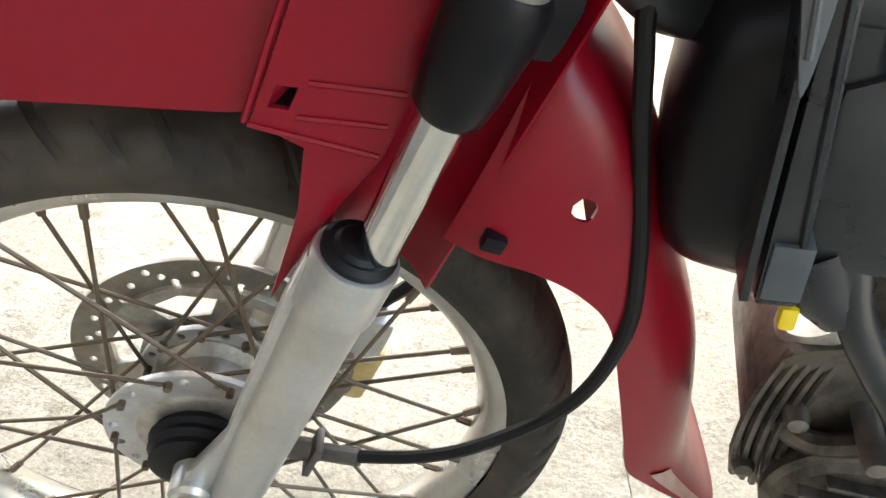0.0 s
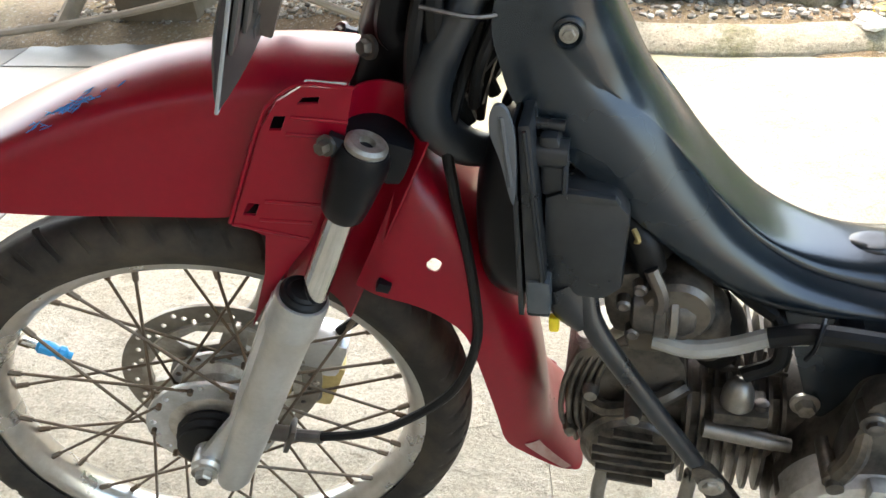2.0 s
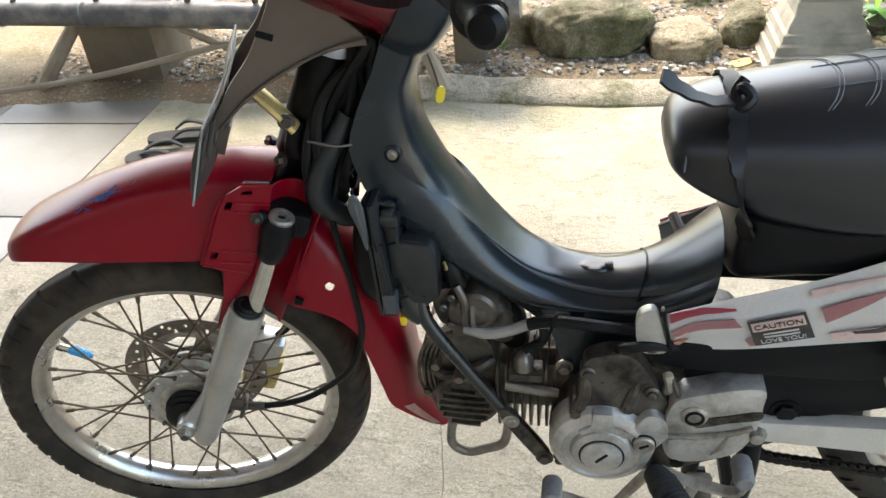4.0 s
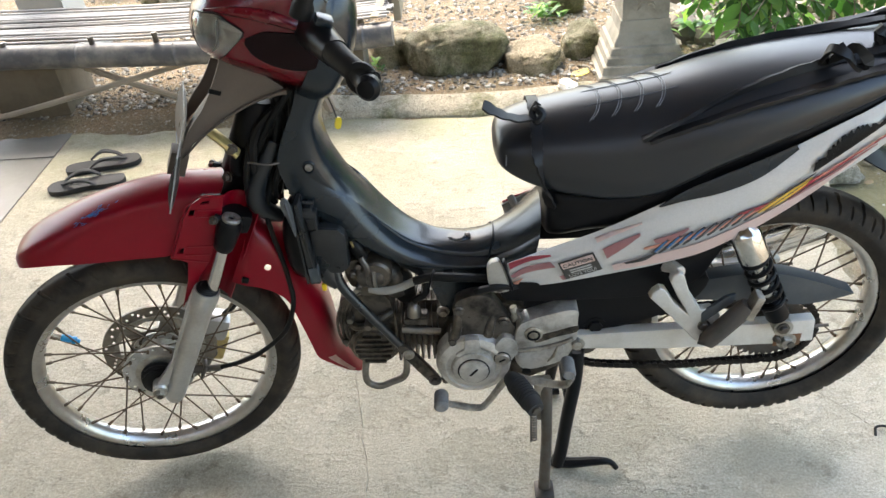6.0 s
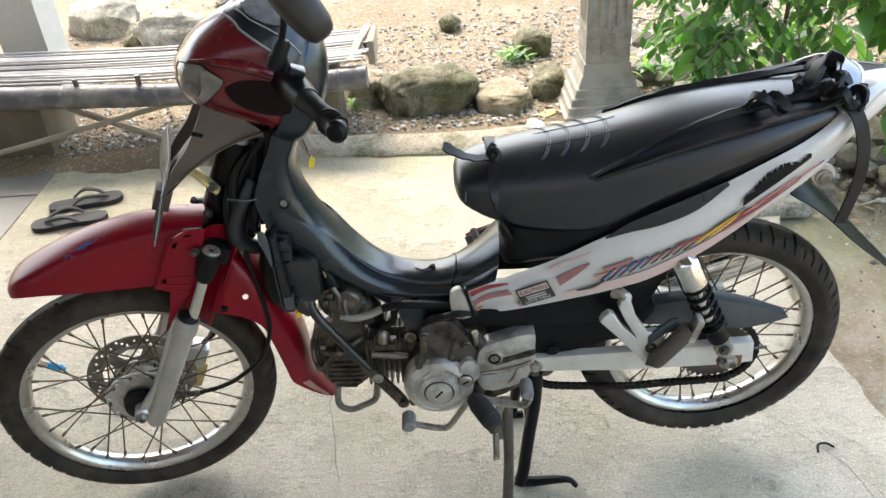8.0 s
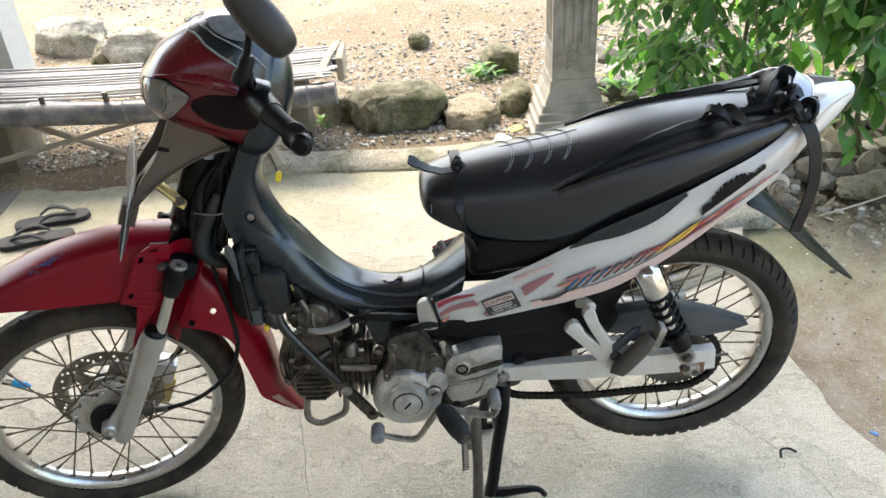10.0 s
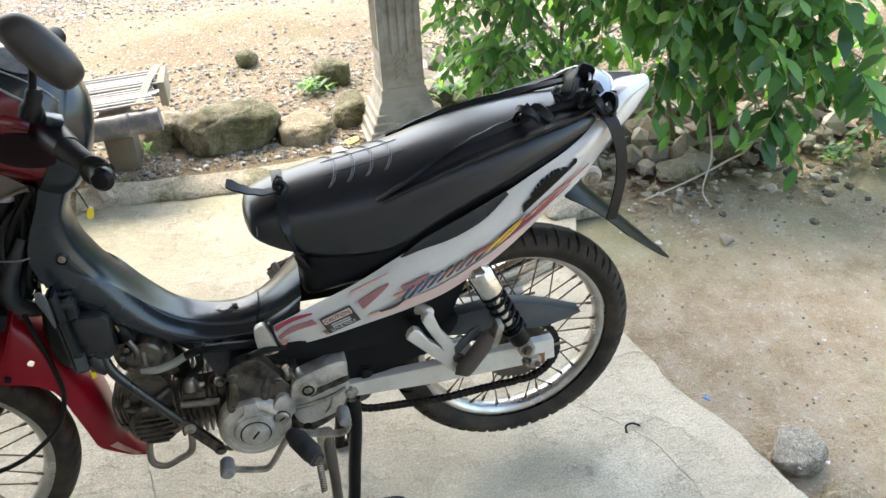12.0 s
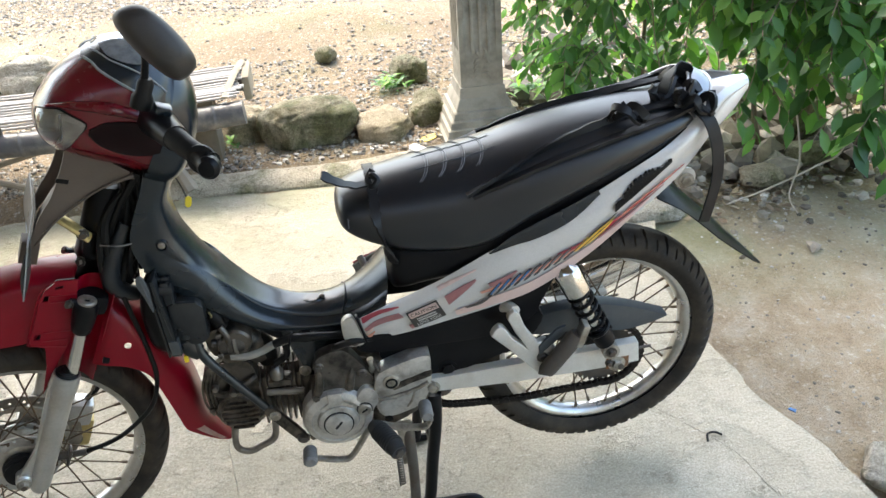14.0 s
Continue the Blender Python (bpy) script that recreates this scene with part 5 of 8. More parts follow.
def build_handlebar():
    st = [(-0.133, 0.768, 0.786, 0.014), (-0.126, 0.750, 0.804, 0.044), (-0.112, 0.734, 0.838, 0.064), (-0.087, 0.722, 0.874, 0.082), (-0.060, 0.716, 0.899, 0.093), (-0.030, 0.713, 0.915, 0.100), (0.0, 0.711, 0.922, 0.103), (0.035, 0.706, 0.918, 0.101), (0.05, 0.703, 0.910, 0.098)]
    P2 = 2.15
    cowl = part("headlight_cowl", skin(st, 5, 40, P2), DARK_RED, bike, "glossy dark red headlight cowl", STEER, 50)
    table = resample(st, 30)

    def section(u):
        return min(table, key=lambda q: abs(q[0] - u))

    def side(u, w, lift):
        """Half width of the cowl at a height."""
        _, lo, hi, hw = section(u)
        c, h = (lo + hi) / 2, (hi - lo) / 2
        f = min(0.97, abs(w - c) / h)
        return hw * (1 - f ** P2) ** (1 / P2) + lift

    def crown(u, v, lift):
        """Height of the cowl's top at a half width."""
        _, lo, hi, hw = section(u)
        c, h = (lo + hi) / 2, (hi - lo) / 2
        return c + h * (1 - min(0.999, abs(v) / hw) ** P2) ** (1 / P2) + lift

    # instrument surround over the crown, behind the trim line
    edge = resample([(-0.078, 0.020), (-0.066, 0.044), (-0.050, 0.068), (-0.020, 0.086), (0.008, 0.093), (0.040, 0.096), (0.058, 0.092)], 5)
    rows = []
    for u, vm in edge:
        rows.append([(u, k * vm, crown(u, k * vm, 0.0035)) for k in np.linspace(-1, 1, 21)])
    top = part("instrument_surround", shell(rows, 0.003), BODY, cowl, "dark grey instrument surround", None, 40)
    for s in (-1, 1):
        part("trim_line", tube([(u, s * vm, crown(u, vm, 0.004)) for u, vm in edge[::3]], 0.0020, 3, 6), PALE, cowl)
        part("trim_line", tube([(u + 0.012, s * vm * 0.84, crown(u + 0.012, vm * 0.84, 0.006)) for u, vm in edge[:26:3]], 0.0014, 3, 6), PALE, cowl)
        crease = [(-0.116, s * side(-0.116, 0.806, -0.004), 0.806), (-0.08, s * side(-0.08, 0.826, -0.006), 0.826), (-0.035, s * side(-0.035, 0.838, -0.006), 0.838), (0.015, s * side(0.015, 0.838, -0.005), 0.838), (0.046, s * side(0.046, 0.835, -0.006), 0.835)]
        part("cowl_crease", tube(crease, [0.004, 0.013, 0.018, 0.015, 0.008], 6, 12, flat=0.6), DARK_RED, cowl)
        # dark patch under the crease stands in for shade in the cowl's hollow
        rows = [[(u, s * side(u, hi + (lo - hi) * k / 6, 0.003), hi + (lo - hi) * k / 6) for k in range(7)] for u, lo, hi in resample([(-0.056, 0.788, 0.797), (-0.035, 0.772, 0.816), (0.0, 0.764, 0.826), (0.035, 0.768, 0.829), (0.055, 0.778, 0.829)], 5)]
        part("side_shade", shell(rows, 0.003), COWL_SHADE, cowl)
        # lamp: reflector with a clear lens over it
        o = curved([(-0.129, 0.790), (-0.124, 0.765), (-0.114, 0.747), (-0.100, 0.733), (-0.087, 0.728), (-0.079, 0.748), (-0.069, 0.780), (-0.061, 0.804), (-0.082, 0.811), (-0.104, 0.812)], 4)
        cu, cw = sum(p[0] for p in o) / len(o), sum(p[1] for p in o) / len(o)
        for name, levels, mat in (("reflector", ((1.0, 0.0005), (0.92, 0.0018), (0.7, 0.0012), (0.45, 0.002), (0.2, 0.0028)), REFLECTOR), ("headlight_lens", ((1.02, 0.0012), (0.99, 0.0055), (0.8, 0.0085), (0.5, 0.0105), (0.2, 0.011)), GLASS)):
            bm = bmesh.new()
            rows = [[(cu + (x - cu) * k, s * side(cu + (x - cu) * k, cw + (z - cw) * k, d), cw + (z - cw) * k) for x, z in o] for k, d in levels]
            vs = rings(bm, rows, True, False)
            bm.faces.new(vs[-1])
            part(name, bm, mat, cowl, "clear headlight lens" if mat == GLASS else "", None, 50)
        part("reflector_ridge", tube([(-0.098, s * side(-0.098, 0.738, 0.002), 0.738), (-0.090, s * side(-0.09, 0.772, 0.003), 0.772), (-0.098, s * side(-0.098, 0.806, 0.002), 0.806)], 0.002, 5, 6), PALE, cowl)
        part("lens_rim", tube([(x, s * side(x, z, 0.002), z) for x, z in o + o[:1]], 0.0016, 1, 5), BLACK, cowl)
    glass = [[(u, k * vm, crown(u, k * vm, 0.0085)) for k in np.linspace(-1, 1, 13)] for u, vm in resample([(-0.056, 0.018), (-0.046, 0.046), (-0.025, 0.062), (0.0, 0.066), (0.022, 0.052), (0.028, 0.02)], 4)]
    part("instrument_glass", shell(glass, 0.002), DIAL_REFLECTION, cowl, "instrument glass with a pale and dark reflection in its colour")
    part("rear_cover", skin([(0.045, 0.695, 0.912, 0.099), (0.075, 0.69, 0.900, 0.096), (0.098, 0.70, 0.878, 0.088), (0.112, 0.73, 0.845, 0.066), (0.118, 0.76, 0.81, 0.035)], 5, 32, 2.4), BODY, cowl, "dark grey rear handlebar cover")
    bm = tube([(0.034, -0.090, 0.834), (0.036, -0.150, 0.850), (0.048, -0.21, 0.860)], [0.028, 0.025, 0.020], 6, 16)
    bar = part("switch_housing", bm, BLACK, bike, "black switch housing", STEER)
    part("grip", tube([(0.045, -0.205, 0.860), (0.060, -0.236, 0.861), (0.078, -0.266, 0.862), (0.085, -0.280, 0.862)], [0.0185, 0.0165, 0.0165, 0.0185], 8, 16), RUBBER, bar, "black rubber grip")
    part("grip_end", lathe([(0.012, 0), (0.017, -0.004), (0.0175, -0.014), (0.012, -0.021), (0.004, -0.023)], "y", 20), BLACK, bar, "", Matrix.Translation((0.087, -0.283, 0.862)) @ Matrix.Rotation(radians(-30), 4, "Z"))
    part("grip_flange", lathe([(0.018, 0.0), (0.0225, -0.002), (0.0225, -0.007), (0.018, -0.009)], "y", 20), RUBBER, bar, "", Matrix.Translation((0.078, -0.266, 0.862)) @ Matrix.Rotation(radians(-30), 4, "Z"))
    part("switch", box((0.018, -0.175, 0.877), (0.042, -0.150, 0.889), 0.003), BODY, bar)
    bm = tube([(0.012, 0.10, 0.852), (0.028, 0.175, 0.858), (0.048, 0.21, 0.860)], [0.027, 0.026, 0.020], 6, 16)
    bar2 = part("switch_housing", bm, BLACK, bike, "black switch housing", STEER)
    part("grip", tube([(0.045, 0.205, 0.860), (0.060, 0.236, 0.861), (0.085, 0.280, 0.862)], [0.0185, 0.0165, 0.0185], 8, 16), RUBBER, bar2, "black rubber grip")
    stem = part("mirror_stem", tube([(0.002, -0.140, 0.885), (-0.004, -0.142, 0.935), (-0.014, -0.155, 0.975), (-0.018, -0.180, 1.005)], [0.0065, 0.0055, 0.0055, 0.0055], 6, 10), BLACK, bike, "black mirror stem", STEER)
    part("stem_boot", lathe([(0.016, 0.870), (0.0165, 0.886), (0.012, 0.894), (0.0125, 0.910), (0.008, 0.918)], "z", 18, (0.002, -0.140, 0)), RUBBER, stem)
    bm = bmesh.new()
    o = curved([(x * 0.88, y * 0.85) for x, y in [(-0.068, 0.006), (-0.054, 0.026), (0.0, 0.034), (0.052, 0.030), (0.069, 0.012), (0.062, -0.020), (0.01, -0.033), (-0.048, -0.027)]], 5)
    rings(bm, [[(x * k, y * k, z) for x, y in o] for k, z in ((0.55, -0.030), (0.80, -0.024), (0.95, -0.010), (1.0, 0.0), (0.99, 0.005), (0.93, 0.006))], True, True)
    mir = part("mirror", bm, MIRROR, bike, "black rear-view mirror housing", MIRROR_AT, 50)
    part("mirror_glass", prism([(x * 0.9, y * 0.9) for x, y in o], 0.0062, 0.0078, axes="xy"), CHROME, mir)


def facing(place, normal, along):
    """A pose whose z looks along normal and whose x lies near along."""
    z = Vector(normal).normalized()
    x = Vector(along)
    x = (x - z * x.dot(z)).normalized()
    return Matrix.Translation(place) @ Matrix((x, z.cross(x), z)).transposed().to_4x4()


# near-black maroon: the shade of the cowl's hollow as a colour
COWL_SHADE = worn("cowl_shade_maroon", (0.010, 0.003, 0.004), (0.018, 0.006, 0.007), 0.4, 0.42, spec=0.15, grain=200, patch=14, relief=0.02)
MIRROR = worn("sun_dulled_black_plastic", (0.026, 0.022, 0.019), (0.05, 0.045, 0.04), 0.4, 0.5, grain=220, patch=14, relief=0.1)
REFLECTOR = worn("lamp_reflector", (0.42, 0.42, 0.41), (0.06, 0.055, 0.05), 0.6, 0.07, 1.0, grain=50, patch=45, relief=0.35, rough_var=0.03)
# pale base and dark patches paint a sky reflection into the glass
DIAL_REFLECTION = worn("instrument_glass", (0.36, 0.40, 0.44), (0.05, 0.06, 0.07), 0.75, 0.10, 0.6, grain=8, patch=26, relief=0, rough_var=0.05)
MIRROR_AT = facing((-0.117, -0.230, 1.163), (-0.25, 0.88, -0.30), (0.55, 0.10, -0.83))
build_handlebar()


SHEATH = worn("draped_rubber_sheath", (0.012, 0.014, 0.016), (0.03, 0.032, 0.033), 0.5, 0.36, grain=90, patch=20, relief=0.2)


def build_front_clutter():
    stay = part("plate_stay", shell([[(u + 0.010 * abs(k), 0.050 * k * f, w - 0.012 * abs(k)) for k in (-1, -0.6, -0.2, 0.2, 0.6, 1)] for u, w, f in resample([(0.03, 0.715, 1.0), (-0.02, 0.712, 1.0), (-0.060, 0.680, 0.95), (-0.085, 0.63, 0.8), (-0.100, 0.58, 0.62), (-0.105, 0.54, 0.5)], 4)], 0.004), TAUPE, bike, "taupe plastic under-cowl stay", STEER)
    side = resample([(-0.081, 0.738), (-0.082, 0.698), (-0.088, 0.646), (-0.100, 0.605), (-0.109, 0.556), (-0.110, 0.540)], 4) + resample([(-0.102, 0.540), (-0.092, 0.570), (-0.077, 0.596), (-0.048, 0.638), (-0.014, 0.676), (0.020, 0.700)], 4) + [(0.026, 0.712), (-0.03, 0.735)]
    for v in (-0.054, 0.048):
        part("stay_side", prism(side, v, v + 0.006, 0.0022), TAUPE, stay)
    part("stay_slot", box((-0.086, -0.0552, 0.674), (-0.066, -0.053, 0.682), 0.001), BLACK, stay)
    part("stay_edge", tube([(0.030, -0.056, 0.708), (0.018, -0.057, 0.701), (-0.014, -0.056, 0.677), (-0.048, -0.056, 0.639), (-0.077, -0.056, 0.597), (-0.100, -0.055, 0.546)], [0.006, 0.0035, 0.0022, 0.002, 0.002, 0.002], 6, 8), TAUPE, stay)
    at = STEER @ Matrix.Translation((-0.116, 0.0, 0.535)) @ Matrix.Rotation(radians(-1), 4, "Z") @ Matrix.Rotation(radians(-4), 4, "Y")
    plate = part("number_plate", shell([[(0.010 * (1 - (y / 0.125) ** 2) + 0.006 * (z / 0.05) ** 2, y, z) for z in np.linspace(-0.052, 0.052, 7)] for y in np.linspace(-0.125, 0.125, 15)], 0.0016), PLATE_BLACK, bike, "bent black number plate", at)
    r = random.Random(3)
    for k in range(7):
        y = -0.095 + k * 0.031
        d = 0.010 * (1 - (y / 0.125) ** 2)
        part("plain_bar", box((d + 0.0012, y - 0.010, -0.022), (d + 0.0045, y + 0.010, 0.024), 0.0012), PLATE_MARK, plate)
    part("plain_bar", box((0.0115, -0.04, -0.044), (0.0142, 0.04, -0.034), 0.0008), PLATE_MARK, plate)
    part("plate_rim", tube([(0.0055, -0.126, -0.053), (0.010, 0, -0.053), (0.0055, 0.126, -0.053), (0.0055, 0.126, 0.053), (0.012, 0, 0.053), (0.0055, -0.126, 0.053), (0.0055, -0.126, -0.053)], 0.0014, 1, 5), PALE, plate)
    part("plate_bracket", box((-0.118, -0.02, 0.485), (-0.088, 0.012, 0.53), 0.002), TAUPE, bike, "pale metal plate bracket", STEER)
    part("horn_bracket", tube([(-0.09, -0.02, 0.60), (-0.05, -0.035, 0.585), (-0.015, -0.04, 0.565)], 0.013, 5, 10, flat=0.5), BRASS, bike, "tarnished brass-coloured horn bracket", STEER)
    bolt(bike, STEER @ pose(-0.028, -0.046, 0.574), 0.0075, 0.006, STEEL, "bracket_bolt")
    part("horn_bracket", tube([(-0.015, -0.03, 0.57), (-0.01, -0.03, 0.53), (0.0, -0.03, 0.52)], 0.012, 5, 10, flat=0.6), BLACK, bike, "", STEER)
    r = random.Random(14)
    for k in range(26):
        v0, v1 = r.uniform(-0.055, 0.04), r.uniform(-0.06, 0.045)
        u0, u1, um = r.uniform(0.0, 0.07), r.uniform(0.03, 0.10), r.uniform(0.005, 0.075)
        pts = [(u0, v0, 0.715), (um, (v0 + v1) / 2 + r.uniform(-0.02, 0.02), 0.62), (um + r.uniform(-0.01, 0.02), v1, 0.545), (u1, v1 * 0.8, 0.47 + r.uniform(-0.03, 0.03))]
        part("cable", tube(pts, r.choice((0.004, 0.005, 0.006, 0.008)), 8, 8), RUBBER, bike, "", STEER)
    part("cable_tie", tube([(0.0, -0.062, 0.565), (0.04, -0.066, 0.573), (0.072, -0.05, 0.585)], 0.0018, 4, 6), STEEL, bike, "", STEER)
    part("wiring_sleeve", tube([(0.04, -0.035, 0.60), (0.028, -0.05, 0.53), (0.035, -0.055, 0.485), (0.07, -0.05, 0.462), (0.11, -0.04, 0.46)], [0.012, 0.016, 0.018, 0.016, 0.012], 6, 12), SHEATH, bike, "black rubber wiring sleeve", STEER)
    part("wiring_block", box((0.02, -0.03, 0.54), (0.09, 0.05, 0.72), 0.015), BLACK, bike, "", STEER)
    bolt(bike, STEER @ pose(-0.020, -0.030, 0.508, 0, 0, -50), 0.0065, 0.008, STEEL, "bridge_bolt")


build_front_clutter()


TABGREY = worn("grey_tab_plastic", (0.085, 0.092, 0.098), (0.05, 0.05, 0.05), 0.4, 0.40)


def build_body():
    # centre line, crease and lower edge down the spine: x, z and half width of each
    st = [(-0.182, 0.905, -0.205, 0.905, 0.050, -0.226, 0.900, 0.052), (-0.190, 0.865, -0.222, 0.862, 0.052, -0.242, 0.860, 0.053), (-0.206, 0.822, -0.245, 0.812, 0.055, -0.270, 0.803, 0.055), (-0.202, 0.768, -0.250, 0.770, 0.0575, -0.283, 0.763, 0.057), (-0.186, 0.728, -0.238, 0.746, 0.0570, -0.279, 0.731, 0.0585), (-0.168, 0.694, -0.216, 0.718, 0.0550, -0.266, 0.698, 0.0615), (-0.134, 0.640, -0.170, 0.684, 0.0500, -0.226, 0.655, 0.066), (-0.098, 0.599, -0.136, 0.639, 0.0458, -0.185, 0.615, 0.069), (-0.060, 0.570, -0.098, 0.592, 0.0430, -0.146, 0.578, 0.069), (-0.020, 0.557, -0.056, 0.559, 0.041, -0.095, 0.540, 0.065), (0.015, 0.553, -0.014, 0.542, 0.040, -0.045, 0.523, 0.064), (0.045, 0.554, 0.028, 0.535, 0.041, 0.012, 0.519, 0.063), (0.085, 0.570, 0.075, 0.541, 0.048, 0.060, 0.521, 0.067), (0.120, 0.594, 0.115, 0.560, 0.058, 0.100, 0.530, 0.076), (0.165, 0.635, 0.160, 0.595, 0.070, 0.145, 0.548, 0.086)]
    table = resample(st, 6)

    def section(n):
        """Half a cross-section: rounded top, crease, shoulder and lower edge."""
        tx, tz, rx, rz, rw, ex, ez, ew = table[n]
        flank = min(1, max(0, (40 - n) / 30))
        p = 2.0 + 0.8 * flank
        half = []
        for k in range(11):
            a = k / 10 * math.pi / 2
            y, f = math.sin(a) ** (2 / p), 1 - math.cos(a) ** (2 / p)
            half.append((tx + (rx - tx) * f, rw * y, tz + (rz - tz) * f))
        for f, g in ((0.04, 0.16), (0.10, 0.38), (0.20, 0.66), (0.34, 0.90), (0.52, 1.03), (0.72, 1.04), (0.89, 0.98), (1.0, 0.88)):
            half.append((rx + (ex - rx) * f, rw + (ew - rw) * g, rz + (ez - rz) * f))
        half.append((ex + 0.006, ew - 0.012, ez + 0.001))
        return half

    rows = [[(x, -y, z) for x, y, z in section(n)[:0:-1]] + section(n) for n in range(len(table))]
    loops = []
    for row in rows:
        c = (Vector(row[0]) + Vector(row[-1])) / 2
        loops.append([Vector(p) for p in row] + [Vector(p).lerp(c, 0.05) for p in row[::-1]])
    bm = bmesh.new()
    rings(bm, loops, True, True)
    bmesh.ops.recalc_face_normals(bm, faces=bm.faces)
    body = part("centre_body", bm, BODY, bike, "scuffed dark grey plastic centre body", None, 40)
    part("screw_well", lathe([(0.0115, 0.02), (0.0115, -0.0005), (0.0095, -0.0015), (0.007, 0.002), (0.001, 0.002)], "y", 24, (-0.231, -0.0585, 0.753)), BODY, body)
    bolt(body, (-0.231, -0.058, 0.753), 0.0045, 0.005, ALU, "screw")
    pad = lathe([(0.019, 0.549), (0.0165, 0.5545), (0.0145, 0.5560), (0.009, 0.5563), (0.001, 0.5560)], "z", 28)
    bmesh.ops.transform(pad, matrix=Matrix.Diagonal((1.3, 0.85, 1.0, 1.0)), verts=pad.verts)
    part("screw_pad", pad, BODY, body, at=Matrix.Translation((0.030, 0.0, 0.0)) @ Matrix.Rotation(radians(-2), 4, "Y"))
    part("screw", lathe([(0.0055, 0.551), (0.0055, 0.5575), (0.004, 0.5585)], "z", 12, (0.030, 0.0, 0.0)), STEEL, body)
    row = rows[71]
    part("seam", tube([(x, y * 1.004, z + 0.0006) for x, y, z in row[7:-7:3]], 0.0016, 4, 5), BLACK, body)
    tab = curved([(-0.279, 0.716), (-0.275, 0.724), (-0.268, 0.722), (-0.263, 0.706), (-0.262, 0.680), (-0.264, 0.650), (-0.267, 0.650), (-0.273, 0.682), (-0.279, 0.702)], 3)
    tab_ob = part("mount_tab", prism(tab, -0.108, -0.103, 0.0018), TABGREY, bike, "pale grey mounting tab")
    part("tab_rib", tube([(-0.271, -0.108, 0.716), (-0.269, -0.1085, 0.695), (-0.266, -0.108, 0.662)], 0.0018, 5, 8), TABGREY, tab_ob)
    frame_bm = tube([(-0.25, 0, 0.76), (-0.205, 0, 0.66), (-0.14, 0, 0.57), (-0.05, 0, 0.515), (0.05, 0, 0.505), (0.15, 0, 0.53)], 0.024, 6, 12)
    part("frame_spine", frame_bm, BLACK, bike, "black frame spine tube")
    # key hanging behind the shield
    part("key_tag", prism(curved([(-0.005, -0.009), (0.005, -0.009), (0.005, 0.009), (-0.005, 0.009)], 3), -0.002, 0.002), YELLOW, bike, "yellow key tag", pose(-0.190, 0.058, 0.776, 0, 15, 30))
    part("key_wire", tube([(-0.200, 0.05, 0.835), (-0.195, 0.056, 0.81), (-0.191, 0.058, 0.787)], 0.0015, 4, 5), STEEL, bike)


build_body()


def build_seat():
    st = [(0.084, 0.750, 0.772, 0.030), (0.092, 0.733, 0.788, 0.062), (0.112, 0.718, 0.800, 0.082), (0.15, 0.700, 0.812, 0.098), (0.21, 0.682, 0.823, 0.112), (0.29, 0.672, 0.835, 0.122), (0.36, 0.682, 0.846, 0.126), (0.45, 0.730, 0.866, 0.128), (0.55, 0.775, 0.884, 0.124), (0.65, 0.818, 0.898, 0.114), (0.73, 0.855, 0.907, 0.098), (0.765, 0.880, 0.908, 0.075)]
    rows = []
    for x, lo, hi, hw in resample(st, 6):
        row = []
        for k in range(40):
            a = 2 * math.pi * k / 40
            ca, sa = math.cos(a), math.sin(a)
            p = 2.15 if sa > 0 else 3.4
            c = lo + (hi - lo) * 0.30
            h = (hi - c) if sa > 0 else (c - lo)
            row.append((x, hw * math.copysign(abs(ca) ** (2 / p), ca), c + h * math.copysign(abs(sa) ** (2 / p), sa)))
        rows.append(row)
    bm = bmesh.new()
    rings(bm, rows, True, True)
    seat = part("seat", bm, SEAT, bike, "black vinyl dual seat with quilted stitching", None, 50)

    def top(x, y):
        _, lo, hi, hw = min(resample(st, 12), key=lambda q: abs(q[0] - x))
        c = lo + (hi - lo) * 0.30
        f = min(0.999, abs(y) / hw)
        return c + (hi - c) * (1 - f ** 2.15) ** (1 / 2.15)

    def bow(xc, y):
        near = max(0.0, -0.052 - y)
        return xc + 0.016 * (1 - ((y + 0.012) / 0.06) ** 2) - 6.0 * near ** 2 - 0.25 * near

    lines = []
    for xc in (0.246, 0.281, 0.316, 0.351):
        for d in (-0.0022, 0.0022):
            lines.append([(bow(xc + d, y), y) for y in np.linspace(-0.066, 0.062, 13)])
    for y in (-0.036, 0.012):
        lines.append([(bow(x, y), y) for x in np.linspace(0.225, 0.372, 9)])
    for ln in lines:
        part("stitch_line", tube([(x, y, top(x, y) + 0.0003) for x, y in ln], 0.0007, 2, 5, cap=False), PALE_STITCH, seat)
    nose = [(0.103 + 0.012 * (1 - abs(a)), 0.083 * a, 0.797 - 0.05 * abs(a) ** 2.5) for a in np.linspace(-1, 1, 13)]
    part("nose_seam", tube(nose, 0.0014, 3, 5), PALE_STITCH, seat)
    global seat_top
    seat_top = top
    pan = skin([(0.165, 0.59, 0.70, 0.05), (0.18, 0.585, 0.70, 0.085), (0.24, 0.60, 0.695, 0.098), (0.34, 0.62, 0.70, 0.105), (0.5, 0.69, 0.79, 0.108), (0.66, 0.77, 0.84, 0.10), (0.74, 0.82, 0.87, 0.085)], 4, 28, 3.5)
    part("seat_base", pan, BLACK, bike, "black seat base")


PALE_STITCH = worn("grey_thread", (0.10, 0.11, 0.12), (0.06, 0.06, 0.065), 0.3, 0.6)
build_seat()


BRACKET = worn("pale_bracket_metal", (0.46, 0.44, 0.39), (0.25, 0.22, 0.17), 0.4, 0.42, 0.3, grain=200, patch=24, relief=0.05)


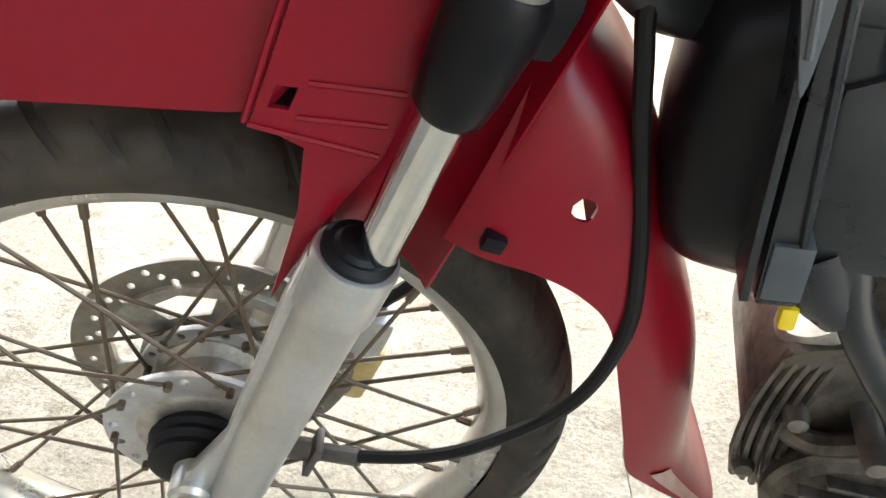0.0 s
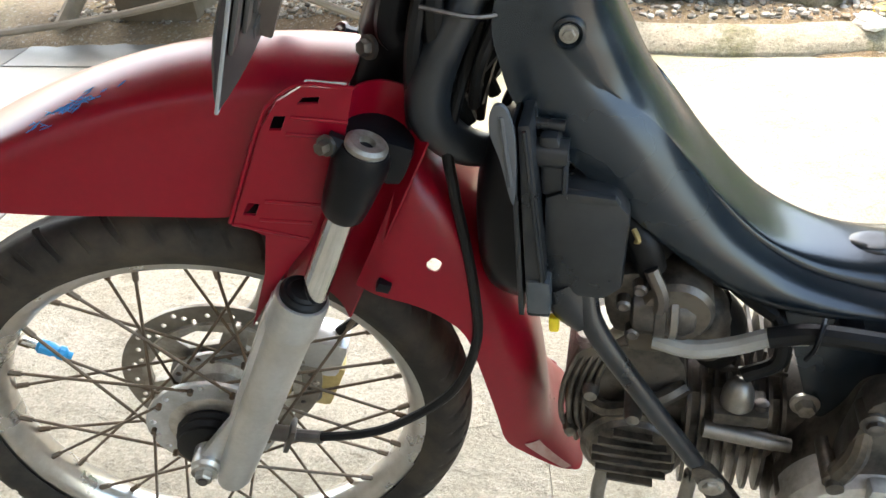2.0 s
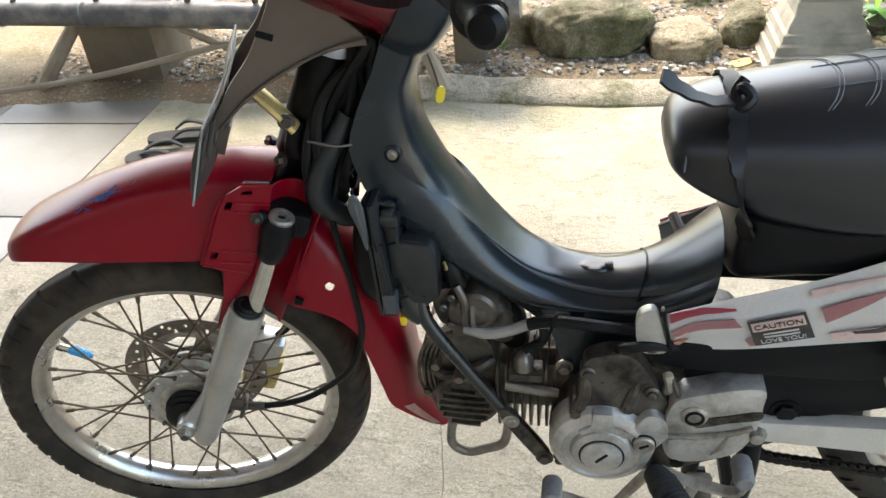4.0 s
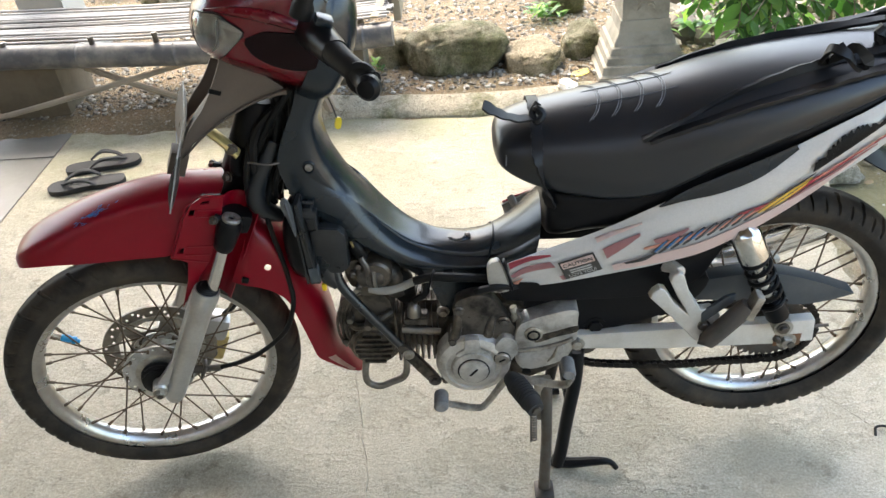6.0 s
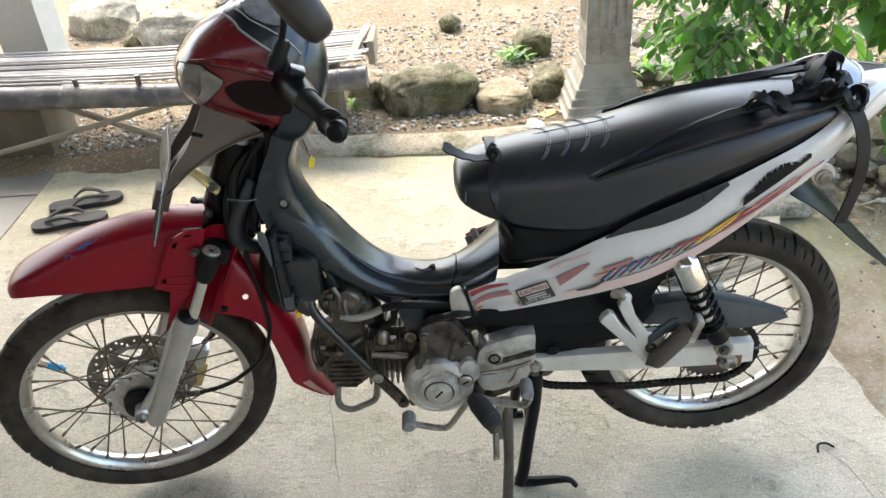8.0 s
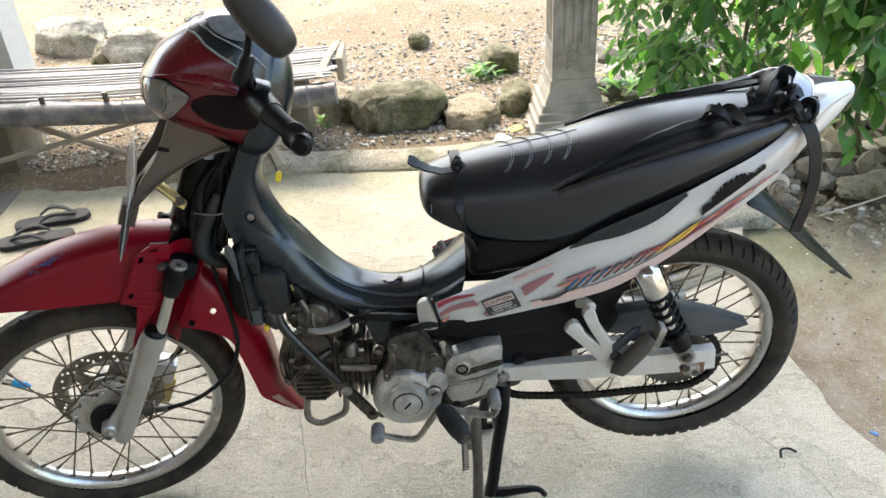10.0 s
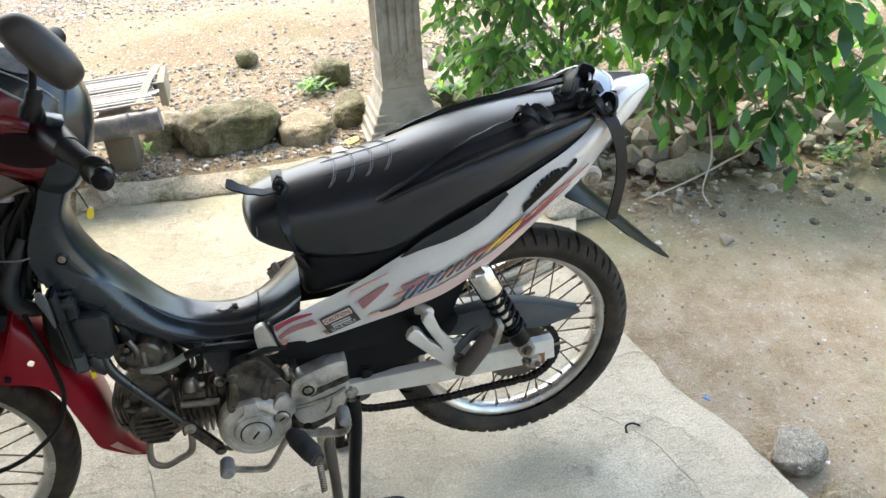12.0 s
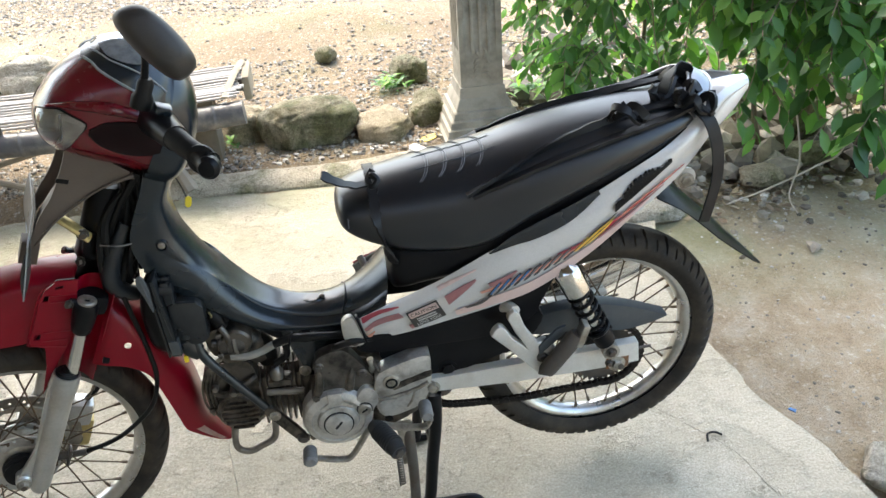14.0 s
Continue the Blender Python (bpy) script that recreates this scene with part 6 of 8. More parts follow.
RAIL = worn("grey_rail_paint", (0.30, 0.31, 0.33), (0.20, 0.20, 0.20), 0.4, 0.30, 0.5, grain=240, patch=14, relief=0.03)


def build_side_covers():
    # top edge and bottom edge: x, z, depth of each
    st = [(0.098, 0.556, 0.098, 0.110, 0.503, 0.100), (0.174, 0.590, 0.104, 0.184, 0.516, 0.112), (0.262, 0.626, 0.110, 0.295, 0.542, 0.122), (0.346, 0.672, 0.118, 0.372, 0.562, 0.128), (0.429, 0.712, 0.120, 0.445, 0.586, 0.128), (0.529, 0.755, 0.118, 0.530, 0.638, 0.124), (0.612, 0.795, 0.112, 0.615, 0.693, 0.116), (0.690, 0.832, 0.102, 0.712, 0.760, 0.102), (0.745, 0.868, 0.088, 0.785, 0.836, 0.084), (0.808, 0.908, 0.060, 0.822, 0.880, 0.058), (0.872, 0.914, 0.022, 0.880, 0.895, 0.02)]
    for s in (-1, 1):
        rows = []
        for tx, tz, ty, bx, bz, by in resample(st, 5):
            row = []
            for k in range(9):
                f = k / 8
                bulge = 0.010 * math.sin(math.pi * f) + 0.004 * math.sin(2 * math.pi * f)
                row.append((tx + (bx - tx) * f, s * (ty + (by - ty) * f + bulge), tz + (bz - tz) * f))
            row.append((bx, s * (by - 0.02), bz - 0.004))
            rows.append(row)
        cover = part("side_cover", shell(rows, 0.0025), WHITE, bike, "pearl white side cover with red, orange and blue stripes", None, 40)

        def on(f_along, f_down, lift=0.0012):
            q = resample(st, 40)
            tx, tz, ty, bx, bz, by = q[min(len(q) - 1, max(0, int(round(f_along * (len(q) - 1)))))]
            bulge = 0.010 * math.sin(math.pi * f_down) + 0.004 * math.sin(2 * math.pi * f_down)
            return (tx + (bx - tx) * f_down, s * (ty + (by - ty) * f_down + bulge + 0.003 + lift), tz + (bz - tz) * f_down)

        grid = np.array([on(i / 150, j / 24) for i in range(151) for j in range(25)])

        def lay(x, z, lift):
            """A point of the cover's face at x and z."""
            d = (grid[:, 0] - x) ** 2 + (grid[:, 2] - z) ** 2
            k = np.argsort(d)[:4]
            w = 1 / (d[k] + 1e-6)
            return (x, float((grid[k, 1] * w).sum() / w.sum()) + s * lift, z)

        def band(name, pts, mat, lift=0.0, n=5):
            """A thin printed band: rows of (x, z) of the upper and the lower edge."""
            rows = []
            for xu, zu, xd, zd in resample(pts, n):
                f = [(xu + (xd - xu) * k / 3, zu + (zd - zu) * k / 3) for k in range(4)]
                rows.append([lay(x, z, lift + 0.0006) for x, z in f] + [lay(x, z, lift - 0.0006) for x, z in f[::-1]])
            bm = bmesh.new()
            rings(bm, rows, True, True)
            return part(name, bm, mat, cover, smooth=60)

        band("stripe", [(0.101, 0.560, 0.103, 0.551), (0.130, 0.572, 0.133, 0.566), (0.174, 0.582, 0.175, 0.580)], DECAL_RED)
        band("stripe", [(0.104, 0.541, 0.108, 0.536), (0.130, 0.558, 0.138, 0.551), (0.173, 0.571, 0.182, 0.561)], FADED_RED)
        band("stripe", [(0.262, 0.598, 0.270, 0.578), (0.290, 0.614, 0.300, 0.604), (0.322, 0.630, 0.324, 0.627)], FADED_RED)
        band("stripe", [(0.250, 0.615, 0.253, 0.608), (0.290, 0.633, 0.292, 0.628), (0.325, 0.648, 0.326, 0.646)], PEACH)
        band("stripe", [(0.106, 0.529, 0.107, 0.526), (0.115, 0.538, 0.118, 0.534), (0.122, 0.545, 0.123, 0.543)], PEACH)
        band("stripe", [(0.108, 0.520, 0.112, 0.507), (0.114, 0.524, 0.118, 0.517), (0.124, 0.533, 0.125, 0.532)], ORANGE)
        band("stripe", [(0.190, 0.536, 0.196, 0.527), (0.205, 0.540, 0.208, 0.532), (0.222, 0.546, 0.223, 0.544)], FADED_RED)
        # peach and red lines along the lower edge
        band("stripe", [(0.280, 0.560, 0.284, 0.548), (0.360, 0.585, 0.366, 0.566), (0.430, 0.606, 0.436, 0.585), (0.520, 0.650, 0.528, 0.634), (0.600, 0.700, 0.608, 0.690), (0.66, 0.742, 0.664, 0.738)], PEACH, -0.0002)
        band("stripe", [(0.330, 0.600, 0.333, 0.595), (0.400, 0.622, 0.404, 0.614), (0.480, 0.652, 0.485, 0.644), (0.560, 0.690, 0.564, 0.684), (0.640, 0.742, 0.642, 0.739), (0.715, 0.789, 0.716, 0.788)], ORANGE, 0.0002)
        band("stripe", [(0.480, 0.660, 0.482, 0.656), (0.540, 0.680, 0.544, 0.672), (0.600, 0.716, 0.603, 0.710), (0.660, 0.752, 0.662, 0.749), (0.730, 0.796, 0.731, 0.795)], DECAL_RED, 0.0004)
        band("stripe", [(0.560, 0.678, 0.562, 0.674), (0.620, 0.716, 0.622, 0.712), (0.690, 0.764, 0.691, 0.762)], FADED_RED, 0.0004)
        band("stripe", [(0.345, 0.618, 0.349, 0.610), (0.375, 0.628, 0.380, 0.616), (0.400, 0.640, 0.402, 0.637)], FADED_RED, 0.0003)
        band("stripe", [(0.512, 0.660, 0.514, 0.656), (0.540, 0.684, 0.546, 0.671), (0.572, 0.704, 0.578, 0.697), (0.592, 0.718, 0.593, 0.716)], GOLD, 0.0006)
        band("stripe", [(0.508, 0.656, 0.509, 0.654), (0.550, 0.692, 0.552, 0.690), (0.596, 0.728, 0.597, 0.727)], PLATE_BLACK, 0.0008)
        band("stripe", [(0.524, 0.660, 0.525, 0.658), (0.560, 0.690, 0.561, 0.688), (0.600, 0.722, 0.601, 0.721)], PLATE_BLACK, 0.0008)
        # slanted emblem strokes, dark with a blue core
        r = random.Random(6)
        band("emblem_stroke", [(0.300, 0.566, 0.304, 0.563), (0.330, 0.576, 0.333, 0.570), (0.352, 0.588, 0.353, 0.586)], PLATE_BLACK, 0.0006)
        for k in range(8):
            x = 0.352 + k * 0.0195
            z = 0.592 + k * 0.0080
            h = 0.026 - k * 0.0009
            band("emblem_stroke", [(x - 0.008, z - 0.004, x - 0.005, z - 0.008), (x + 0.004, z + h * 0.5, x + 0.010, z + h * 0.4), (x + 0.016, z + h, x + 0.020, z + h * 0.9)], PLATE_BLACK, 0.0006, 3)
            band("emblem_core", [(x - 0.003, z - 0.001, x - 0.001, z - 0.003), (x + 0.006, z + h * 0.48, x + 0.009, z + h * 0.42), (x + 0.014, z + h * 0.9, x + 0.016, z + h * 0.86)], BLUE_DECAL if k < 4 else GREY_DECAL, 0.0012, 3)
            band("emblem_stroke", [(x + 0.004, z - 0.004, x + 0.006, z - 0.006), (x + 0.012, z + 0.004, x + 0.014, z), (x + 0.022, z + 0.012, x + 0.024, z + 0.010)], PLATE_BLACK, 0.0006, 3)
        # dark panel along the seat and its ragged printed shadow
        band("dark_band", [(0.352, 0.676, 0.353, 0.674), (0.390, 0.703, 0.396, 0.688), (0.440, 0.726, 0.450, 0.702), (0.500, 0.750, 0.510, 0.728), (0.560, 0.776, 0.564, 0.768)], BODY, 0.0006)
        for k in range(34):
            f = k / 33
            x, z = 0.592 + 0.105 * f, 0.733 + 0.078 * f
            h = (0.006 + 0.022 * math.sin(math.pi * min(1, f * 1.05 + 0.12))) * r.uniform(0.65, 1.15)
            band("print_tooth", [(x - 0.0022, z + h * 0.9, x - 0.0022, z - 0.004), (x + 0.0005, z + h, x + 0.0005, z - 0.003), (x + 0.0026, z + h * 0.85, x + 0.0026, z - 0.002)], BLACK, 0.0006, 1)
        # warning label
        A, B, C, D = (0.186, 0.570), (0.246, 0.593), (0.264, 0.552), (0.202, 0.529)

        def at_label(f, g, lift):
            x = (A[0] * (1 - f) + B[0] * f) * (1 - g) + (D[0] * (1 - f) + C[0] * f) * g
            z = (A[1] * (1 - f) + B[1] * f) * (1 - g) + (D[1] * (1 - f) + C[1] * f) * g
            return Vector(lay(x, z, lift))

        lab = part("warning_label", shell([[at_label(i / 4, k / 4, 0.0010) for k in range(5)] for i in range(5)], 0.0005), PLATE_BLACK, cover, "small black and white warning sticker")
        part("label_field", shell([[at_label(0.05 + 0.9 * i / 4, 0.07 + 0.32 * k / 2, 0.0018) for k in range(3)] for i in range(5)], 0.0005), PEACH, lab)
        for g in (0.5, 0.64):
            part("plain_bar", shell([[at_label(0.2 + 0.6 * i / 3, g + 0.07 * k, 0.0018) for k in range(2)] for i in range(4)], 0.0005), WHITE, lab)
        p0, p1, q0 = at_label(0, 0.5, 0), at_label(1, 0.5, 0), at_label(0, 1.0, 0)
        ex = (p1 - p0).normalized() * (1 if s < 0 else -1)
        ez = p0 - q0
        ez = (ez - ex * ez.dot(ex)).normalized()
        m = Matrix((ex, ez, ex.cross(ez))).transposed().to_4x4()
        for txt, g, mat, size in (("CAUTION", 0.23, PLATE_BLACK, 0.0120), ("LOVE YOU!", 0.84, WHITE, 0.0100)):
            part("lettering", lettering(txt, size), mat, lab, at=Matrix.Translation(at_label(0.5, g, 0.0027)) @ m, smooth=0)
    part("tail_cover", skin([(0.71, 0.800, 0.860, 0.090), (0.76, 0.808, 0.876, 0.084), (0.81, 0.822, 0.896, 0.066), (0.85, 0.846, 0.908, 0.044), (0.888, 0.882, 0.912, 0.018)], 5, 28, 2.6), WHITE, bike, "silver-white tail fairing")
    rows = []
    for a in np.linspace(-1, 1, 25):
        q = abs(a) ** 2.4
        o, i = (0.806 - 0.058 * q, 0.096 * a, 0.924 - 0.046 * q), (0.762 - 0.046 * q, 0.078 * a, 0.940 - 0.040 * q)
        rows.append([(o[0] + (i[0] - o[0]) * k / 5, o[1] + (i[1] - o[1]) * k / 5, o[2] + (i[2] - o[2]) * k / 5 + 0.006 * math.sin(math.pi * k / 5)) for k in range(6)])
    grab = part("grab_rail", shell(rows, 0.007), RAIL, bike, "broad grey grab rail")
    for k in (0, 5):
        part("rail_edge", tube([row[k] for row in rows[::3]], 0.0028, 3, 8), WHITE, grab)
    for s in (-1, 1):
        bolt(bike, (0.757, s * 0.066, 0.738) if s < 0 else pose(0.757, 0.066, 0.738, 0, 0, 180), 0.011, 0.006, ALU, "tail_bolt")
        part("indicator_stub", lathe([(0.016, 0.0), (0.021, -0.004), (0.021, -0.010), (0.010, -0.012)], "y", 20, (0.757, s * 0.052, 0.742)), SILVER, bike)
        low = [(0.095, 0.512), (0.184, 0.520), (0.305, 0.545), (0.435, 0.580), (0.49, 0.61), (0.462, 0.545), (0.435, 0.50), (0.36, 0.472), (0.24, 0.470), (0.10, 0.478)]
        part("lower_cover", prism(curved(low, 4), s * 0.088, s * 0.108, 0.004), BLACK, bike, "black lower side panel")
        if s > 0:
            continue
        brk = [(0.062, 0.552), (0.068, 0.567), (0.084, 0.570), (0.094, 0.540), (0.102, 0.508), (0.090, 0.501), (0.072, 0.503), (0.064, 0.522)]
        part("bracket_strip", prism([(0.090, 0.572), (0.094, 0.574), (0.109, 0.506), (0.105, 0.503)], s * 0.104, s * 0.1145, 0.001), BLACK, bike)
        part("cover_bracket", prism(curved(brk, 4), s * 0.098, s * 0.112, 0.004), BRACKET, bike, "pale grey bracket at the cover's front")
        part("bracket_screw", lathe([(0.008, 0), (0.008, s * 0.004), (0.005, s * 0.006)], "y", 12, (0.083, s * 0.112, 0.513)), STEEL, bike)
    part("peg_rod", tube([(0.128, 0.070, 0.560), (0.118, 0.098, 0.572)], 0.008, 1, 10), STEEL, bike, "dull steel rod end behind the body")
    mud = shell([[(x + 0.012 * abs(k), 0.058 * k * f, z - 0.036 * k * k * min(1, f)) for k in np.linspace(-1, 1, 13)] for x, z, f in resample([(0.69, 0.745, 1.2), (0.75, 0.705, 1.2), (0.82, 0.640, 1.05), (0.88, 0.578, 0.8), (0.94, 0.516, 0.5), (0.965, 0.490, 0.3)], 5)], 0.003)
    part("rear_mudguard", mud, BLACK, bike, "long black plastic rear mudguard")
    under = skin([(0.42, 0.60, 0.70, 0.075), (0.52, 0.66, 0.76, 0.085), (0.64, 0.70, 0.82, 0.08), (0.74, 0.74, 0.86, 0.06), (0.79, 0.79, 0.87, 0.04)], 4, 20, 3)
    part("under_tail", under, BLACK, bike)


build_side_covers()


# ---------------------------------------------------------------- rear wheel, swingarm, engine
REAR = pose(0.608, 0.008, 0.335)
rear_wheel = build_wheel("rear_wheel", REAR, 0.225, 0.283, 0.042, -0.038, 0.038, 0.070, 62, 0.34, 0.35, "spoked rear wheel with a knobbly tyre", 0.0065)
teeth = []
for k in range(36):
    a = 2 * math.pi * k / 36
    for d, rr in ((-0.06, 0.070), (-0.025, 0.0765), (0.025, 0.0765), (0.06, 0.070)):
        teeth.append((rr * math.cos(a + d), rr * math.sin(a + d)))
part("sprocket", pierced([teeth, circle2(0.045, 30)[::-1]], 0.005, 0.0004), STEEL, rear_wheel, "", pose(0, -0.062, 0, 90, 0, 0), 30)
part("sprocket_carrier", lathe([(0.02, -0.075), (0.046, -0.070), (0.05, -0.055), (0.05, -0.04)], "y", 30), STEEL, rear_wheel)


def build_rear():
    for s in (-1, 1):
        y0, y1 = (s * 0.108, s * 0.085) if s < 0 else (0.085, 0.108)
        arm = prism([(0.215, 0.350), (0.215, 0.384), (0.55, 0.388), (0.668, 0.392), (0.672, 0.340), (0.60, 0.336), (0.40, 0.338)], y0, y1, 0.003)
        arm = part("swingarm", arm, SILVER, bike, "silver box-section swingarm")
        for k, (x, z, rr) in enumerate(((0.622, 0.343, 0.013), (0.604, 0.350, 0.006))):
            bolt(arm, (x, y0 if s < 0 else y1, z) if s < 0 else pose(x, y1, z, 0, 0, 180), rr, 0.010, ALU if k == 0 else STEEL, "axle_nut" if k == 0 else "adjuster_bolt")
        part("axle_plate", box((0.598, y0 - 0.001 if s < 0 else y1, 0.332), (0.648, y0 if s < 0 else y1 + 0.001, 0.360), 0.0004), RUSTY, arm)
        part("adjuster", tube([(0.665, s * 0.097, 0.366), (0.70, s * 0.097, 0.368)], 0.0032, 1, 8), STEEL, arm)
        a, b = Vector((0.501, s * 0.122, 0.612)), Vector((0.598, s * 0.122, 0.400))
        d = (b - a)

        def at(t):
            return a + d * t
        shock = part("shock_absorber", tube([at(-0.06), at(-0.02), at(0.0), at(0.24), at(0.25)], [0.012, 0.024, 0.027, 0.027, 0.018], 1, 24), CHROME, bike, "rear shock with a chrome cover and black spring")
        coil = []
        for k in range(6 * 16 + 1):
            t = 0.25 + 0.54 * k / 96
            ax = d.normalized()
            e1 = ax.cross(Vector((0, 1, 0))).normalized()
            e2 = ax.cross(e1)
            coil.append(at(t) + (e1 * math.cos(k / 16 * 6.2832) + e2 * math.sin(k / 16 * 6.2832)) * 0.0225)
        part("spring", tube(coil, 0.0044, 1, 8), BLACK, shock)
        part("damper_rod", tube([at(0.24), at(0.86)], 0.0100, 1, 14), CHROME, shock)
        part("damper_body", tube([at(0.72), at(0.80), at(0.90), at(0.94)], [0.016, 0.022, 0.021, 0.012], 1, 18), BLACK, shock)
        part("lower_eye", lathe([(0.008, -0.012), (0.018, -0.014), (0.018, 0.012), (0.008, 0.014)], "y", 20, tuple(at(1.0))), ALU, shock)
        bolt(shock, tuple(at(1.0) + Vector((0, -0.014, 0))) if s < 0 else pose(*(at(1.0) + Vector((0, 0.014, 0))), 0, 0, 180), 0.008, 0.008, STEEL, "shock_nut")
        part("shock_mount", tube([(0.49, s * 0.06, 0.628), (0.492, s * 0.12, 0.622)], 0.012, 1, 12), STEEL, bike)
    part("rear_axle", tube([(0.628, -0.12, 0.341), (0.628, 0.12, 0.341)], 0.007, 1, 10), STEEL, bike)
    blade = curved([(0.40, 0.470), (0.47, 0.487), (0.56, 0.494), (0.64, 0.476), (0.722, 0.441), (0.731, 0.432), (0.66, 0.415), (0.60, 0.420), (0.53, 0.432), (0.44, 0.442)], 5)
    part("chain_guard", prism(blade, -0.088, -0.055, 0.008), GUARD, bike, "grey plastic chain guard")
    # chain: outline of the loop round both sprockets
    loop = []
    for k in range(40):
        a = radians(100 - 200 * k / 39)
        loop.append((0.614 + 0.080 * math.cos(a), 0.335 + 0.080 * math.sin(a)))
    lower = resample([(0.600, 0.254), (0.51, 0.253), (0.44, 0.250), (0.363, 0.255), (0.266, 0.266), (0.235, 0.285)], 12)
    upper = resample([(0.25, 0.372), (0.40, 0.395), (0.608, 0.411)], 14)
    path = loop + lower[1:] + upper
    pts = [Vector((x, -0.062, z)) for x, z in path]
    length = [0.0]
    for p, q in zip(pts, pts[1:]):
        length.append(length[-1] + (q - p).length)
    pitch, run = 0.0127, 0.0
    link = bmesh.new()
    o = curved([(-0.0085, 0), (-0.006, 0.0060), (0, 0.0042), (0.006, 0.0060), (0.0085, 0), (0.006, -0.0060), (0, -0.0042), (-0.006, -0.0060)], 1)
    for y in (-0.0055, 0.0045):
        prism([(x * 1.05, z * 1.25) for x, z in o], y, y + 0.0012, bm=link)
    for x in (-0.0045, 0.0045):
        tube([(x, -0.007, 0), (x, 0.007, 0)], 0.0038, 1, 6, bm=link)
    first, k = None, 0
    chain = part("chain", tube([(0.25, -0.0575, 0.318), (0.25, -0.0665, 0.318)], 0.022, 1, 16), STEEL, bike, "oily black drive chain")
    while run < length[-1]:
        i = max(j for j in range(len(pts) - 1) if length[j] <= run)
        f = (run - length[i]) / max(1e-6, length[i + 1] - length[i])
        p, d = pts[i].lerp(pts[i + 1], f), pts[i + 1] - pts[i]
        m = Matrix.Translation(p) @ Matrix.Rotation(-math.atan2(d.z, d.x), 4, "Y")
        if first is None:
            first = part("link", link, OILY, chain, at=m, smooth=30)
        else:
            part("link", first.data, None, chain, at=m, smooth=0)
        run += pitch
    # passenger footrest bracket
    o = [(0.348, 0.503), (0.352, 0.512), (0.361, 0.519), (0.369, 0.516), (0.386, 0.486), (0.422, 0.448), (0.414, 0.470), (0.396, 0.502), (0.381, 0.536), (0.384, 0.546), (0.391, 0.551), (0.398, 0.546), (0.411, 0.506), (0.435, 0.466), (0.455, 0.468), (0.470, 0.452), (0.464, 0.432), (0.466, 0.406), (0.453, 0.392), (0.436, 0.398), (0.388, 0.458)]
    br = part("footrest_bracket", pierced([o], 0.012, 0.003), SILVER, bike, "silver forked footrest bracket", pose(0, -0.143, 0, 90, 0, 0), 40)
    part("bracket_web", prism([(0.440, 0.438), (0.492, 0.486), (0.494, 0.503), (0.476, 0.498), (0.438, 0.462)], 0.004, 0.012, 0.003, axes="xy"), GUARD, br)
    part("bracket_stay", tube([(0.395, -0.138, 0.545), (0.385, -0.11, 0.540), (0.37, -0.085, 0.52)], 0.012, 3, 10), SILVER, bike)
    bolt(bike, (0.446, -0.153, 0.433), 0.008, 0.006, STEEL, "bracket_bolt")
    part("passenger_peg", tube([(0.450, -0.166, 0.408), (0.456, -0.167, 0.415), (0.508, -0.168, 0.482), (0.513, -0.168, 0.488)], [0.018, 0.0215, 0.0215, 0.018], 2, 16, flat=0.75), PEG, bike, "folded brown-black passenger footrest")
    part("peg_stop", box((-0.007, -0.016, -0.026), (0.007, 0.012, 0.026), 0.003), ALU, bike, "", Matrix.Translation((0.520, -0.168, 0.490)) @ Matrix.Rotation(radians(18), 4, "Y"))
    part("pivot_plate", prism(curved([(0.14, 0.50), (0.34, 0.50), (0.46, 0.50), (0.44, 0.44), (0.36, 0.40), (0.24, 0.375), (0.15, 0.40)], 4), -0.092, -0.07, 0.005), BLACK, bike, "black frame side plate")
    bolt(bike, (0.262, -0.092, 0.392), 0.014, 0.008, BLACK, "pivot_bolt")
    bolt(bike, (0.227, -0.108, 0.362), 0.010, 0.010, ALU, "swingarm_nut")
    part("exhaust_muffler", tube([(0.25, 0.13, 0.30), (0.42, 0.135, 0.33), (0.60, 0.14, 0.385), (0.80, 0.14, 0.455), (0.815, 0.14, 0.46)], [0.025, 0.04, 0.042, 0.042, 0.03], 6, 20), CHROME, bike, "chrome exhaust muffler")
    part("brake_drum", lathe([(0.055, 0.045), (0.062, 0.05), (0.062, 0.07), (0.03, 0.08)], "y", 36, (0.622, 0, 0.338)), GRIME, bike)


GUARD = worn("grey_guard_plastic", (0.050, 0.058, 0.064), (0.10, 0.105, 0.105), 0.4, 0.38, grain=220, patch=14, relief=0.08)
PEG = worn("brown_worn_rubber", (0.062, 0.052, 0.043), (0.10, 0.085, 0.07), 0.5, 0.85, grain=110, patch=30, relief=0.5)
RUSTY = worn("rusty_plate", (0.20, 0.10, 0.05), (0.08, 0.05, 0.03), 0.6, 0.7, 0.3, grain=120, patch=50)
OILY = worn("oily_chain", (0.035, 0.03, 0.026), (0.012, 0.011, 0.010), 0.5, 0.4, 0.7)
build_rear()


HOSE = worn("pale_rubber_hose", (0.30, 0.285, 0.25), (0.14, 0.125, 0.10), 0.5, 0.55, grain=120, patch=30, relief=0.1)
LOOP = worn("dull_loop_steel", (0.26, 0.24, 0.21), (0.10, 0.08, 0.055), 0.6, 0.42, 0.8, grain=150, patch=30, relief=0.1)
OLDCASE = worn("stained_case_metal", (0.12, 0.106, 0.090), (0.010, 0.008, 0.007), 0.95, 0.36, 0.55, grain=140, patch=24, relief=0.3, rough_var=0.2)


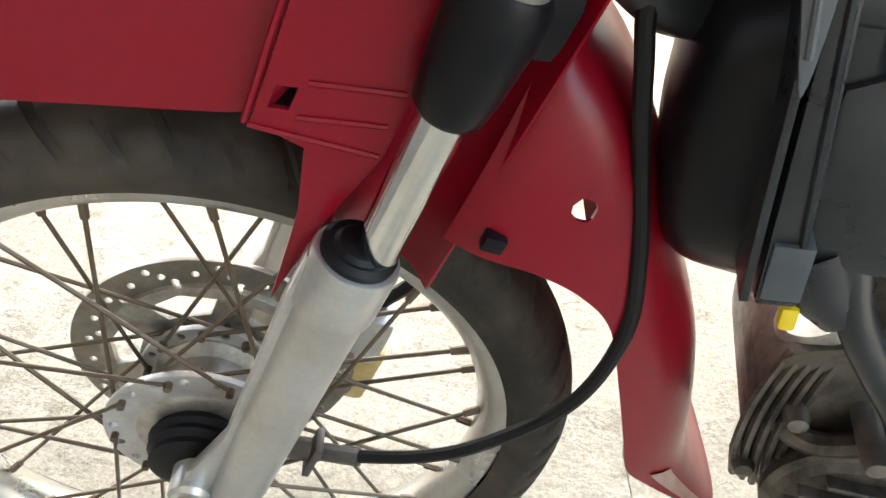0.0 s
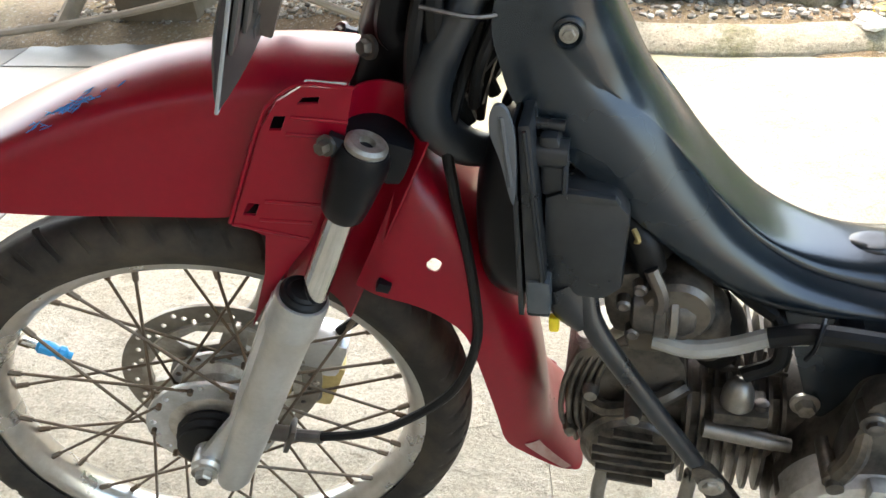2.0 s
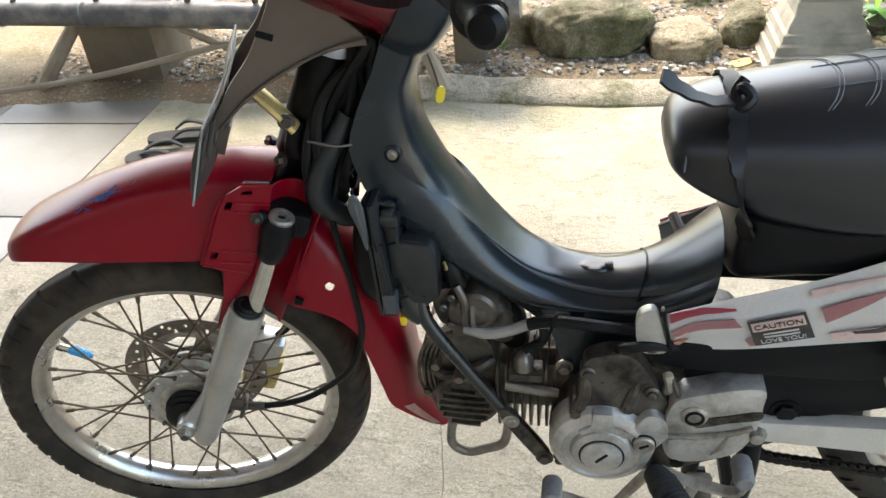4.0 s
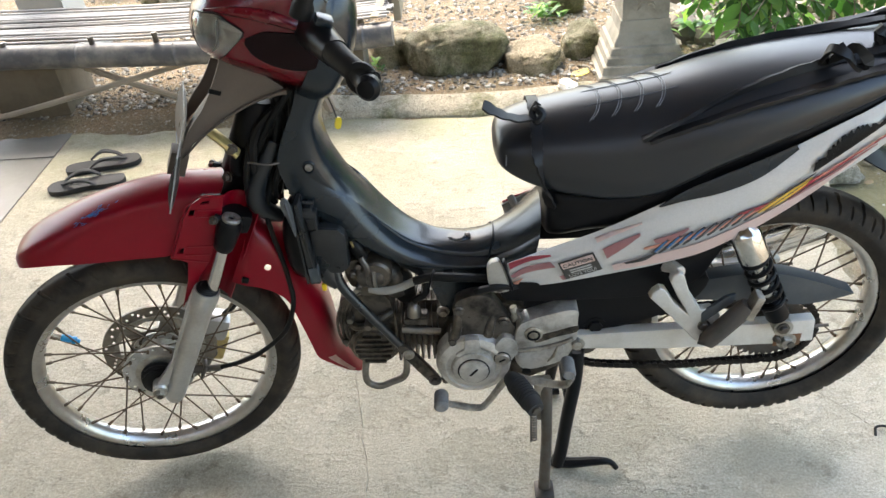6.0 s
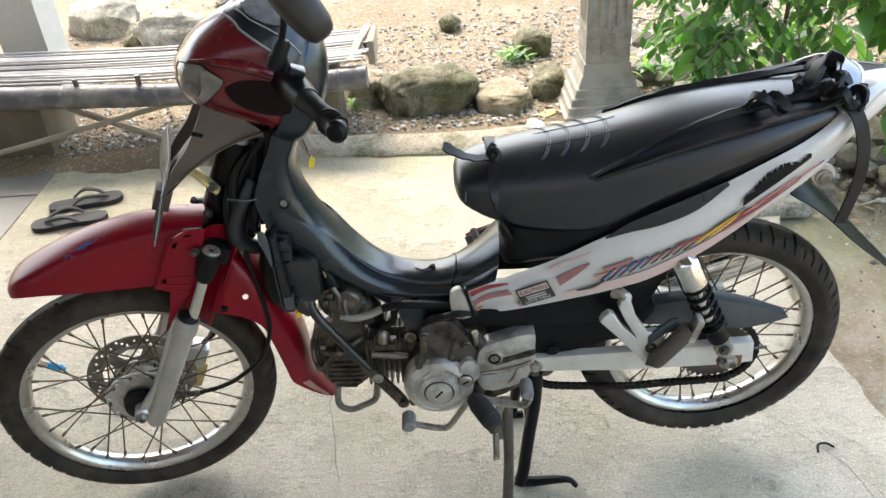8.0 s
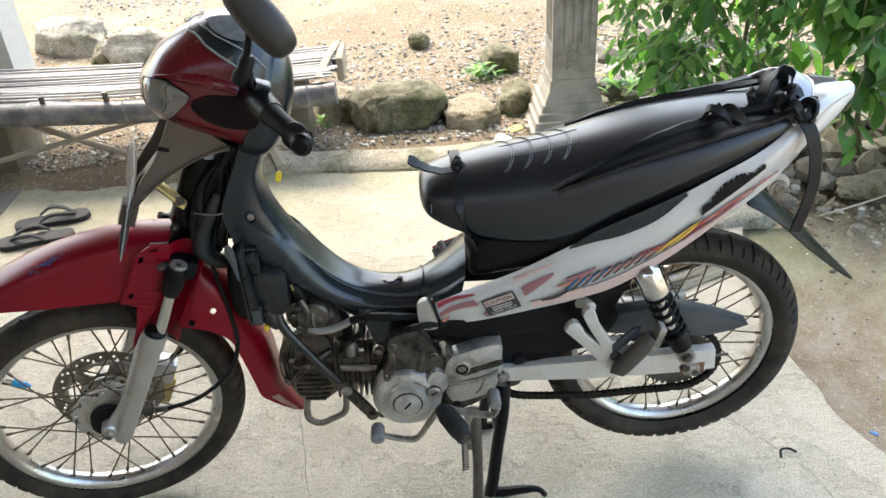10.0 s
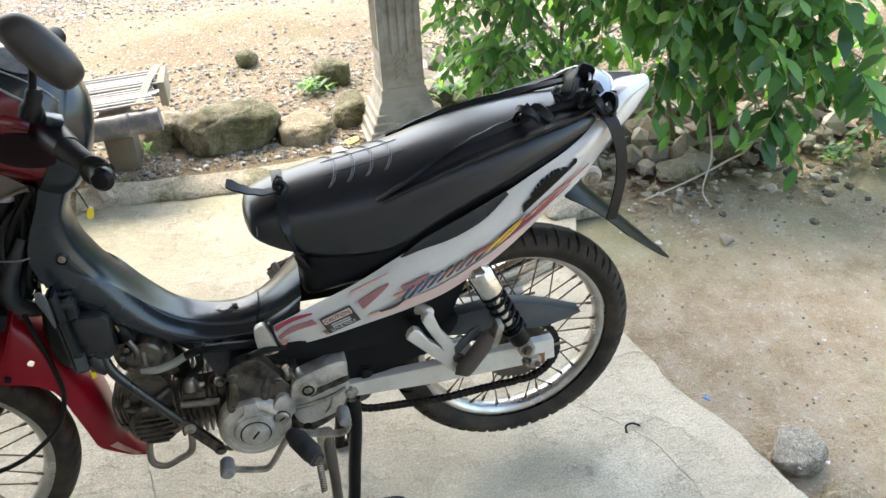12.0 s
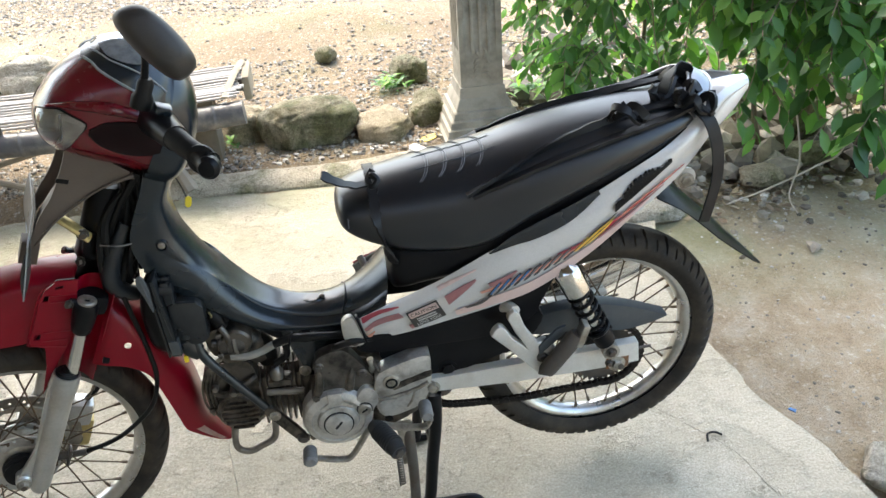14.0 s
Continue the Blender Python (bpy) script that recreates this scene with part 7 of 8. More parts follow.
def build_engine():
    # crankcase
    case = curved([(-0.04, 0.355), (0.0, 0.42), (0.02, 0.462), (0.09, 0.462), (0.13, 0.44), (0.212, 0.43), (0.228, 0.37), (0.205, 0.305), (0.12, 0.262), (0.02, 0.252), (-0.04, 0.278)], 4)
    crank = part("crankcase", prism(case, -0.095, 0.11, 0.008), GRIME, bike, "oily cast engine crankcase")
    top = [(-0.003, 0.395), (-0.002, 0.464), (0.008, 0.492), (0.058, 0.500), (0.092, 0.452), (0.112, 0.398), (0.05, 0.385)]
    part("upper_case", prism(curved(top, 4), -0.118, -0.09, 0.006), OLDCASE, crank)
    CX, CZ = 0.027, 0.338
    cov = part("magneto_cover", lathe([(0.072, -0.090), (0.072, -0.118), (0.067, -0.128), (0.057, -0.134), (0.054, -0.135), (0.052, -0.132), (0.043, -0.132), (0.040, -0.139), (0.031, -0.142)], "y", 64, (CX, 0, CZ)), CASTING, bike, "round cast aluminium magneto cover", None, 25)
    part("cover_bridge", prism([(-0.006, 0.375), (0.012, 0.388), (0.014, 0.411), (0.040, 0.411), (0.043, 0.388), (0.062, 0.372), (0.054, 0.362), (0.002, 0.362)], -0.1365, -0.12, 0.004), CASTING, cov)
    part("cover_ear", prism(curved([(0.068, 0.378), (0.084, 0.408), (0.104, 0.402), (0.112, 0.376), (0.096, 0.345), (0.078, 0.334)], 4), -0.132, -0.10, 0.004), CASTING, cov)
    cap = part("inspection_cap", lathe([(0.028, -0.139), (0.028, -0.145), (0.025, -0.147), (0.001, -0.147)], "y", 48, (CX, 0, CZ)), CASTING, cov)
    part("cap_ring", lathe([(0.0278, -0.1425), (0.0305, -0.1428), (0.0305, -0.139), (0.0278, -0.139)], "y", 48, (CX, 0, CZ), close=True), BLACK, cap)
    part("cap_slot", box((-0.011, -0.001, -0.002), (0.011, 0.001, 0.002), 0.0006), BLACK, cap, "", Matrix.Translation((CX, -0.1473, CZ)) @ Matrix.Rotation(radians(-48), 4, "Y"))
    cap2 = part("timing_cap", lathe([(0.0145, -0.128), (0.0145, -0.137), (0.012, -0.139), (0.001, -0.139)], "y", 32, (0.082, 0, 0.358)), ALU, cov)
    part("timing_ring", lathe([(0.0143, -0.134), (0.0160, -0.1342), (0.0160, -0.131), (0.0143, -0.131)], "y", 32, (0.082, 0, 0.358), close=True), BLACK, cap2)
    part("cap_slot", box((-0.007, -0.001, -0.0018), (0.007, 0.001, 0.0018), 0.0006), BLACK, cap2, "", Matrix.Translation((0.082, -0.1393, 0.358)) @ Matrix.Rotation(radians(-30), 4, "Y"))
    for x, z, y in ((-0.009, 0.398, -0.129), (0.060, 0.412, -0.125), (-0.036, 0.352, -0.112), (0.112, 0.412, -0.118), (0.088, 0.300, -0.118), (-0.030, 0.290, -0.118)):
        part("case_bolt", lathe([(0.009, -0.08), (0.009, y + 0.008), (0.007, y + 0.006), (0.007, y), (0.003, y - 0.001)], "y", 14, (x, 0, z)), GRIME, crank)
    for x, z in ((0.006, 0.470), (0.088, 0.440)):
        part("case_boss", lathe([(0.0105, -0.10), (0.0105, -0.121), (0.008, -0.123)], "y", 16, (x, 0, z)), OLDCASE, crank)
        part("case_bolt", lathe([(0.0065, -0.12), (0.0065, -0.127), (0.004, -0.128)], "y", 8, (x, 0, z)), STEEL, crank)
    part("case_pillar", tube([(0.058, -0.116, 0.405), (0.064, -0.118, 0.432), (0.070, -0.112, 0.452)], [0.010, 0.009, 0.007], 4, 10), OLDCASE, crank)
    part("vent_hose", tube([(0.040, -0.10, 0.495), (0.05, -0.115, 0.512), (0.085, -0.112, 0.515), (0.12, -0.10, 0.505)], 0.007, 6, 10), RUBBER, crank)
    part("neutral_wire", tube([(0.112, -0.112, 0.46), (0.118, -0.12, 0.448), (0.122, -0.118, 0.43), (0.118, -0.112, 0.415)], 0.0035, 6, 8), STEEL, crank)
    part("case_pillar", tube([(-0.006, -0.116, 0.400), (0.002, -0.118, 0.43), (0.004, -0.112, 0.455)], [0.010, 0.009, 0.007], 4, 10), GRIME, crank)
    spro = curved([(0.112, 0.425), (0.145, 0.448), (0.218, 0.464), (0.224, 0.43), (0.222, 0.392), (0.203, 0.345), (0.16, 0.325), (0.122, 0.322), (0.106, 0.355)], 4)
    sc = part("sprocket_cover", prism(spro, -0.128, -0.09, 0.007), CASTING, bike, "cast aluminium front sprocket cover")
    part("cover_groove", prism(curved([(0.150, 0.405), (0.185, 0.416), (0.221, 0.426), (0.222, 0.412), (0.186, 0.403), (0.146, 0.390)], 3), -0.1300, -0.12, 0.001), GRIME, sc)
    part("cover_step", prism(curved([(0.112, 0.366), (0.150, 0.372), (0.196, 0.384), (0.190, 0.352), (0.162, 0.332), (0.124, 0.330)], 4), -0.134, -0.12, 0.004), CASTING, sc)
    part("cover_ridge", tube([(0.112, -0.129, 0.372), (0.155, -0.131, 0.377), (0.190, -0.131, 0.386), (0.216, -0.129, 0.397)], 0.0042, 5, 8), ALU, sc)
    part("cover_ridge", tube([(0.186, -0.131, 0.384), (0.180, -0.133, 0.362), (0.168, -0.131, 0.345)], 0.0036, 4, 8), ALU, sc)
    part("cover_boss", lathe([(0.017, -0.11), (0.017, -0.131), (0.014, -0.133)], "y", 24, (0.142, 0, 0.412)), ALU, sc)
    part("cover_bolt", lathe([(0.0125, -0.125), (0.0125, -0.1345), (0.009, -0.1348), (0.008, -0.131), (0.001, -0.131)], "y", 20, (0.142, 0, 0.412)), BLACK, sc)
    part("cover_bolt", lathe([(0.009, -0.12), (0.009, -0.136), (0.006, -0.137)], "y", 12, (0.222, 0, 0.382)), ALU, sc)
    part("cover_bolt", lathe([(0.009, -0.11), (0.009, -0.128), (0.006, -0.129)], "y", 12, (0.128, 0, 0.316)), BLACK, sc)
    part("clutch_rod", tube([(0.105, -0.10, 0.425), (0.11, -0.112, 0.445), (0.106, -0.11, 0.465)], 0.007, 4, 8), ALU, bike)
    # cylinder and head, lying nearly flat
    cylinder = part("cylinder", prism(curved([(-0.045, 0.325), (-0.042, 0.405), (0.05, 0.405), (0.052, 0.325)], 4), -0.125, -0.02, axes="yz"), GRIME, bike, "finned engine cylinder, oily and brown")
    for k in range(8):
        x = -0.122 + k * 0.0115
        part("cylinder_fin", prism(curved([(-0.068, 0.315), (-0.064, 0.392), (-0.03, 0.42), (0.03, 0.42), (0.06, 0.41), (0.066, 0.325), (0.03, 0.290), (-0.045, 0.290)], 3), x, x + 0.0035, axes="yz"), GRIME, cylinder)
    head = part("cylinder_head", prism(curved([(-0.208, 0.318), (-0.230, 0.37), (-0.232, 0.42), (-0.215, 0.455), (-0.17, 0.462), (-0.128, 0.445), (-0.122, 0.315), (-0.16, 0.298), (-0.195, 0.300)], 4), -0.050, 0.07, 0.008), GRIME, bike, "finned oily cylinder head")
    for k in range(5):
        x = -0.232 + k * 0.007
        part("head_rib", tube([(x + 0.004, -0.045, 0.330 - k * 0.004), (x - 0.003, -0.056, 0.375), (x, -0.056, 0.418), (x + 0.014, -0.045, 0.452 + k * 0.001)], 0.0028, 5, 6), GRIME, head)
    part("valve_cover", lathe([(0.044, -0.048), (0.044, -0.068), (0.039, -0.075), (0.018, -0.078)], "y", 40, (-0.168, 0, 0.348)), GRIME, head)
    part("cover_lip", lathe([(0.0445, -0.060), (0.048, -0.062), (0.048, -0.068), (0.0445, -0.070)], "y", 40, (-0.168, 0, 0.348)), GRIME, head)
    for k in range(6):
        z = 0.318 + k * 0.0125
        h = math.sqrt(max(0.0001, 0.037 ** 2 - (z - 0.348) ** 2))
        part("cover_fin", prism([(-0.168 - h, z - 0.0016), (-0.168 + h, z - 0.005), (-0.168 + h, z - 0.002), (-0.168 - h, z + 0.0016)], -0.084, -0.07, 0.001), GRIME, head)
    part("tappet_cap", lathe([(0.024, 0.0), (0.025, 0.006), (0.025, 0.014), (0.021, 0.020), (0.009, 0.021)], "z", 28), ALU, head, "", Matrix.Translation((-0.196, -0.022, 0.446)) @ Matrix.Rotation(radians(-28), 4, "Y"))
    part("tappet_cap", lathe([(0.022, 0.0), (0.024, -0.006), (0.024, -0.014), (0.018, -0.018)], "z", 28), GRIME, head, "", Matrix.Translation((-0.17, -0.03, 0.305)))
    for x, z, y in ((-0.208, 0.413, -0.07), (-0.170, 0.415, -0.095), (-0.226, 0.352, -0.062), (-0.135, 0.335, -0.08), (-0.196, 0.452, -0.045)):
        part("head_nut", lathe([(0.008, -0.04), (0.008, y + 0.008), (0.006, y + 0.002), (0.001, y)], "y", 10, (x, 0, z)), LOOP if z > 0.4 else GRIME, head)
    part("head_web", tube([(-0.215, -0.05, 0.395), (-0.19, -0.062, 0.392), (-0.15, -0.062, 0.41), (-0.125, -0.05, 0.42)], 0.008, 5, 8), GRIME, head)
    for k in range(7):
        x = -0.104 + k * 0.0105
        part("top_fin", prism([(x, 0.395), (x + 0.003, 0.395), (x + 0.005, 0.446), (x + 0.002, 0.446)], -0.025, 0.045), GRIME, cylinder)
    part("top_fin_bar", box((-0.104, -0.027, 0.418), (-0.036, -0.022, 0.423), 0.001), GRIME, cylinder)
    plug = part("air_valve", box((-0.102, -0.078, 0.404), (-0.056, -0.045, 0.418), 0.003), GRIME, bike, "small air valve block")
    part("valve_dome", lathe([(0.0145, 0.416), (0.0135, 0.432), (0.009, 0.442), (0.003, 0.446)], "z", 20, (-0.082, -0.062, 0)), LOOP, plug)
    part("valve_screw", lathe([(0.006, 0.416), (0.006, 0.424), (0.003, 0.425)], "z", 10, (-0.062, -0.066, 0)), STEEL, plug)
    part("case_stud", tube([(-0.108, -0.072, 0.392), (-0.06, -0.074, 0.386), (-0.034, -0.074, 0.382)], [0.0085, 0.008, 0.0065], 3, 12), LOOP, bike)
    # carburettor and intake
    carb = part("carburettor", lathe([(0.026, -0.035), (0.030, -0.03), (0.030, 0.03), (0.026, 0.035)], "y", 24, (-0.143, -0.045, 0.528)), GRIME, bike, "stained metal carburettor")
    part("float_bowl", box((-0.180, -0.065, 0.470), (-0.128, 0.0, 0.528), 0.008), GRIME, carb)
    part("carburettor_body", tube([(-0.205, -0.035, 0.545), (-0.17, -0.04, 0.530), (-0.13, -0.04, 0.515), (-0.115, -0.04, 0.49), (-0.112, -0.03, 0.46)], [0.024, 0.021, 0.024, 0.024, 0.022], 5, 20), GRIME, carb)
    part("intake_boot", tube([(-0.118, -0.035, 0.50), (-0.105, -0.03, 0.48), (-0.10, -0.02, 0.455), (-0.10, -0.01, 0.43)], [0.026, 0.026, 0.022, 0.020], 5, 16), RUBBER, carb)
    part("float_chamber", lathe([(0.014, -0.178), (0.021, -0.176), (0.0235, -0.170), (0.0235, -0.160), (0.0255, -0.159), (0.0255, -0.151), (0.0235, -0.150), (0.0235, -0.136), (0.020, -0.128), (0.010, -0.123)], "x", 28, (0, -0.062, 0.522)), OLDCASE, carb, "stained round float chamber")
    part("chamber_band", lathe([(0.0238, -0.148), (0.0262, -0.147), (0.0262, -0.142), (0.0238, -0.141)], "x", 28, (0, -0.062, 0.522), close=True), LOOP, carb)
    for x, z in ((-0.172, 0.552), (-0.184, 0.535), (-0.176, 0.505)):
        part("carburettor_screw", lathe([(0.006, -0.06), (0.006, -0.080), (0.004, -0.082), (0.001, -0.081)], "y", 10, (x, 0, z)), STEEL, carb)
    part("carburettor_web", prism(curved([(-0.200, 0.535), (-0.190, 0.556), (-0.170, 0.560), (-0.160, 0.540), (-0.168, 0.505), (-0.190, 0.500)], 4), -0.070, -0.035, 0.004), GRIME, carb)
    part("choke_lever", tube([(-0.165, -0.075, 0.57), (-0.155, -0.08, 0.545), (-0.16, -0.078, 0.515)], 0.006, 4, 8), STEEL, carb)
    for pts, rad, mat in (([(-0.158, -0.075, 0.497), (-0.128, -0.082, 0.496), (-0.098, -0.082, 0.503), (-0.072, -0.082, 0.515), (-0.045, -0.084, 0.522)], 0.0078, HOSE), ([(-0.072, -0.082, 0.515), (-0.045, -0.084, 0.524), (-0.012, -0.086, 0.524), (0.03, -0.085, 0.518), (0.085, -0.07, 0.500)], 0.0085, RUBBER), ([(-0.075, -0.03, 0.525), (-0.058, -0.055, 0.505), (-0.055, -0.06, 0.47), (-0.08, -0.06, 0.45)], 0.007, RUBBER), ([(-0.125, -0.03, 0.555), (-0.085, -0.045, 0.525), (-0.055, -0.05, 0.505), (-0.04, -0.04, 0.48)], 0.007, RUBBER), ([(-0.19, -0.035, 0.58), (-0.155, -0.04, 0.55), (-0.12, -0.035, 0.535), (-0.08, -0.03, 0.52)], 0.006, RUBBER)):
        part("hose", tube(pts, rad, 8, 10), mat, bike)
    part("hose_clip", tube([(-0.046, -0.096, 0.508), (-0.042, -0.098, 0.522), (-0.038, -0.090, 0.535), (-0.034, -0.078, 0.534)], 0.002, 4, 6), BLACK, bike)
    part("red_terminal", box((-0.02, -0.07, 0.498), (0.0, -0.05, 0.52), 0.004), BLACK, bike)
    # down tube strut
    strut = part("frame_strut", tube([(-0.215, -0.075, 0.545), (-0.205, -0.085, 0.512), (-0.165, -0.092, 0.450), (-0.110, -0.095, 0.366)], [0.010, 0.0098, 0.0088, 0.0082], 6, 14), AIRBOX, bike, "dark grey frame strut across the engine")
    part("strut_plate", prism(curved([(-0.116, 0.362), (-0.106, 0.374), (-0.090, 0.358), (-0.045, 0.286), (-0.050, 0.270), (-0.068, 0.282)], 3), -0.104, -0.092, 0.002), GRIME, strut)
    bolt(strut, (-0.098, -0.104, 0.352), 0.008, 0.005, ALU, "strut_bolt")
    bolt(strut, (-0.052, -0.104, 0.280), 0.009, 0.008, STEEL, "strut_bolt")
    part("gusset_plate", prism([(-0.060, 0.525), (0.06, 0.53), (0.08, 0.45), (0.03, 0.40), (-0.02, 0.405)], -0.058, -0.043, 0.003), BODY, bike, "dark grey frame gusset")
    bolt(bike, (-0.026, -0.058, 0.419), 0.0085, 0.010, ALU, "gusset_bolt")
    part("guard_loop", tube([(-0.190, -0.05, 0.305), (-0.197, -0.06, 0.268), (-0.194, -0.06, 0.240), (-0.172, -0.06, 0.228), (-0.145, -0.06, 0.238), (-0.116, -0.06, 0.256), (-0.108, -0.05, 0.300)], 0.0072, 8, 12), LOOP, bike, "bent dull steel loop under the cylinder head")
    part("exhaust_pipe", tube([(-0.17, 0.04, 0.33), (-0.18, 0.06, 0.26), (-0.12, 0.09, 0.215), (0.05, 0.11, 0.215), (0.25, 0.13, 0.29)], 0.0145, 8, 14), STEEL, bike)
    # air box
    ab = part("air_box", prism([(-0.248, 0.548), (-0.246, 0.640), (-0.231, 0.646), (-0.194, 0.641), (-0.183, 0.627), (-0.186, 0.557), (-0.200, 0.546)], -0.088, 0.05, 0.006), AIRBOX, bike, "scuffed black plastic air box")
    part("air_box_lid", prism([(-0.259, 0.534), (-0.262, 0.705), (-0.253, 0.706), (-0.240, 0.534)], -0.100, 0.055, 0.003), AIRBOX, ab)
    part("lid_rib", prism([(-0.2655, 0.534), (-0.2675, 0.702), (-0.2640, 0.704), (-0.2610, 0.534)], -0.099, 0.055, 0.0012), AIRBOX, ab)
    part("lid_edge", tube([(-0.257, -0.101, 0.702), (-0.250, -0.101, 0.62), (-0.243, -0.101, 0.54)], 0.0018, 4, 6), AIRBOX, ab)
    part("air_box_nose", skin([(-0.312, 0.555, 0.600, 0.020), (-0.306, 0.525, 0.640, 0.045), (-0.292, 0.508, 0.668, 0.058), (-0.262, 0.500, 0.682, 0.062)], 5, 24, 2.6), BLACK, ab, "", pose(0.004, -0.015, 0))
    part("air_box_ledge", prism([(-0.229, 0.640), (-0.229, 0.6475), (-0.194, 0.6435), (-0.190, 0.637)], -0.0915, -0.083, 0.002), AIRBOX, ab)
    part("air_box_block", prism([(-0.248, 0.640), (-0.249, 0.688), (-0.236, 0.688), (-0.230, 0.660), (-0.2305, 0.640)], -0.084, -0.03, 0.003), AIRBOX, ab)
    part("air_box_boss", tube([(-0.253, -0.076, 0.673), (-0.229, -0.076, 0.671)], 0.0115, 1, 18), AIRBOX, ab)
    part("air_box_boss", tube([(-0.253, -0.070, 0.692), (-0.232, -0.070, 0.690)], 0.0045, 1, 12), AIRBOX, ab)
    part("air_box_rib", tube([(-0.2305, -0.089, 0.645), (-0.2300, -0.090, 0.660), (-0.2300, -0.080, 0.672)], 0.0022, 3, 6), AIRBOX, ab)
    part("air_box_clip", box((-0.258, -0.103, 0.540), (-0.240, -0.086, 0.572), 0.002), GUARD, ab)
    part("drain_plug", box((-0.243, -0.090, 0.509), (-0.234, -0.081, 0.524), 0.003), YELLOW, ab, "yellow drain plug")
    part("drain_funnel", tube([(-0.235, -0.07, 0.55), (-0.225, -0.075, 0.53), (-0.212, -0.08, 0.515)], [0.022, 0.018, 0.012], 4, 14), AIRBOX, ab)
    part("breather_hose", tube([(-0.186, -0.05, 0.60), (-0.172, -0.06, 0.585), (-0.165, -0.06, 0.56)], 0.013, 5, 12), RUBBER, ab)
    part("hose_clamp", tube([(-0.180, -0.066, 0.601), (-0.176, -0.072, 0.595), (-0.179, -0.066, 0.589)], 0.0022, 4, 8), BRASS, ab, "yellowed hose clamp")
    part("intake_duct", tube([(-0.205, -0.02, 0.59), (-0.18, -0.03, 0.575), (-0.165, -0.03, 0.555)], [0.03, 0.028, 0.026], 4, 16), RUBBER, ab)
    # gear lever, footrests, stands
    lev = part("gear_lever", tube([(-0.030, -0.168, 0.282), (0.02, -0.172, 0.270), (0.045, -0.170, 0.274), (0.082, -0.160, 0.322), (0.105, -0.15, 0.326)], [0.008, 0.008, 0.008, 0.009, 0.010], 5, 10, flat=0.6), ALU, bike, "worn aluminium heel and toe gear lever")
    part("toe_pad", lathe([(0.012, 0.02), (0.0140, 0.016), (0.0140, -0.016), (0.010, -0.02)], "y", 20, (-0.038, -0.176, 0.297)), RUBBED, lev, "worn rubber toe pad")
    part("lever_arm", tube([(0.105, -0.15, 0.326), (0.138, -0.160, 0.322), (0.195, -0.170, 0.318), (0.210, -0.172, 0.338)], [0.010, 0.009, 0.009, 0.009], 5, 10, flat=0.6), ALU, lev)
    part("heel_pad", lathe([(0.012, 0.02), (0.0132, 0.015), (0.0132, -0.015), (0.010, -0.02)], "y", 20, (0.201, -0.176, 0.366)), RUBBED, lev, "worn rubber heel pad")
    path = [(0.096, -0.160, 0.330), (0.104, -0.178, 0.337), (0.126, -0.224, 0.338), (0.136, -0.246, 0.335)]
    peg = part("rider_peg", tube(path, [0.015, 0.0185, 0.0185, 0.016], 6, 16), PEGBLACK, bike, "ribbed black rubber rider footrest")
    d = (Vector(path[2]) - Vector(path[1])).normalized()
    for k in range(8):
        q = Vector(path[1]) + d * (0.004 + k * 0.0072)
        part("peg_rib", tube([q - d * 0.0018, q + d * 0.0018], 0.0203, 1, 16), PEGBLACK, peg)
    part("peg_end", tube([Vector(path[3]), Vector(path[3]) + d * 0.004], 0.0085, 1, 12), STEEL, peg)
    part("peg_bar", tube([(0.105, -0.05, 0.262), (0.102, -0.13, 0.272), (0.098, -0.165, 0.332)], 0.011, 4, 10), STEEL, bike)
    side = part("side_stand", tube([(0.163, -0.135, 0.300), (0.164, -0.150, 0.25), (0.164, -0.155, 0.16), (0.160, -0.160, 0.05), (0.158, -0.164, 0.012)], [0.013, 0.012, 0.011, 0.012, 0.013], 6, 12), STEEL, bike, "dark worn side stand")
    part("stand_foot", box((0.138, -0.19, 0.0), (0.178, -0.145, 0.010), 0.004), STEEL, side)
    part("stand_plate", prism([(0.140, 0.315), (0.172, 0.315), (0.168, 0.20), (0.145, 0.20)], -0.150, -0.138, 0.003), ALU, side)
    coil = [Vector((0.138 + 0.006 * math.cos(k * 0.785), -0.158 + 0.006 * math.sin(k * 0.785), 0.25 - 0.0009 * k)) for k in range(110)]
    part("stand_spring", tube(coil, 0.0016, 1, 5), STEEL, side)
    stand = part("centre_stand", tube([(0.228, -0.085, 0.325), (0.226, -0.10, 0.26), (0.212, -0.105, 0.16), (0.200, -0.108, 0.06), (0.192, -0.110, 0.016)], [0.017, 0.014, 0.014, 0.014, 0.013], 6, 12), BLACK, bike, "black steel centre stand")
    part("stand_toe", tube([(0.182, -0.095, 0.010), (0.22, -0.105, 0.012), (0.27, -0.112, 0.022), (0.302, -0.115, 0.022), (0.318, -0.12, 0.006)], [0.013, 0.012, 0.010, 0.007, 0.006], 5, 10), BLACK, stand)
    part("stand_leg", tube([(0.228, 0.085, 0.325), (0.212, 0.105, 0.16), (0.192, 0.110, 0.012)], [0.017, 0.014, 0.013], 6, 12), BLACK, stand)
    part("stand_brace", tube([(0.216, -0.105, 0.20), (0.216, 0.105, 0.20)], 0.011, 1, 10), BLACK, stand)
    part("stand_foot", tube([(0.18, 0.11, 0.010), (0.22, 0.112, 0.010)], 0.010, 2, 10), BLACK, stand)


PEGBLACK = worn("ribbed_peg_rubber", (0.024, 0.024, 0.024), (0.055, 0.052, 0.05), 0.5, 0.75, grain=140, patch=40, relief=0.4)
RUBBED = worn("grey_worn_rubber", (0.22, 0.215, 0.205), (0.10, 0.095, 0.09), 0.5, 0.8, grain=150, patch=60, relief=0.5)
build_engine()


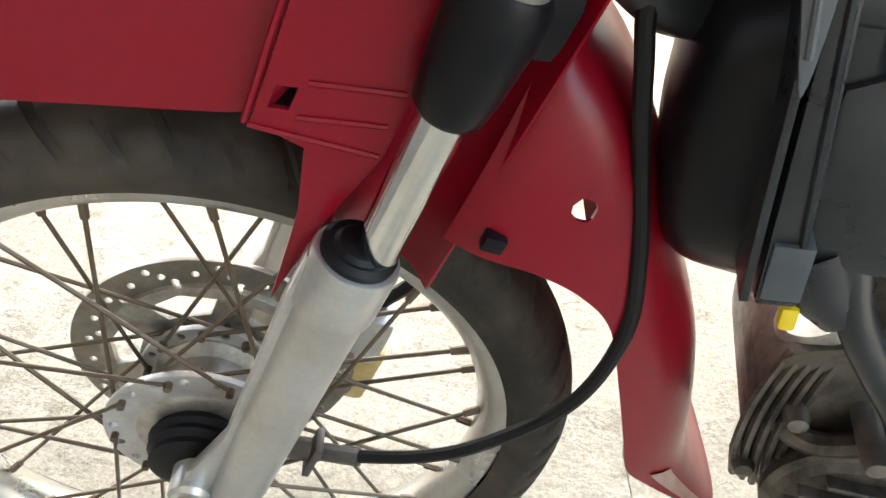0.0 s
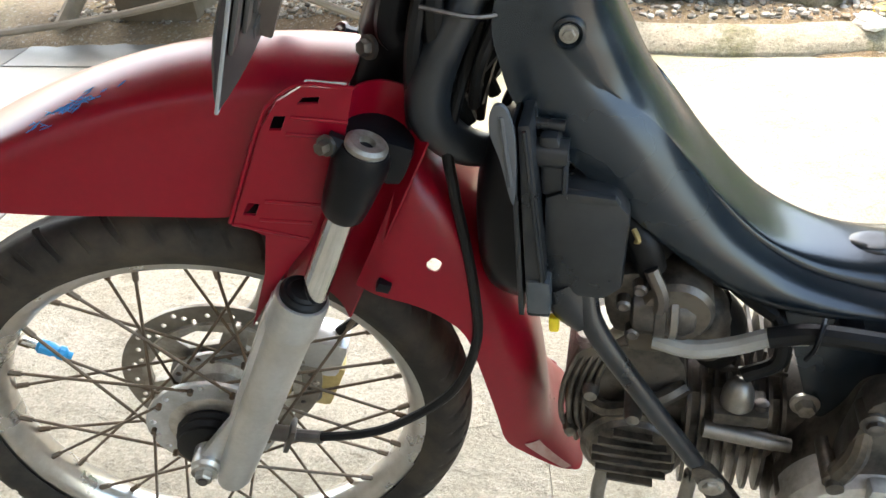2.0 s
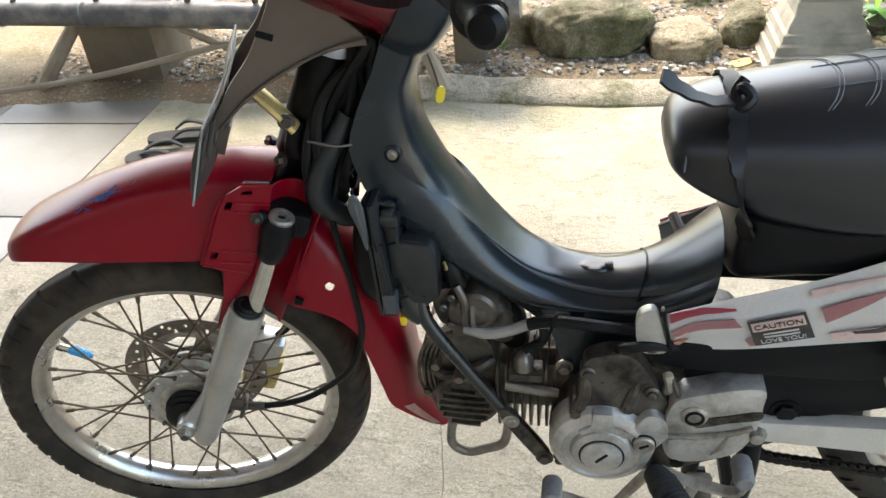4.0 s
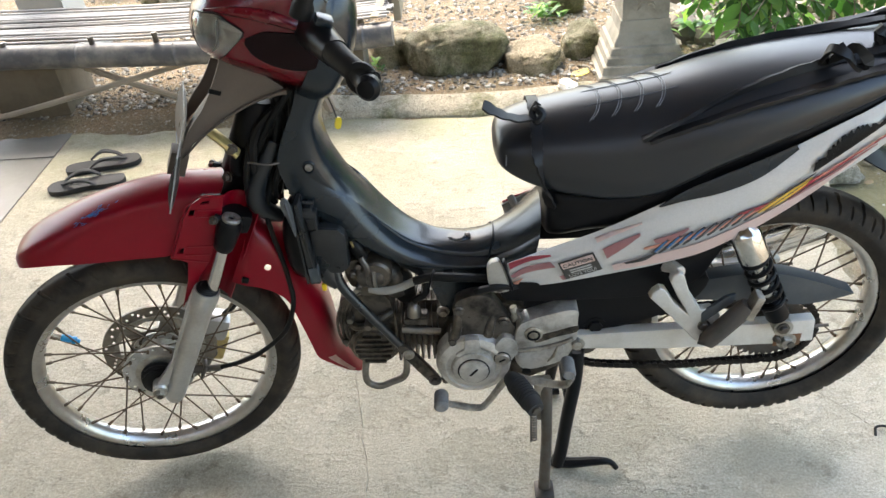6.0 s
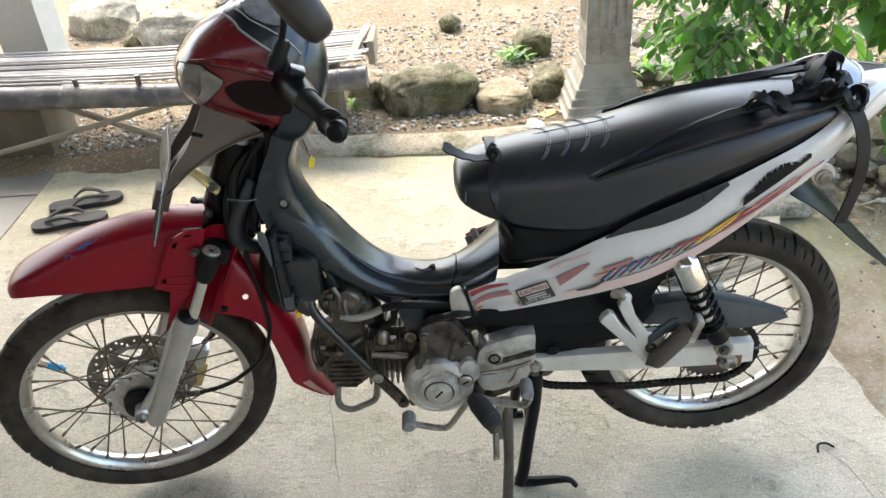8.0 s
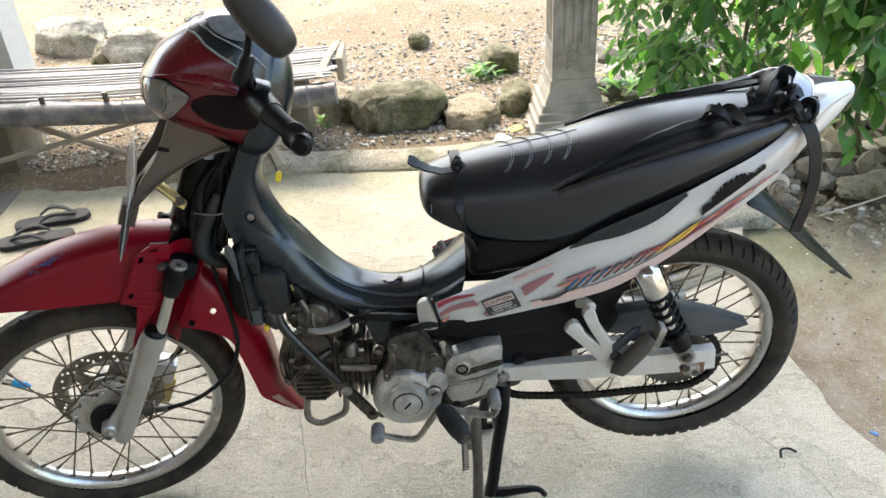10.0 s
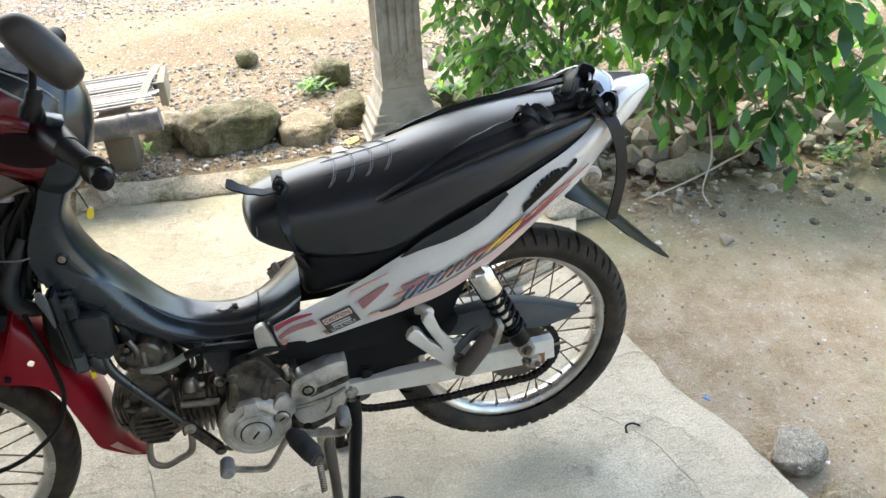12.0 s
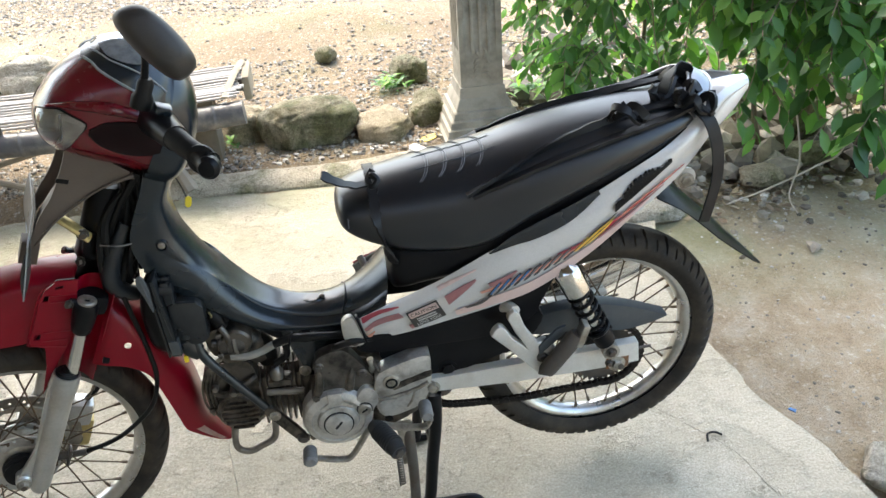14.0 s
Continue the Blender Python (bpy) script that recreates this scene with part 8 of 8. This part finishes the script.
# ---------------------------------------------------------------- straps on the seat
STRAP = worn("black_strap_rubber", (0.008, 0.008, 0.009), (0.028, 0.027, 0.026), 0.35, 0.5, grain=180, patch=20, spec=0.3)


def ribbon(pts, width, thick=0.0022, n=8, twist=0.0, across=None):
    """A flat band along points, lying flat side up, with an optional twist in turns."""
    path = spline(pts, n)
    rows = []
    for i, p in enumerate(path):
        d = (path[min(i + 1, len(path) - 1)] - path[max(i - 1, 0)]).normalized()
        s = d.cross(Vector((0, 0, 1)))
        s = s.normalized() if s.length > 1e-3 else Vector((0, 1, 0))
        if across:
            s = (Vector(across) - d * d.dot(Vector(across))).normalized()
        u = s.cross(d)
        a = twist * 2 * math.pi * i / (len(path) - 1)
        s, u = s * math.cos(a) + u * math.sin(a), u * math.cos(a) - s * math.sin(a)
        w = width / 2 * (1.0 if across else 0.85 + 0.3 * abs(math.sin(i * 0.7)))
        rows.append([p - s * w - u * thick, p + s * w - u * thick, p + s * w + u * thick, p - s * w + u * thick])
    bm = bmesh.new()
    rings(bm, rows, True, True)
    return bm


def build_straps():
    strap = thing("tie_down_strap", "black rubber straps tied lengthwise over the seat", "strap", pose(0, -0.02, 0))
    def over(pts, lift=0.004):
        return [(x, y, seat_top(x, y) + lift) for x, y in pts]

    part("near_band", ribbon([(0.755, -0.085, 0.905)] + over([(0.70, -0.092), (0.64, -0.098), (0.56, -0.104), (0.48, -0.107), (0.40, -0.108), (0.33, -0.108)]), 0.018, 0.003), STRAP, strap)
    part("near_band", ribbon([(0.75, -0.08, 0.912)] + over([(0.68, -0.062), (0.60, -0.066), (0.52, -0.076), (0.45, -0.088), (0.38, -0.099), (0.32, -0.105)]), 0.014, 0.003, twist=0.5), STRAP, strap)
    part("far_band", ribbon([(0.76, 0.06, 0.918)] + over([(0.66, 0.080), (0.55, 0.088), (0.45, 0.092), (0.34, 0.096), (0.27, 0.100)]), 0.016, 0.003), STRAP, strap)
    part("far_band", ribbon([(0.74, 0.02, 0.918)] + over([(0.62, 0.048), (0.50, 0.078), (0.38, 0.092)]), 0.014, 0.003, twist=0.3), STRAP, strap)
    for k, (x, y, z) in enumerate(((0.735, -0.07, 0.918), (0.70, -0.04, 0.918), (0.755, -0.09, 0.905), (0.62, -0.088, 0.905), (0.745, 0.0, 0.925))):
        r = random.Random(k)
        pts = [(x + 0.026 * math.cos(a) * r.uniform(0.6, 1.2), y + 0.018 * math.sin(a * 1.3 + k), z + 0.016 * math.sin(a * 2.1 + k)) for a in (j * 0.9 for j in range(10))]
        part("knot", ribbon(pts, 0.014, 0.003, 5, 0.4), STRAP, strap)
    part("loose_loop", ribbon([(0.70, -0.05, 0.915), (0.715, -0.04, 0.945), (0.74, -0.02, 0.955), (0.765, -0.02, 0.935), (0.75, -0.05, 0.915)], 0.022, 0.0015, 6, 0.3), STRAP, strap)
    part("hanging_tail", ribbon([(0.752, -0.092, 0.898), (0.772, -0.108, 0.872), (0.788, -0.115, 0.82), (0.793, -0.115, 0.76), (0.786, -0.112, 0.70), (0.779, -0.112, 0.668)], 0.024, 0.0018, 8, 0.0, (0.95, 0.2, 0.1)), STRAP, strap)
    front = thing("tie_down_strap", "short black rubber strap knotted round the seat's nose", "strap", pose(0, -0.02, 0))
    ring = [(0.178, -0.090, 0.665), (0.168, -0.102, 0.70), (0.160, -0.101, 0.745)] + [(0.155, y, seat_top(0.155, y) + 0.003) for y in (-0.092, -0.075, -0.05, 0.0, 0.05, 0.075, 0.092)] + [(0.160, 0.101, 0.745), (0.168, 0.102, 0.70)]
    part("band", ribbon(ring, 0.018, 0.0022, 8), STRAP, front)
    part("loose_end", ribbon([(0.155, -0.055, 0.820), (0.125, -0.07, 0.826), (0.095, -0.085, 0.845), (0.070, -0.092, 0.865)], 0.018, 0.0018, 6, 0.12), STRAP, front)
    part("knot", tube([(0.150, -0.045, 0.822), (0.158, -0.055, 0.834), (0.166, -0.062, 0.826), (0.156, -0.068, 0.818), (0.150, -0.052, 0.826), (0.160, -0.045, 0.840)], 0.0065, 6, 8), STRAP, front)


build_straps()
